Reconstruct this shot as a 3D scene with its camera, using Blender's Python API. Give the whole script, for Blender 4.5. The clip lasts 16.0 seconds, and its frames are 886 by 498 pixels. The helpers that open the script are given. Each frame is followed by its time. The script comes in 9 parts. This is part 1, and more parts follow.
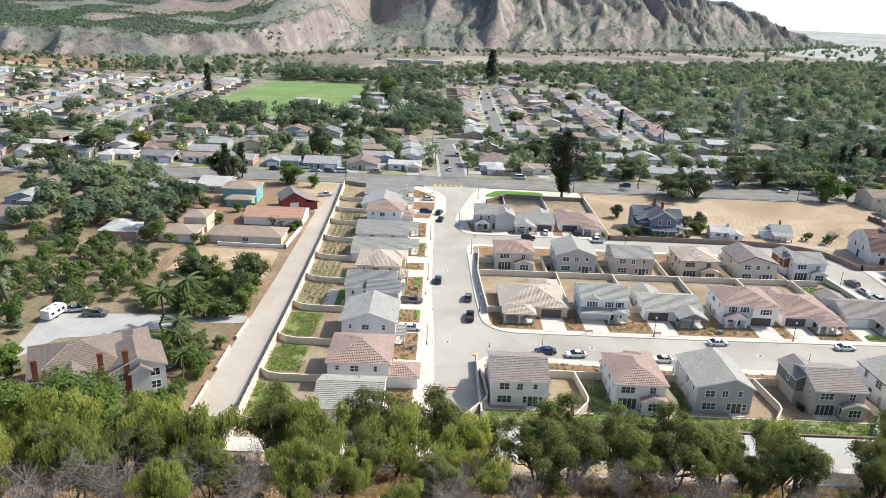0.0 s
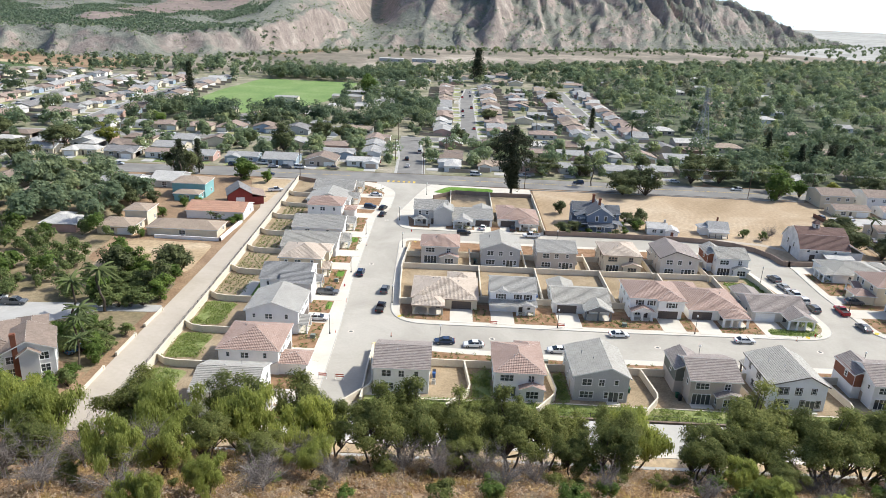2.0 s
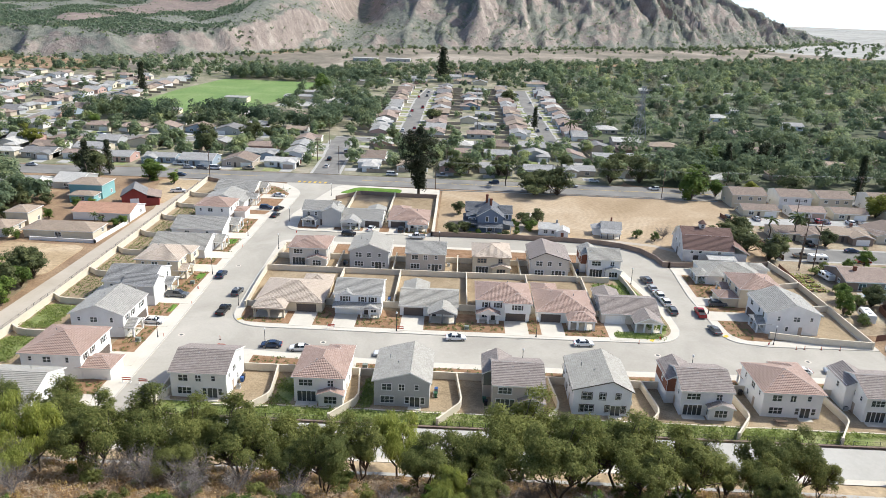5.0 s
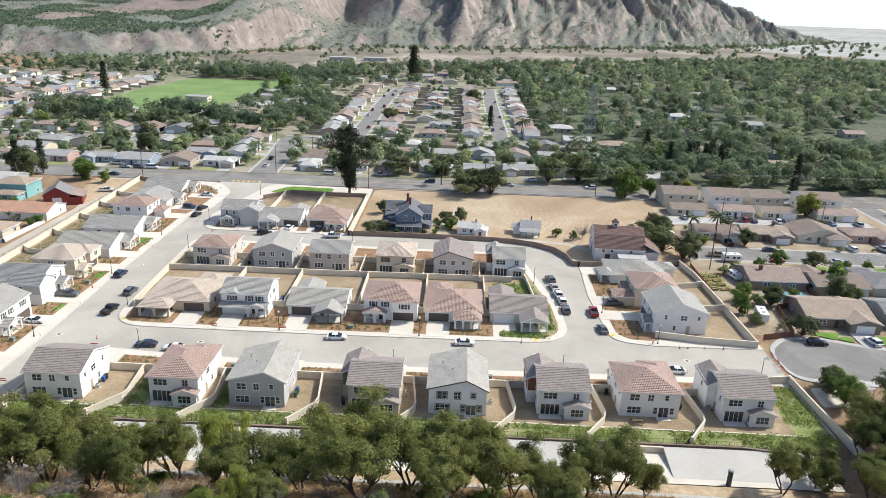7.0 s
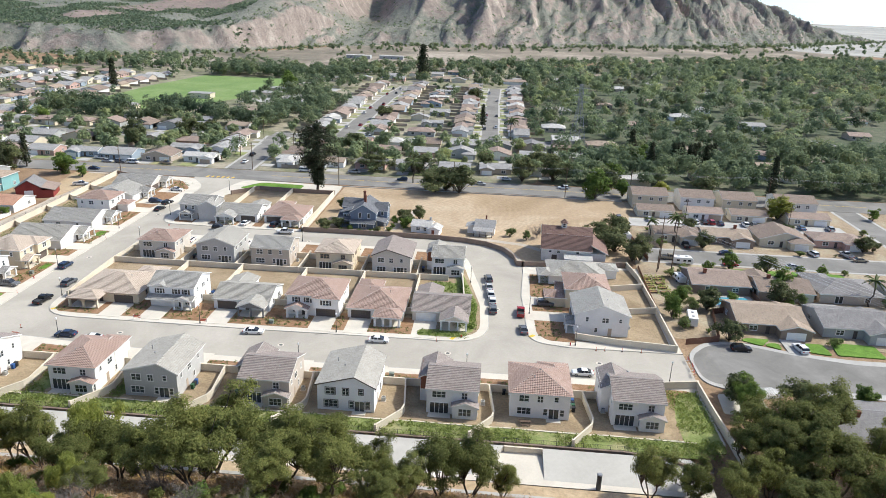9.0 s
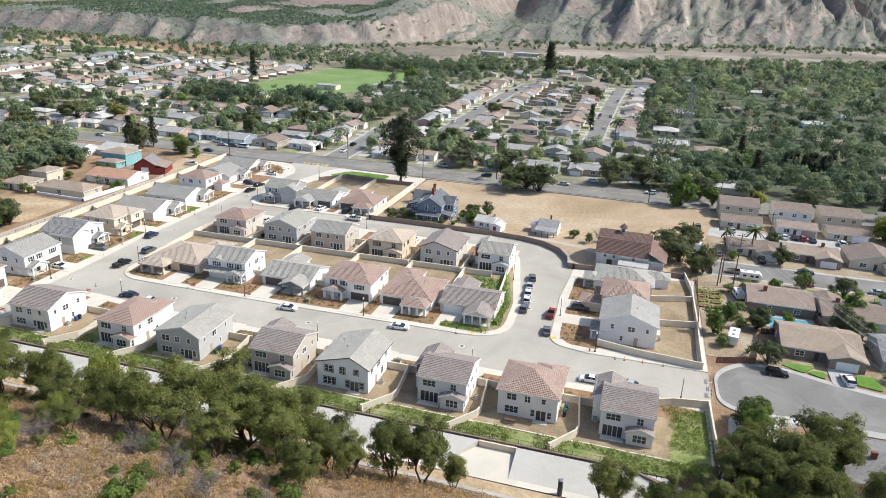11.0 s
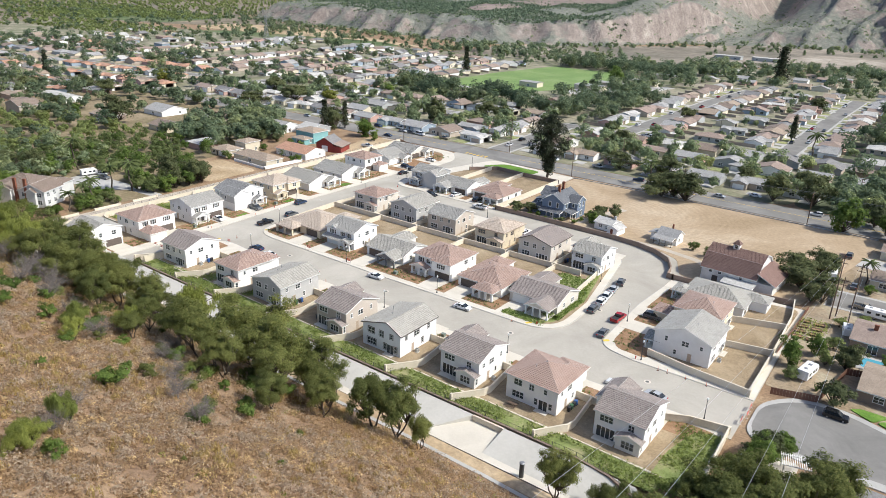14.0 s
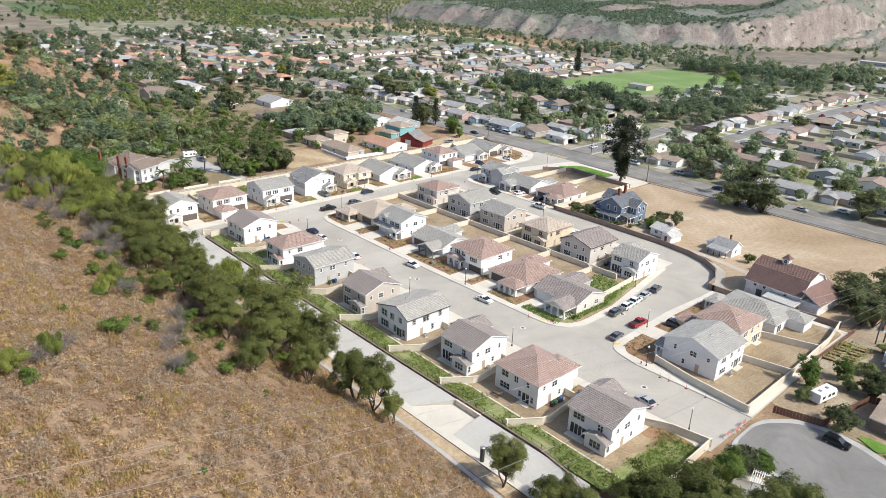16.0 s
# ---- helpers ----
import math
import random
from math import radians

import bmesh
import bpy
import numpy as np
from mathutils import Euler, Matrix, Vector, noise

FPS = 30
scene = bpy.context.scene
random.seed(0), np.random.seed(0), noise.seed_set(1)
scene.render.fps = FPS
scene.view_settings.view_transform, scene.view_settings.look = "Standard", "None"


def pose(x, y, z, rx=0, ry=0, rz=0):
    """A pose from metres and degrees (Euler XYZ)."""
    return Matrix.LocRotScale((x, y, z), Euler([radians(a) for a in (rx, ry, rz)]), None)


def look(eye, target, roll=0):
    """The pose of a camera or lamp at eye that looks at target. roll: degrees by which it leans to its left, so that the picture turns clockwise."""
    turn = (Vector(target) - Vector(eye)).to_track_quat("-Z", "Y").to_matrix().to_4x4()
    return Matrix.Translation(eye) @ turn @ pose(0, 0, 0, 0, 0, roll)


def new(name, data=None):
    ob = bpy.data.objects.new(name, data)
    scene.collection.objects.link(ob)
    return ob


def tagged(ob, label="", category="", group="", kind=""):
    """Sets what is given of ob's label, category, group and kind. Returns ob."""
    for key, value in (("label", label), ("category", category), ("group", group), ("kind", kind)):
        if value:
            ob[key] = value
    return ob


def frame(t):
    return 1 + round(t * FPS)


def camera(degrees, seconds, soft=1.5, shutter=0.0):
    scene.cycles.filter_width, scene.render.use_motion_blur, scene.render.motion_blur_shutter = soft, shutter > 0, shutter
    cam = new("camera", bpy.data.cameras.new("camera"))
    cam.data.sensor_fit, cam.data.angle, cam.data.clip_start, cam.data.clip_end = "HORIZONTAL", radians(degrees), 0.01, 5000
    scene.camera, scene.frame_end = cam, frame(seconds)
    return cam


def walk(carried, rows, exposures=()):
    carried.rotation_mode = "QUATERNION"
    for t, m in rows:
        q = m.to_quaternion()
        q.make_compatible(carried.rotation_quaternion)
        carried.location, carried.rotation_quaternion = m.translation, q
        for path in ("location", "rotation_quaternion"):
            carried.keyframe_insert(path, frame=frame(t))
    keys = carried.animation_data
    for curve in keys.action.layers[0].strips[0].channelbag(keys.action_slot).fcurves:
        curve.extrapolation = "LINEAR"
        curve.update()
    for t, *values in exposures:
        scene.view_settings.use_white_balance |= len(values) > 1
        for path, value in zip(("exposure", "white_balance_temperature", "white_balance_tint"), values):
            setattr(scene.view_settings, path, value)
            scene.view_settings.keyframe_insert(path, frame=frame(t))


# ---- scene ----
cam = camera(64.2, 16.0, soft=0.6)
METRES, EYE, TILT, LEAN, TURN = 215.57, 72.0, 0.0, 0.0, -0.6
ROWS = [
    (0.0, 0.0, 0.0, 0.0, 0.83, -19.19, -2.39),
    (0.5, 0.0273, -0.0094, 0.0005, 1.05, -19.23, -2.39),
    (1.0, 0.0559, -0.0159, 0.0009, 1.31, -19.29, -2.38),
    (1.5, 0.0852, -0.0187, 0.0027, 1.56, -19.29, -2.43),
    (2.0, 0.1143, -0.017, 0.0034, 1.77, -19.28, -2.43),
    (2.5, 0.1435, -0.0139, 0.0043, 2.01, -19.31, -2.38),
    (3.0, 0.1737, -0.0105, 0.0052, 2.21, -19.33, -2.32),
    (3.5, 0.2042, -0.0077, 0.0061, 2.2, -19.35, -2.29),
    (4.0, 0.2355, -0.005, 0.0074, 2.2, -19.35, -2.22),
    (6.5, 0.3956, 0.0072, 0.0121, 2.22, -19.37, -2.08),
    (7.0, 0.4272, 0.0081, 0.0129, 2.19, -19.4, -2.08),
    (7.5, 0.4591, 0.0091, 0.0139, 2.18, -19.42, -2.08),
    (8.0, 0.4907, 0.0103, 0.0152, 2.24, -19.45, -2.07),
    (8.2, 0.5033, 0.0108, 0.0157, 2.58, -19.48, -2.07),
    (10.3, 0.6361, 0.0205, 0.0209, 11.9, -20.03, -2.09),
    (10.5, 0.6487, 0.0216, 0.0214, 13.28, -20.11, -2.09),
    (11.0, 0.6802, 0.0255, 0.0227, 17.33, -20.29, -2.11),
    (11.5, 0.7114, 0.0305, 0.0242, 21.19, -20.44, -2.11),
    (12.0, 0.7425, 0.0355, 0.0255, 24.95, -20.58, -2.14),
    (12.5, 0.7737, 0.0408, 0.0272, 28.9, -20.79, -2.11),
    (13.0, 0.8052, 0.0478, 0.029, 31.9, -20.91, -2.09),
    (13.5, 0.8355, 0.0563, 0.0307, 34.67, -21.02, -2.08),
    (14.0, 0.865, 0.0667, 0.0322, 37.34, -21.13, -2.08),
    (14.5, 0.8936, 0.0791, 0.0338, 40.02, -21.25, -2.08),
    (15.0, 0.9214, 0.0932, 0.0353, 42.81, -21.35, -2.06),
    (15.5, 0.9483, 0.109, 0.0368, 45.62, -21.46, -2.02),
    (16.0, 0.9744, 0.1265, 0.0383, 48.42, -21.54, -1.99),
]
walk(cam, [(t, pose(0, 0, EYE, TILT, LEAN, TURN) @ pose(METRES * x, METRES * y, METRES * z, 90 + pitch, roll, yaw)) for t, x, y, z, yaw, pitch, roll in ROWS], [(0.0, 0.73, 6350, 7), (8.0, 0.63, 6350, 7), (11.0, 0.61, 6350, 7), (16.0, 0.57, 6400, 8)])

# ---- light ----
SUN_AZ, SUN_EL = 69.0, 46.0
world = bpy.data.worlds.new("world")
scene.world = world
world.use_nodes = True
wn = world.node_tree.nodes
sky = wn.new("ShaderNodeTexSky")
sky.sky_type = "NISHITA"
sky.sun_disc = False
sky.sun_elevation, sky.sun_rotation = radians(SUN_EL), radians(SUN_AZ)
sky.air_density, sky.dust_density, sky.ozone_density = 0.65, 1.7, 1.2
wn["Background"].inputs["Strength"].default_value = 0.15
# the hazy band at the horizon goes on below it
geo_way = wn.new("ShaderNodeTexCoord")
cut = wn.new("ShaderNodeVectorMath")
cut.operation = "MAXIMUM"
cut.inputs[1].default_value = (-2.0, -2.0, 0.085)
world.node_tree.links.new(geo_way.outputs["Generated"], cut.inputs[0])
world.node_tree.links.new(cut.outputs[0], sky.inputs["Vector"])
world.node_tree.links.new(sky.outputs[0], wn["Background"].inputs["Color"])
sun_data = bpy.data.lights.new("sun", "SUN")
sun_data.energy, sun_data.angle, sun_data.color = 3.1, radians(0.8), (1.0, 0.965, 0.90)
sun = new("sun", sun_data)
sun_way = Vector((math.sin(radians(SUN_AZ)) * math.cos(radians(SUN_EL)), math.cos(radians(SUN_AZ)) * math.cos(radians(SUN_EL)), math.sin(radians(SUN_EL))))
sun.matrix_world = look(sun_way * 400, (0, 0, 0))

# ---- materials ----
MATS = {}


def nodes_of(name, rough, metal=0.0, spec=0.3):
    m = bpy.data.materials.new(name)
    m.use_nodes = True
    nt = m.node_tree
    bsdf = nt.nodes["Principled BSDF"]
    bsdf.inputs["Roughness"].default_value = rough
    bsdf.inputs["Metallic"].default_value = metal
    bsdf.inputs["Specular IOR Level"].default_value = spec
    return m, nt, bsdf


def mixrgb(nt, kind, fac, a, b):
    n = nt.nodes.new("ShaderNodeMix")
    n.data_type, n.blend_type = "RGBA", kind
    for sock, val in ((n.inputs["Factor"], fac), (n.inputs["A"], a), (n.inputs["B"], b)):
        if isinstance(val, bpy.types.NodeSocket):
            nt.links.new(val, sock)
        elif isinstance(val, (tuple, list)):
            sock.default_value = (*val[:3], 1.0)
        else:
            sock.default_value = val
    return n.outputs["Result"]


def noise_tex(nt, vec, scale, detail=4.0, rough=0.6, distort=0.0):
    n = nt.nodes.new("ShaderNodeTexNoise")
    nt.links.new(vec, n.inputs["Vector"])
    n.inputs["Scale"].default_value = scale
    n.inputs["Detail"].default_value = detail
    n.inputs["Roughness"].default_value = rough
    n.inputs["Distortion"].default_value = distort
    return n.outputs["Fac"]


def ramp(nt, fac, stops):
    n = nt.nodes.new("ShaderNodeValToRGB")
    el = n.color_ramp.elements
    while len(el) < len(stops):
        el.new(0.5)
    for e, (p, c) in zip(el, stops):
        e.position, e.color = p, (*c, 1.0)
    nt.links.new(fac, n.inputs["Fac"])
    return n.outputs["Color"]


def bumped(nt, bsdf, fac, strength, distance):
    b = nt.nodes.new("ShaderNodeBump")
    b.inputs["Strength"].default_value = strength
    b.inputs["Distance"].default_value = distance
    nt.links.new(fac, b.inputs["Height"])
    nt.links.new(b.outputs["Normal"], bsdf.inputs["Normal"])


def coords(nt, kind="Object"):
    if kind == "Position":
        return nt.nodes.new("ShaderNodeNewGeometry").outputs["Position"]
    return nt.nodes.new("ShaderNodeTexCoord").outputs[kind]


def paint(name, color, rough=0.8, var=0.12, big=0.25, small=6.0, bump=0.0, metal=0.0, spec=0.3, island=0.0, objrand=0.0, where="Object"):
    """A surface with stains at one scale and grain at another."""
    key = (name, color, rough, var, big, small, bump, metal, island, objrand)
    if key in MATS:
        return MATS[key]
    m, nt, bsdf = nodes_of(name, rough, metal, spec)
    vec = coords(nt, where)
    dark = tuple(c * (1 - var) for c in color)
    lite = tuple(min(1, c * (1 + var)) for c in color)
    stain = noise_tex(nt, vec, big, 5)
    grain = noise_tex(nt, vec, small, 3)
    col = ramp(nt, stain, [(0.3, dark), (0.7, lite)])
    col = mixrgb(nt, "OVERLAY", 0.35, col, ramp(nt, grain, [(0.3, (0.35,) * 3), (0.7, (0.65,) * 3)]))
    if island or objrand:
        src = nt.nodes.new("ShaderNodeNewGeometry").outputs["Random Per Island"] if island else nt.nodes.new("ShaderNodeObjectInfo").outputs["Random"]
        amt = island or objrand
        col = mixrgb(nt, "MULTIPLY", 1.0, col, ramp(nt, src, [(0.0, (1 - amt,) * 3), (1.0, (1.0,) * 3)]))
    nt.links.new(col, bsdf.inputs["Base Color"])
    if bump:
        bumped(nt, bsdf, grain, 0.5, bump)
    MATS[key] = m
    return m


def stucco(color):
    return paint("stucco", color, 0.9, 0.07, 0.35, 9.0, 0.02)


def roof_tiles(name, color, color2, barrel):
    """Tiles laid in courses: u runs along the eave, v up the slope, in metres."""
    key = (name, color, color2, barrel)
    if key in MATS:
        return MATS[key]
    m, nt, bsdf = nodes_of(name, 0.85, 0, 0.25)
    uv = coords(nt, "UV")
    b = nt.nodes.new("ShaderNodeTexBrick")
    nt.links.new(uv, b.inputs["Vector"])
    b.inputs["Color1"].default_value = (*color, 1)
    b.inputs["Color2"].default_value = (*color2, 1)
    b.inputs["Mortar"].default_value = (*(c * (0.66 if barrel else 0.58) for c in color), 1)
    b.inputs["Scale"].default_value = 1.0
    b.inputs["Mortar Size"].default_value = 0.025 if barrel else 0.012
    b.inputs["Mortar Smooth"].default_value = 0.4
    b.inputs["Brick Width"].default_value = 0.34
    b.inputs["Row Height"].default_value = 0.42
    b.offset = 0.0 if barrel else 0.5
    stain = noise_tex(nt, uv, 0.35, 5)
    col = mixrgb(nt, "OVERLAY", 0.5, b.outputs["Color"], ramp(nt, stain, [(0.3, (0.38,) * 3), (0.72, (0.62,) * 3)]))
    nt.links.new(col, bsdf.inputs["Base Color"])
    if barrel:
        w = nt.nodes.new("ShaderNodeTexWave")
        w.wave_type, w.bands_direction, w.wave_profile = "BANDS", "X", "SIN"
        w.inputs["Scale"].default_value = 0.935
        nt.links.new(uv, w.inputs["Vector"])
        bumped(nt, bsdf, w.outputs["Fac"], 0.8, 0.06)
    else:
        bumped(nt, bsdf, b.outputs["Fac"], 0.6, -0.02)
    MATS[key] = m
    return m


def soil(name, a, b, c, scale=0.12, fine=2.5, bump=0.06, rough=0.95, sheet="Position"):
    """Bare or dry ground in three tones."""
    key = (name, a, b, c)
    if key in MATS:
        return MATS[key]
    m, nt, bsdf = nodes_of(name, rough, 0, 0.15)
    vec = coords(nt, sheet)
    big = noise_tex(nt, vec, scale, 6, 0.62, 0.6)
    small = noise_tex(nt, vec, fine, 5, 0.7)
    col = ramp(nt, big, [(0.3, a), (0.5, b), (0.72, c)])
    col = mixrgb(nt, "OVERLAY", 0.10 if bump < 0.01 else 0.6, col, ramp(nt, small, [(0.3, (0.25,) * 3), (0.7, (0.72,) * 3)]))
    nt.links.new(col, bsdf.inputs["Base Color"])
    bumped(nt, bsdf, small, 0.7, bump)
    MATS[key] = m
    return m


def leaves(name, a, b, through_light=0.25, patch=False):
    """Foliage: each leaf clump takes its own shade between two greens."""
    key = (name, a, b)
    if key in MATS:
        return MATS[key]
    m, nt, bsdf = nodes_of(name, 0.7, 0, 0.13)
    g = nt.nodes.new("ShaderNodeNewGeometry")
    col = ramp(nt, g.outputs["Random Per Island"], [(0.0, a), (1.0, b)])
    tree = nt.nodes.new("ShaderNodeObjectInfo")
    col = mixrgb(nt, "MULTIPLY", 1.0, col, ramp(nt, tree.outputs["Random"], [(0.0, (0.72, 0.74, 0.7)), (1.0, (1.15, 1.1, 1.0))]))
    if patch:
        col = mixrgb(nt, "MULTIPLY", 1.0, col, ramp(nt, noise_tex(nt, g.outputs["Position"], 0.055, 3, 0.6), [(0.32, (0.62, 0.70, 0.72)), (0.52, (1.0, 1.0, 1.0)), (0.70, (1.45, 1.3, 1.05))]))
    nt.links.new(col, bsdf.inputs["Base Color"])
    t = nt.nodes.new("ShaderNodeBsdfTranslucent")
    nt.links.new(col, t.inputs["Color"])
    mx = nt.nodes.new("ShaderNodeMixShader")
    mx.inputs[0].default_value = through_light
    out = nt.nodes["Material Output"]
    nt.links.new(bsdf.outputs[0], mx.inputs[1])
    nt.links.new(t.outputs[0], mx.inputs[2])
    nt.links.new(mx.outputs[0], out.inputs["Surface"])
    MATS[key] = m
    return m


GLASS = paint("window_glass", (0.075, 0.085, 0.085), 0.10, 0.2, 0.5, 2.0, 0, 0, 0.6, 0, 0.5)
TRIM_WHITE = paint("white_trim", (0.78, 0.77, 0.74), 0.6, 0.04)
TRIM_DARK = paint("dark_trim", (0.09, 0.075, 0.065), 0.6, 0.1)
TRIM_TAN = paint("tan_trim", (0.45, 0.36, 0.28), 0.7, 0.08)
CONCRETE = soil("pale_concrete", (0.54, 0.493, 0.415), (0.60, 0.55, 0.465), (0.65, 0.60, 0.515), 0.15, 3.0, 0.004)
BASIN = soil("smooth_basin_concrete", (0.44, 0.418, 0.372), (0.49, 0.467, 0.418), (0.54, 0.515, 0.465), 0.12, 1.5, 0.003)
CONCRETE_OLD = soil("weathered_concrete", (0.36, 0.345, 0.315), (0.42, 0.405, 0.375), (0.48, 0.46, 0.43), 0.2, 1.2, 0.004)
STREET = soil("dusty_new_asphalt", (0.35, 0.32, 0.27), (0.41, 0.377, 0.32), (0.49, 0.45, 0.385), 0.055, 1.6, 0.003)
ASPHALT = soil("worn_grey_asphalt", (0.17, 0.162, 0.148), (0.22, 0.209, 0.191), (0.28, 0.266, 0.245), 0.09, 0.9, 0.004)
MULCH = soil("brown_bark_mulch", (0.20, 0.115, 0.06), (0.29, 0.175, 0.10), (0.36, 0.235, 0.15), 0.5, 5.0, 0.05)
YARD = soil("bare_yard_soil", (0.235, 0.175, 0.108), (0.315, 0.24, 0.152), (0.40, 0.315, 0.21), 0.15, 3.0, 0.04)
def mown(name, a, b, c):
    """Dry cut grass with pale curved passes of a mower."""
    m, nt, bsdf = nodes_of(name, 0.95, 0, 0.15)
    vec = coords(nt, "Position")
    big = noise_tex(nt, vec, 0.03, 6, 0.62, 0.8)
    small = noise_tex(nt, vec, 0.9, 5, 0.7)
    w = nt.nodes.new("ShaderNodeTexWave")
    w.wave_type, w.rings_direction, w.wave_profile = "RINGS", "Z", "SIN"
    shift = nt.nodes.new("ShaderNodeVectorMath")
    shift.inputs[1].default_value = (-92.0, -255.0, 0.0)
    nt.links.new(vec, shift.inputs[0])
    nt.links.new(shift.outputs[0], w.inputs["Vector"])
    for key, value in (("Scale", 0.13), ("Distortion", 26.0), ("Detail", 4.0), ("Detail Scale", 0.22)):
        w.inputs[key].default_value = value
    col = ramp(nt, big, [(0.3, a), (0.5, b), (0.7, c)])
    fade = ramp(nt, noise_tex(nt, vec, 0.02, 3), [(0.42, (0.03,) * 3), (0.66, (0.26,) * 3)])
    col = mixrgb(nt, "OVERLAY", fade, col, ramp(nt, w.outputs["Fac"], [(0.35, (0.42,) * 3), (0.75, (0.62,) * 3)]))
    col = mixrgb(nt, "OVERLAY", 0.5, col, ramp(nt, small, [(0.3, (0.33,) * 3), (0.7, (0.66,) * 3)]))
    nt.links.new(col, bsdf.inputs["Base Color"])
    bumped(nt, bsdf, small, 0.6, 0.05)
    return m


MOWN = mown("mower_marked_dry_grass", (0.315, 0.23, 0.14), (0.40, 0.30, 0.195), (0.49, 0.39, 0.275))
FIELD = soil("mown_dry_field", (0.34, 0.245, 0.14), (0.44, 0.33, 0.205), (0.54, 0.43, 0.295), 0.045, 0.9, 0.05)
DIRT_ROAD = soil("pale_dirt_track", (0.40, 0.345, 0.275), (0.46, 0.40, 0.325), (0.52, 0.46, 0.38), 0.05, 0.9, 0.008)
WEEDS = soil("green_weeds", (0.14, 0.18, 0.055), (0.23, 0.265, 0.095), (0.36, 0.32, 0.18), 0.25, 3.5, 0.15)
LAWN = soil("mown_lawn", (0.09, 0.17, 0.03), (0.13, 0.235, 0.04), (0.18, 0.28, 0.06), 0.2, 3.0, 0.03)
BLOCKWALL = paint("beige_block_wall", (0.66, 0.585, 0.465), 0.92, 0.08, 0.3, 5.0, 0.01)
BROWNWALL = paint("brown_block_wall", (0.27, 0.20, 0.155), 0.92, 0.15, 0.4, 5.0, 0.01)
METAL_DARK = paint("dark_painted_metal", (0.045, 0.045, 0.045), 0.5, 0.1)
METAL_GREY = paint("galvanised_metal", (0.35, 0.35, 0.35), 0.45, 0.1, metal=0.6)
WOOD_POLE = paint("weathered_pole_wood", (0.13, 0.09, 0.065), 0.9, 0.2)
WOOD_RED = paint("reddish_fence_wood", (0.18, 0.09, 0.06), 0.85, 0.2)
BARK = paint("bark", (0.10, 0.08, 0.06), 0.95, 0.3, 1.5, 12.0, 0.05)
BARK_GREY = paint("grey_dead_wood", (0.20, 0.175, 0.155), 0.95, 0.2, 1.5, 12.0, 0.05)
RUBBER = paint("tyre_rubber", (0.02, 0.02, 0.02), 0.9, 0.1)
RIM = paint("wheel_rim", (0.35, 0.35, 0.36), 0.35, 0.05, metal=0.7)
CAR_GLASS = paint("car_glass", (0.02, 0.025, 0.03), 0.08, 0.1, spec=0.6)


# ---- mesh helpers ----
class Geo:
    """A list of faces that becomes one mesh."""

    def __init__(self):
        self.v, self.f, self.uv = [], [], []

    def poly(self, pts, uvs=None):
        i = len(self.v)
        self.v.extend(tuple(p) for p in pts)
        self.f.append(tuple(range(i, i + len(pts))))
        self.uv.append(uvs or [(p[0], p[1]) for p in pts])

    def box(self, x0, x1, y0, y1, z0, z1):
        a = [(x0, y0), (x1, y0), (x1, y1), (x0, y1)]
        self.prism(a, z0, z1)

    def prism(self, outline, z0, z1, bottom=True):
        n = len(outline)
        top = [(x, y, z1) for x, y in outline]
        low = [(x, y, z0) for x, y in outline]
        i = len(self.v)
        self.v.extend(low + top)
        self.f.append(tuple(range(i + n, i + 2 * n)))
        self.uv.append([(p[0], p[1]) for p in top])
        if bottom:
            self.f.append(tuple(range(i + n - 1, i - 1, -1)))
            self.uv.append([(p[0], p[1]) for p in reversed(low)])
        for k in range(n):
            j = (k + 1) % n
            self.f.append((i + k, i + j, i + n + j, i + n + k))
            self.uv.append([(0, 0), (1, 0), (1, 1), (0, 1)])

    def tube(self, a, b, ra, rb, n=6):
        a, b = Vector(a), Vector(b)
        w = (b - a).normalized()
        u = w.orthogonal().normalized()
        s = w.cross(u)
        i = len(self.v)
        for c, r in ((a, ra), (b, rb)):
            for k in range(n):
                t = 2 * math.pi * k / n
                self.v.append(tuple(c + u * (r * math.cos(t)) + s * (r * math.sin(t))))
        for k in range(n):
            j = (k + 1) % n
            self.f.append((i + k, i + j, i + n + j, i + n + k))
            self.uv.append([(0, 0), (1, 0), (1, 1), (0, 1)])
        self.f.append(tuple(range(i + n - 1, i - 1, -1)))
        self.uv.append([(0, 0)] * n)
        self.f.append(tuple(range(i + n, i + 2 * n)))
        self.uv.append([(0, 0)] * n)

    def mesh(self, name, material):
        """The mesh, with corners that meet joined."""
        index, verts, remap = {}, [], []
        for p in self.v:
            k = (round(p[0], 3), round(p[1], 3), round(p[2], 3))
            if k not in index:
                index[k] = len(verts)
                verts.append(tuple(p))
            remap.append(index[k])
        faces, uvs = [], []
        for f, q in zip(self.f, self.uv):
            g = [remap[i] for i in f]
            if len(set(g)) == len(g):
                faces.append(g)
                uvs.append(q)
        self.uv = uvs
        me = bpy.data.meshes.new(name)
        me.from_pydata(verts, [], faces)
        lay = me.uv_layers.new(name="UVMap")
        lay.data.foreach_set("uv", [c for face in self.uv for p in face for c in p])
        me.materials.append(material)
        return me


def part(name, geo, material, parent=None, label="", at=None):
    me = geo if isinstance(geo, bpy.types.Mesh) else geo.mesh(name, material)
    ob = new(name, me)
    if parent:
        ob.parent = parent
    if at is not None:
        ob.matrix_local = at
    if label:
        ob["label"] = label
    return ob


def thing(name, m, label, category, group=""):
    ob = new(name)
    ob.matrix_world = m
    ob.empty_display_size = 0.3
    return tagged(ob, label, category, group)


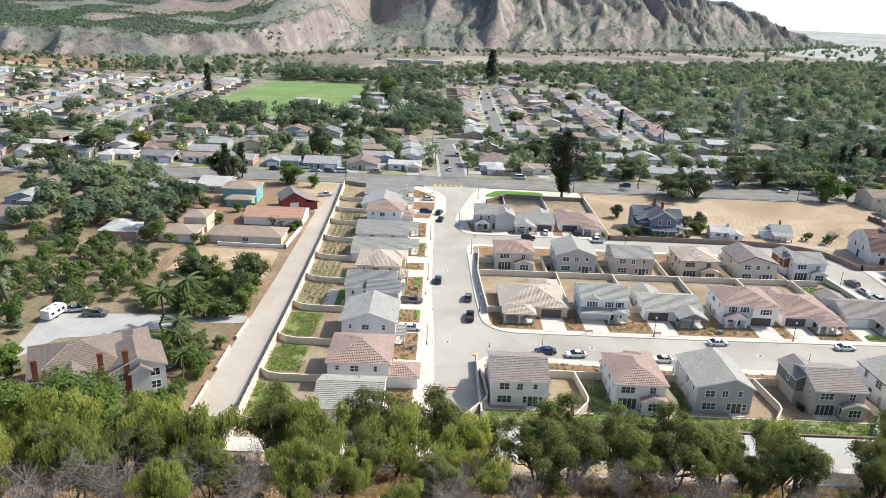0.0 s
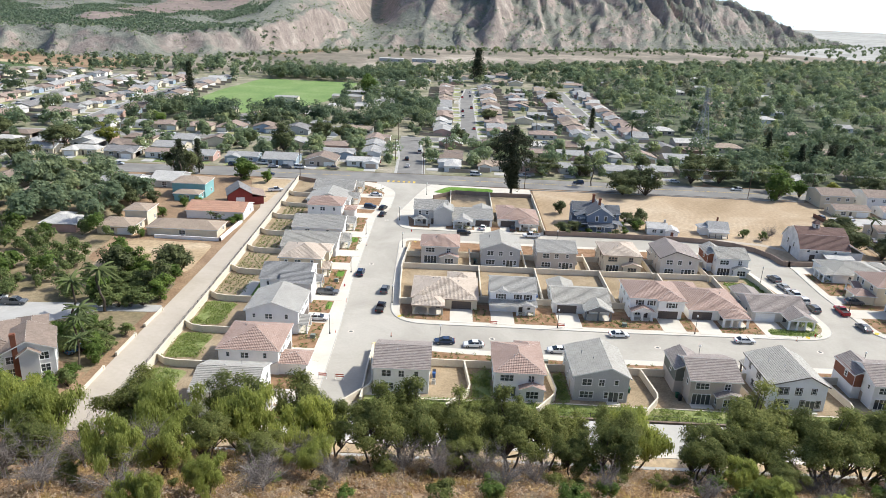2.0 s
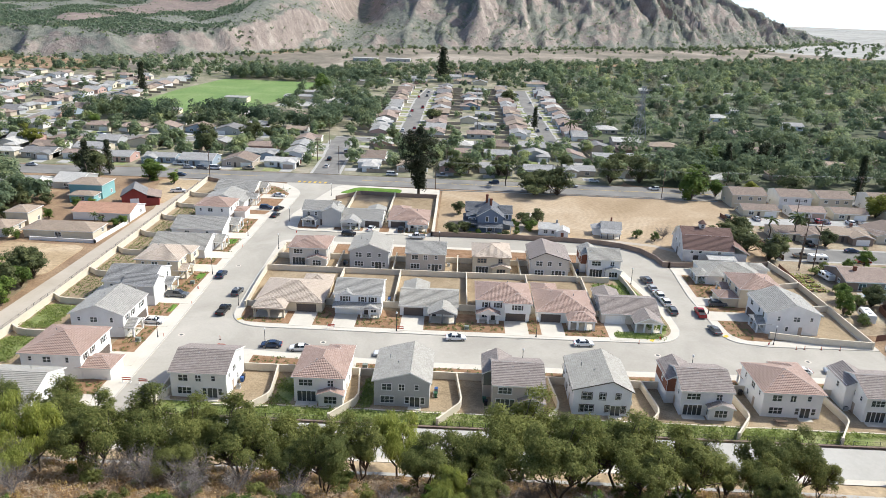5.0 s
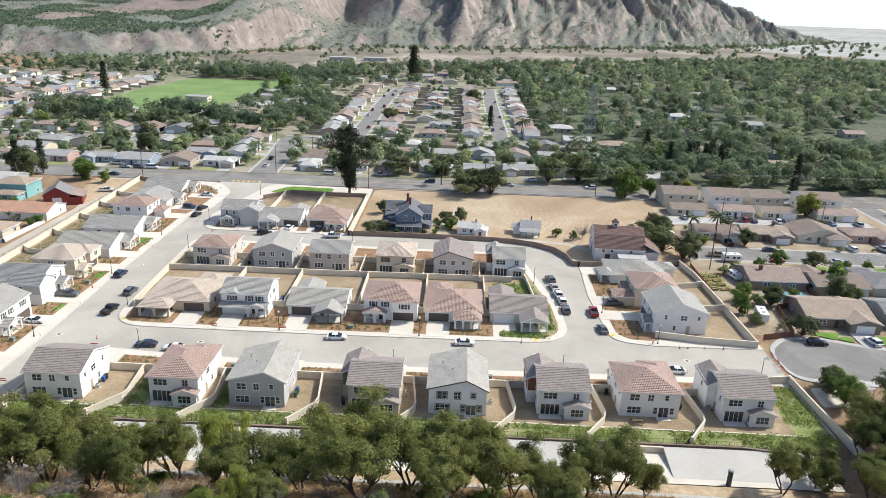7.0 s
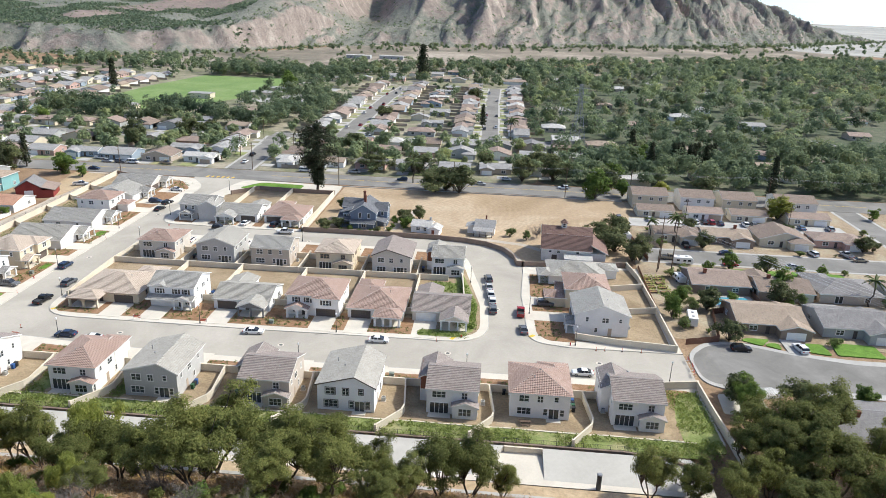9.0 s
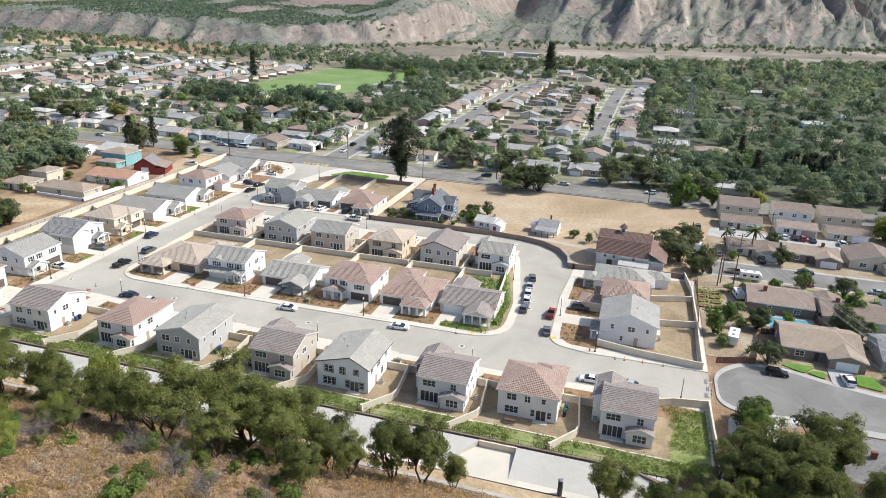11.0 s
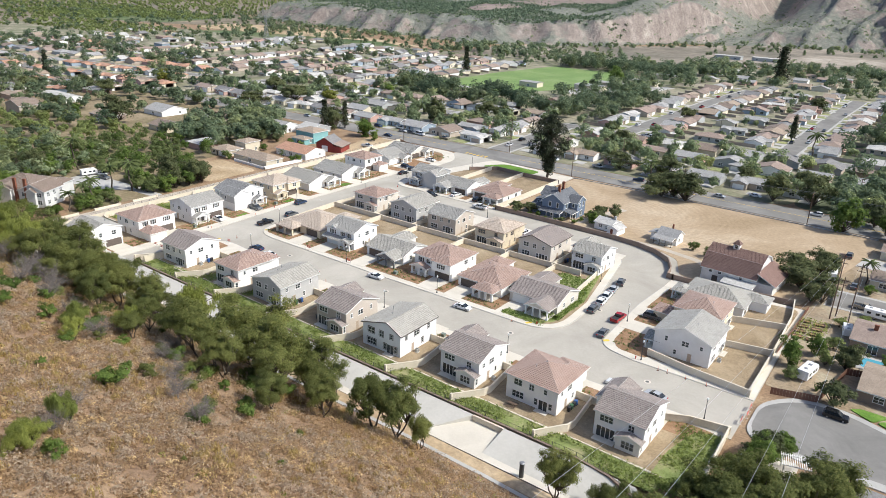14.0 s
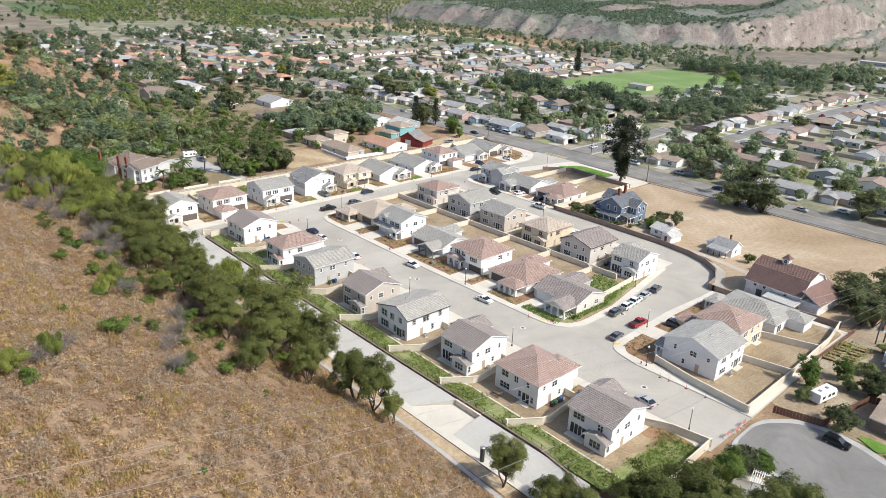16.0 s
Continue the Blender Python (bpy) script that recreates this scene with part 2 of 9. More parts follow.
def area(outline):
    return sum(x0 * y1 - x1 * y0 for (x0, y0), (x1, y1) in zip(outline, outline[1:] + outline[:1])) / 2


def ccw(outline):
    return outline if area(outline) > 0 else outline[::-1]


def rounded(points, radius, n=6):
    """An outline with its corners rounded; a point may carry its own radius as a third number."""
    out = []
    pts = [Vector(p[:2]) for p in points]
    for i, p in enumerate(pts):
        r = points[i][2] if len(points[i]) > 2 else radius
        a, b = pts[i - 1], pts[(i + 1) % len(pts)]
        da, db = (a - p), (b - p)
        r = min(r, da.length * 0.49, db.length * 0.49)
        if r < 0.01:
            out.append((p.x, p.y))
            continue
        s, e = p + da.normalized() * r, p + db.normalized() * r
        for k in range(n + 1):
            t = k / n
            q = s * (1 - t) ** 2 + p * (2 * t * (1 - t)) + e * t * t
            out.append((q.x, q.y))
    return ccw(out)


def inset(outline, d):
    """The outline moved inwards by d (counter-clockwise outline)."""
    out, n = [], len(outline)
    for i in range(n):
        p, a, b = Vector(outline[i]), Vector(outline[i - 1]), Vector(outline[(i + 1) % n])
        e1, e2 = (p - a), (b - p)
        if e1.length < 1e-5 or e2.length < 1e-5:
            continue
        n1, n2 = Vector((-e1.y, e1.x)).normalized(), Vector((-e2.y, e2.x)).normalized()
        m = (n1 + n2)
        if m.length < 1e-3:
            continue
        m.normalize()
        q = p + m * (d / max(0.35, m.dot(n1)))
        out.append((q.x, q.y))
    return out


def slab(name, outline, z0, z1, material, label="", category="", kind="structure"):
    g = Geo()
    outline = ccw(list(outline))
    n = len(outline)
    bm = bmesh.new()
    top = [bm.verts.new((x, y, z1)) for x, y in outline]
    low = [bm.verts.new((x, y, z0)) for x, y in outline]
    face = bm.faces.new(top)
    for k in range(n):
        j = (k + 1) % n
        bm.faces.new((low[k], low[j], top[j], top[k]))
    face.normal_update()
    bmesh.ops.triangulate(bm, faces=[face])
    me = bpy.data.meshes.new(name)
    bm.to_mesh(me)
    bm.free()
    me.materials.append(material)
    return tagged(new(name, me), label, category, "", kind)


def ribbon(points, width):
    """The outline of a band of that width along a line."""
    left, right = [], []
    pts = [Vector(p) for p in points]
    for i, p in enumerate(pts):
        d = (pts[min(i + 1, len(pts) - 1)] - pts[max(i - 1, 0)]).normalized()
        s = Vector((-d.y, d.x)) * (width / 2)
        left.append(tuple(p + s))
        right.append(tuple(p - s))
    return right + left[::-1]


# ---- lie of the land ----
def smooth(a, b, t):
    t = min(1.0, max(0.0, (t - a) / (b - a)))
    return t * t * (3 - 2 * t)


def foot(x):
    """The foot of the dry hill, as a y for each x."""
    y = 96.0
    y += 34 * (1 - smooth(-150, -75, x)) + 60 * (1 - smooth(-310, -200, x))
    y -= 10 * smooth(170, 260, x)
    return y


def land(x, y):
    s = foot(x) - y
    z = 0.0
    if s > 0:
        z = 60 * (1 - math.exp(-s / 95))
        z += 1.1 * noise.noise((x * 0.035, y * 0.035, 0)) * min(1, s / 15) + 0.55 * noise.noise((x * 0.13, y * 0.13, 3)) * min(1, s / 8)
        z *= (1 - 0.55 * smooth(170, 300, x)) * smooth(-380, -290, x)
    z += 3.6 * (1 - smooth(11, 18, math.hypot((x + 66) / 1.3, y - 108)))
    if -34 < x < 162.5 and 100.9 < y < 110.6:
        z = -2.6
    return z - 0.12


def steps(stops):
    out = []
    for (a, d), (b, _) in zip(stops, stops[1:]):
        n = max(1, round((b - a) / d))
        out += [a + (b - a) * k / n for k in range(n)]
    return out + [stops[-1][0]]


gx = steps([(-4800, 400), (-1200, 100), (-420, 15), (-140, 3.0), (-40, 2.0), (180, 3.0), (300, 20), (700, 100), (1500, 400), (4800, 1)])
gy = steps([(-1500, 100), (-300, 20), (-60, 3.0), (60, 1.5), (112, 4.0), (200, 12), (420, 60), (1200, 400), (4900, 1)])
GROUND = soil("dry_scrub_earth", (0.21, 0.135, 0.085), (0.29, 0.195, 0.12), (0.37, 0.265, 0.165), 0.09, 1.7, 0.25)
me = bpy.data.meshes.new("ground")
nx = len(gx)
me.from_pydata([(x, y, land(x, y)) for y in gy for x in gx], [], [(j * nx + i, j * nx + i + 1, (j + 1) * nx + i + 1, (j + 1) * nx + i) for j in range(len(gy) - 1) for i in range(nx - 1)])
me.materials.append(GROUND)
me.polygons.foreach_set("use_smooth", [True] * len(me.polygons))
tagged(new("ground", me), "dry brown earth and hillside with sparse scrub", "ground", "", "structure")


# ---- streets and blocks of the new estate ----
slab("road_estate", [(-8, 104), (9, 104), (10, 135), (166, 135), (166, 153), (134, 153), (134, 222), (12, 224), (20, 287), (-6, 287)], -0.4, 0.02, STREET, "pale dusty new asphalt street", "road")
ROAD_Y0, ROAD_Y1 = 286.0, 304.0
slab("road_main", [(-700, 270), (-250, 278), (-60, ROAD_Y0), (700, ROAD_Y0 + 3), (700, ROAD_Y1 + 6), (-60, ROAD_Y1 - 2), (-250, 292), (-700, 282)], -0.4, 0.03, ASPHALT, "worn grey asphalt through road", "road")

block_centre = rounded([(11.8, 149.2, 9), (66, 149.2, 0), (121.5, 150.2, 11), (120.6, 172, 0), (117, 190, 6), (113.5, 207.5, 9), (107, 212, 6), (60, 212.4, 0), (9.2, 213.2, 5), (10.4, 174, 0)], 0)
block_west = rounded([(1.2, 100, 0), (0.6, 145, 0), (-0.6, 175, 0), (-0.8, 236, 4), (3.2, 246, 4), (3.4, 272, 6), (-6, 284.5, 5), (-40, 283.5, 0), (-36.5, 245, 0), (-35.0, 180, 0), (-34.6, 100, 0)], 0)
block_south = rounded([(9.0, 115.8, 0), (9.0, 139.2, 9), (31, 137.0, 0), (56, 135.8, 0), (100, 135.8, 0), (140, 136.8, 0), (165.4, 137.2, 0), (165.4, 115.8, 0)], 0)
block_east = rounded([(130.6, 202, 2), (129.4, 180, 0), (130.6, 152.6, 7), (140, 150.9, 0), (166, 151.4, 0), (165.0, 206, 0), (133, 205, 1)], 0)
block_north = rounded([(6.0, 240, 3), (8.2, 222.6, 6), (58, 222.4, 0), (58, 284, 0), (16, 285.5, 5), (12.6, 272, 4)], 0)
for nm, o, txt in (("pavement_centre", block_centre, "pale concrete pavement round the middle row of houses"), ("pavement_west", block_west, "pale concrete pavement before the long row of houses"),
                   ("pavement_south", block_south, "pale concrete pavement before the houses under the hill"), ("pavement_east", block_east, "pale concrete pavement at the bend"),
                   ("pavement_north", block_north, "pale concrete pavement at the estate entrance")):
    slab(nm, o, -0.4, 0.15, CONCRETE, txt, "pavement")
    rim = Geo()
    q = inset(o, 0.16)
    if len(q) == len(o):
        for k in range(len(o)):
            j = (k + 1) % len(o)
            rim.poly([(*o[k], 0.162), (*o[j], 0.162), (*q[j], 0.162), (*q[k], 0.162)])
        tagged(part("kerb", rim, CONCRETE_OLD), "concrete kerb", "kerb", "", "structure")

YARDS = []


def yard(x0, x1, y0, y1, material=YARD, z=0.17, r=0.6, label="bare brown soil of a new yard", name="yard"):
    YARDS.append(slab(name, rounded([(x0, y0), (x1, y0), (x1, y1), (x0, y1)], r, 3), 0.0, z, material, label, "yard"))


# soil of the lots, the pavement left free along the kerbs
slab("yard", inset(block_centre, 2.2), 0, 0.165, YARD, "bare brown soil of the middle lots", "yard")
slab("yard", rounded([(-33.8, 104), (-5.2, 104), (-5.2, 262), (-9, 279), (-38.0, 281.8), (-36.2, 245), (-34.7, 180)], 1), 0, 0.165, YARD, "bare brown soil of the long row of lots", "yard")
slab("yard", rounded([(11.2, 116.2), (11.2, 134), (31, 133.6), (100, 132.6), (140, 133.2), (163.6, 133.6), (164.9, 116.2)], 1), 0, 0.165, YARD, "bare brown soil of the lots under the hill", "yard")
slab("yard", rounded([(133.2, 201), (132.6, 160), (136, 154.6), (163.8, 153.8), (164, 204.6)], 2), 0, 0.165, YARD, "bare brown soil of the lots at the bend", "yard")
slab("yard", rounded([(12.4, 240), (13, 226.2), (57, 225.6), (57, 270), (26, 271), (17, 262)], 1), 0, 0.165, YARD, "bare brown soil of the entrance lots", "yard")
# green bank and grass at the bend corner
slab("verge", rounded([(112.8, 158), (117.6, 157), (117.8, 172), (113.2, 192), (110.4, 192), (113.4, 172)], 1.0), 0, 0.2, WEEDS, "green ground cover on the corner bank", "verge")
slab("verge", rounded([(104, 151.9), (114, 152.2), (117.4, 156), (116.8, 160), (112, 156.4), (104, 155)], 1.0), 0, 0.2, WEEDS, "green planting on the corner", "verge")
# entrance lawn
slab("lawn", rounded([(17.5, 272.2), (41.5, 271.4), (42.8, 281.8), (24, 282.6)], 3), 0, 0.19, LAWN, "short green lawn at the estate entrance", "lawn")

# ---- hill foot: green bank, retaining wall, concrete basin ----
g = Geo()
for x0 in range(10, 160, 10):
    x1 = x0 + 10
    g.poly([(x0, 110.9, 0.12), (x1, 110.9, 0.12), (x1, 115.9, 0.2), (x0, 115.9, 0.2)])
part_ob = tagged(part("bank", g, WEEDS), "green weedy bank behind the yards", "bank", "", "structure")
g = Geo()
g.box(-33, 160, 101.2, 110.3, -2.0, -0.8)
g.poly([(-33, 101.2, -0.8), (-33, 100.2, 0.02), (160, 100.2, 0.02), (160, 101.2, -0.8)])
tagged(part("basin_floor", g, CONCRETE), "pale concrete floor of the drainage channel", "basin", "", "structure")
g = Geo()
g.poly([(131.5, 102.8, -0.79), (157, 102.6, -0.79), (160.6, 106.0, -0.2), (157.5, 110.2, 0.35), (131.5, 110.2, 0.35)])
g.poly([(131.5, 102.8, -0.79), (131.5, 110.2, 0.35), (131.5, 110.2, -0.9)])
tagged(part("basin_ramp", g, BASIN), "smooth grey concrete slope of the basin", "basin", "", "structure")
g = Geo()
g.poly([(-33, 102.8, -0.79), (119.5, 102.8, -0.79), (124.6, 110.2, 0.35), (-33, 110.2, 0.35)])
g.poly([(119.5, 102.8, -0.79), (124.6, 110.2, -0.9), (124.6, 110.2, 0.35)])
tagged(part("basin_ramp", g, BASIN), "smooth grey concrete slope along the channel", "basin", "", "structure")
g = Geo()
g.box(124.6, 131.5, 109.9, 110.3, -1.2, 0.36)
tagged(part("basin_wall", g, BLOCKWALL), "grey block back wall of the basin notch", "basin", "", "structure")
slab("path_hill", ribbon([(-30, 96.6), (40, 97.0), (95, 97.2), (121, 97.2), (135, 97.0), (150, 96.4)], 0.8), -0.5, 0.04, CONCRETE_OLD, "narrow concrete gutter path at the hill foot", "path")
slab("dirt_verge", ribbon([(-30, 98.8), (40, 98.8), (110, 98.8), (150, 98.6)], 2.6), -0.5, 0.0, FIELD, "brown dry grass strip beside the channel", "path")

# ---- dirt track along the long wall ----
slab("track", [(-43.5, 100), (-35.2, 100), (-35.3, 180), (-37.2, 245), (-39.4, 285), (-52, 285), (-43.4, 240), (-43.0, 180)], -0.3, 0.05, DIRT_ROAD, "pale dirt track beside the long garden wall", "track")
slab("lot_dry", rounded([(-74, 176), (-46, 174), (-46.5, 199), (-72, 200)], 4), -0.3, 0.03, FIELD, "empty lot of dry cut grass", "lot")
slab("lot_dry", rounded([(-50, 252), (-43, 246), (-41, 283), (-58, 283)], 3), -0.3, 0.07, FIELD, "empty corner lot of dry earth", "lot")
# ---- dry field ----
slab("field", rounded([(58.6, 224), (116, 224.5), (126, 219), (131, 207), (163, 208), (172, 262), (174, 284), (59, 284)], 2), -0.3, 0.06, MOWN, "mown dry straw-coloured field", "field")

slab("path_farm", ribbon([(84, 226), (92, 226.6), (104, 225.4), (118, 225.6), (131, 222.6), (137, 218)], 2.4), -0.3, 0.075, DIRT_ROAD, "pale dirt path past the farm cottages", "path")
slab("path_farm", ribbon([(86, 230), (89, 242), (93, 256)], 3.0), -0.3, 0.08, DIRT_ROAD, "pale dirt path beside the blue house", "path")

# ---- garden walls ----
def wall_run(points, h=1.75, t=0.22, material=BLOCKWALL, label="beige block garden wall", z=0.0, piers=True):
    g = Geo()
    pts = [Vector(p) for p in points]
    o = ribbon(points, t)
    n = len(points)
    for i in range(n - 1):
        q = [o[i], o[i + 1], o[2 * n - 2 - i], o[2 * n - 1 - i]]
        g.prism(ccw(q), z - 0.3, z + h)
    w = thing("garden_wall", Matrix.Identity(4), label, "wall", "garden walls")
    part("wall", g, material, w)
    cap = Geo()
    o2 = ribbon(points, t + 0.1)
    for i in range(n - 1):
        q = [o2[i], o2[i + 1], o2[2 * n - 2 - i], o2[2 * n - 1 - i]]
        cap.prism(ccw(q), z + h, z + h + 0.07)
    part("coping", cap, material, w)
    if piers:
        for p in (pts[0], pts[-1]):
            pg = Geo()
            pg.box(p.x - 0.24, p.x + 0.24, p.y - 0.24, p.y + 0.24, z - 0.3, z + h + 0.12)
            part("pier", pg, material, w)
    return w


wall_run([(-34.2, 108), (-34.7, 160), (-35.1, 180), (-35.8, 212), (-36.8, 245), (-38.5, 283)], 1.9, label="long beige block wall beside the dirt track")
wall_run([(-38.5, 283), (-31, 279.5), (-14, 277)], 1.7, material=BROWNWALL, label="brown block wall by the through road")
for y0, x1 in ((126, -19), (142, -19), (159.6, -19), (178, -19), (195.4, -23), (212, -23), (230, -21), (245, -21), (260, -22)):
    wx = -34.6 - max(0, (y0 - 178)) * 0.035
    wall_run([(wx, y0), (wx + 2.5, y0 - 2.0), (wx + 5, y0 - 2.6), (x1, y0 - 2.6)], 1.7, label="low curving beige block wall between two yards")
# middle block
wall_run([(13.4, 160), (12.6, 173), (12.0, 185.8), (13.0, 204)], label="beige block wall along the pavement")
wall_run([(12.2, 185.8), (60, 186.2), (108.8, 187.2)], label="beige block wall between the two rows of yards")
wall_run([(109.4, 205), (113.0, 188), (114.2, 173), (112.6, 166)], label="beige block wall above the corner bank")
for x in (34.0, 50.0, 68.6, 85.3, 101.0):
    wall_run([(x, 163.5), (x, 186.0)], label="beige block wall between two yards")
for x in (31.5, 47.6, 66.0, 84.0, 100.0):
    wall_run([(x, 186.2), (x, 200)], label="beige block wall between two yards")
for x0, x1, y in ((13.3, 17, 160.5), (32.6, 36, 163.5), (47.4, 53, 163.5), (65.8, 71.2, 163.5), (83.6, 86.4, 163.5), (99.4, 102.4, 163.5), (12.6, 16.8, 196), (28, 34.4, 197), (46, 52, 197), (62.2, 70.2, 198), (81, 87, 198), (97.6, 104, 198)):
    wall_run([(x0, y), (x1, y)], piers=False)
# south row
for x in (11.0, 30.4, 47.4, 67.4, 86.2, 105.4, 122.6, 141.4):
    wall_run([(x - 1.0, 128.6), (x, 119.0), (x - 0.4, 117.2), (x - 4.4, 111.5)], label="beige block wall running down to the bank")
for x0, x1 in ((11, 13), (22, 30.4), (30.4, 36), (44.4, 47.4), (47.4, 51), (61, 67.4), (67.4, 72), (83, 86.2), (86.2, 89.4), (99.5, 105.4), (105.4, 108), (119.2, 122.6), (122.6, 126), (136.8, 141.4), (141.4, 144)):
    wall_run([(x0, 128.8), (x1, 128.8)], piers=False, label="short beige block wall between house and yard wall")
wall_run([(9.6, 134.6), (9.4, 124), (9.6, 112.6)], label="beige block wall beside the side street")
wall_run([(153.4, 132.4), (158, 134.8), (165.2, 136.2)], label="beige block wall bending to the gate")
wall_run([(165.2, 136.0), (165.6, 126), (166.4, 112), (167.4, 104)], 1.78, label="beige block wall going down to the trees")
wall_run([(20, 114.8), (30.8, 115.0)], 0.5, label="low block edge of a yard", piers=False)
for a, b in ((32, 46.6), (49, 66.4), (69, 85.4), (88, 104.6), (107, 122), (124.4, 140.8), (143, 160)):
    wall_run([(a, 115.9), (b, 115.6)], 0.25, 0.2, label="low block edge of a yard", piers=False)
wall_run([(9.6, 110.8), (60, 110.7), (110, 110.7), (146, 110.8), (153, 109.8), (160.5, 106.4)], 0.55, 0.35, BROWNWALL, "low brown retaining wall over the basin", piers=False)
# east block
wall_run([(141.8, 155.4), (152, 153.4), (164.6, 152.2)], label="beige block wall along the bending pavement")
wall_run([(164.6, 152.35), (164.3, 174), (163.6, 196), (162.0, 207)], 1.78, label="beige block wall toward the old gardens")
wall_run([(153.8, 171.4), (164.2, 173.6)])
wall_run([(151.6, 186.0), (163.8, 190.0)])
wall_run([(130.4, 202.6), (137, 203.0), (150, 205.4), (162, 207)], 1.6, material=BROWNWALL, label="brown block wall before the old barn")
wall_run([(57.2, 222.8), (69, 223.2), (101, 223.0), (112, 221.6), (119, 219.2), (124.6, 214.8), (127.8, 208.4), (128.6, 203), (130.4, 202.6)], 1.6, material=BROWNWALL, label="curving brown block wall round the street's end")
# entrance block
wall_run([(57.2, 222.8), (57.4, 246), (57.4, 270.2)], 1.8, label="beige block wall beside the dry field")
wall_run([(57.4, 270.2), (42, 270.0), (27, 271.2), (18.6, 262)], 1.7, material=BROWNWALL, label="brown block wall behind the entrance lawn")
for x in (25.2, 40.6):
    wall_run([(x, 236), (x, 270)])
wall_run([(57.6, 283.4), (110, 284.6), (173, 284.6)], 0.25, 0.3, CONCRETE_OLD, "low edge between the field and the through road", piers=False)
# old boundary walls on the far side of the dirt track
for a, b in (((-43.2, 112), (-43.3, 121)), ((-43.4, 127), (-43.4, 136)), ((-43.3, 141), (-43.0, 150))):
    wall_run([a, b], 0.7, label="low pale wall beside the dirt track")
wall_run([(-45.6, 202), (-66, 202.6)], 0.9, material=TRIM_WHITE, label="low white wall before the cream house")
wall_run([(-45.6, 202), (-44.6, 222)], 1.2, material=TRIM_WHITE, label="white wall beside the dirt track")


def railing(points, z, h=1.1, label="thin dark metal fence", material=METAL_DARK, gap=2.4, name="metal_fence"):
    f = thing(name, Matrix.Identity(4), label, "fence", "metal fences")
    pts = [Vector(p) for p in points]
    rails = Geo()
    for a, b in zip(pts, pts[1:]):
        n = max(1, round((b - a).length / gap))
        for k in range(n + 1):
            p = a.lerp(b, k / n)
            pg = Geo()
            pg.box(p.x - 0.035, p.x + 0.035, p.y - 0.035, p.y + 0.035, z, z + h)
            part("post", pg, material, f)
        for zz in (z + 0.12, z + h - 0.05):
            rails.tube((a.x, a.y, zz), (b.x, b.y, zz), 0.02, 0.02, 4)
        m = max(1, round((b - a).length / 0.3))
        for k in range(m):
            p = a.lerp(b, k / m)
            rails.tube((p.x, p.y, z + 0.12), (p.x, p.y, z + h - 0.05), 0.01, 0.01, 3)
    part("railing", rails, material, f)
    return f


railing([(10, 111.0), (110, 110.9), (146, 111.0), (153, 110.0), (160.5, 106.6)], 0.55, 1.0, "thin dark metal fence on the retaining wall")
railing([(-34.4, 112), (-34.7, 160), (-35.1, 180), (-35.8, 212), (-36.8, 245), (-38.5, 282)], 1.95, 0.75, "thin dark metal fence on the long wall", gap=3)


# ---- houses: roofs, windows, doors ----
def clip_band(poly, lo, hi):
    """Cut a convex outline of (u, v, point) rows to lo <= v <= hi."""
    for limit, sign in ((lo, 1), (hi, -1)):
        out = []
        for a, b in zip(poly, poly[1:] + poly[:1]):
            da, db = sign * (a[1] - limit), sign * (b[1] - limit)
            if da >= -1e-6:
                out.append(a)
            if (da > 1e-6 and db < -1e-6) or (da < -1e-6 and db > 1e-6):
                t = da / (da - db)
                out.append((a[0] + (b[0] - a[0]) * t, limit, a[2].lerp(b[2], t)))
        poly = out
        if len(poly) < 3:
            return []
    return poly


def roof_plane(tiles, trim, pts, course=0.42, deep=0.2):
    pts = [Vector(p) for p in pts]
    n = (pts[1] - pts[0]).cross(pts[2] - pts[0]).normalized()
    if n.z < 0:
        pts.reverse()
        n = -n
    u = Vector((0, 0, 1)).cross(n).normalized()
    v = n.cross(u)
    v0 = min(p.dot(v) for p in pts)
    flat = [(p.dot(u), p.dot(v) - v0, p) for p in pts]
    top = max(q[1] for q in flat)
    if course:
        k = 0
        while k * course < top - 0.02:
            lo, hi = k * course, (k + 1) * course
            band = clip_band(flat, lo, hi)
            if len(band) >= 3:
                up = [q[2] + n * (0.06 - 0.06 * (q[1] - lo) / course) for q in band]
                tiles.poly(up, [(q[0], q[1]) for q in band])
                for a, b, pa, pb in zip(band, band[1:] + band[:1], up, up[1:] + up[:1]):
                    if a[1] - lo < 1e-4 and b[1] - lo < 1e-4:
                        tiles.poly([a[2], b[2], pb, pa], [(a[0], lo), (b[0], lo), (b[0], lo), (a[0], lo)])
            k += 1
    else:
        tiles.poly([p + n * 0.05 for p in pts], [(q[0], q[1]) for q in flat])
    for a, b in zip(pts, pts[1:] + pts[:1]):
        down = Vector((0, 0, -deep))
        trim.poly([a + down, b + down, b + n * 0.04, a + n * 0.04])
    trim.poly([p + Vector((0, 0, -deep)) for p in reversed(pts)])


WINDOWS = {}


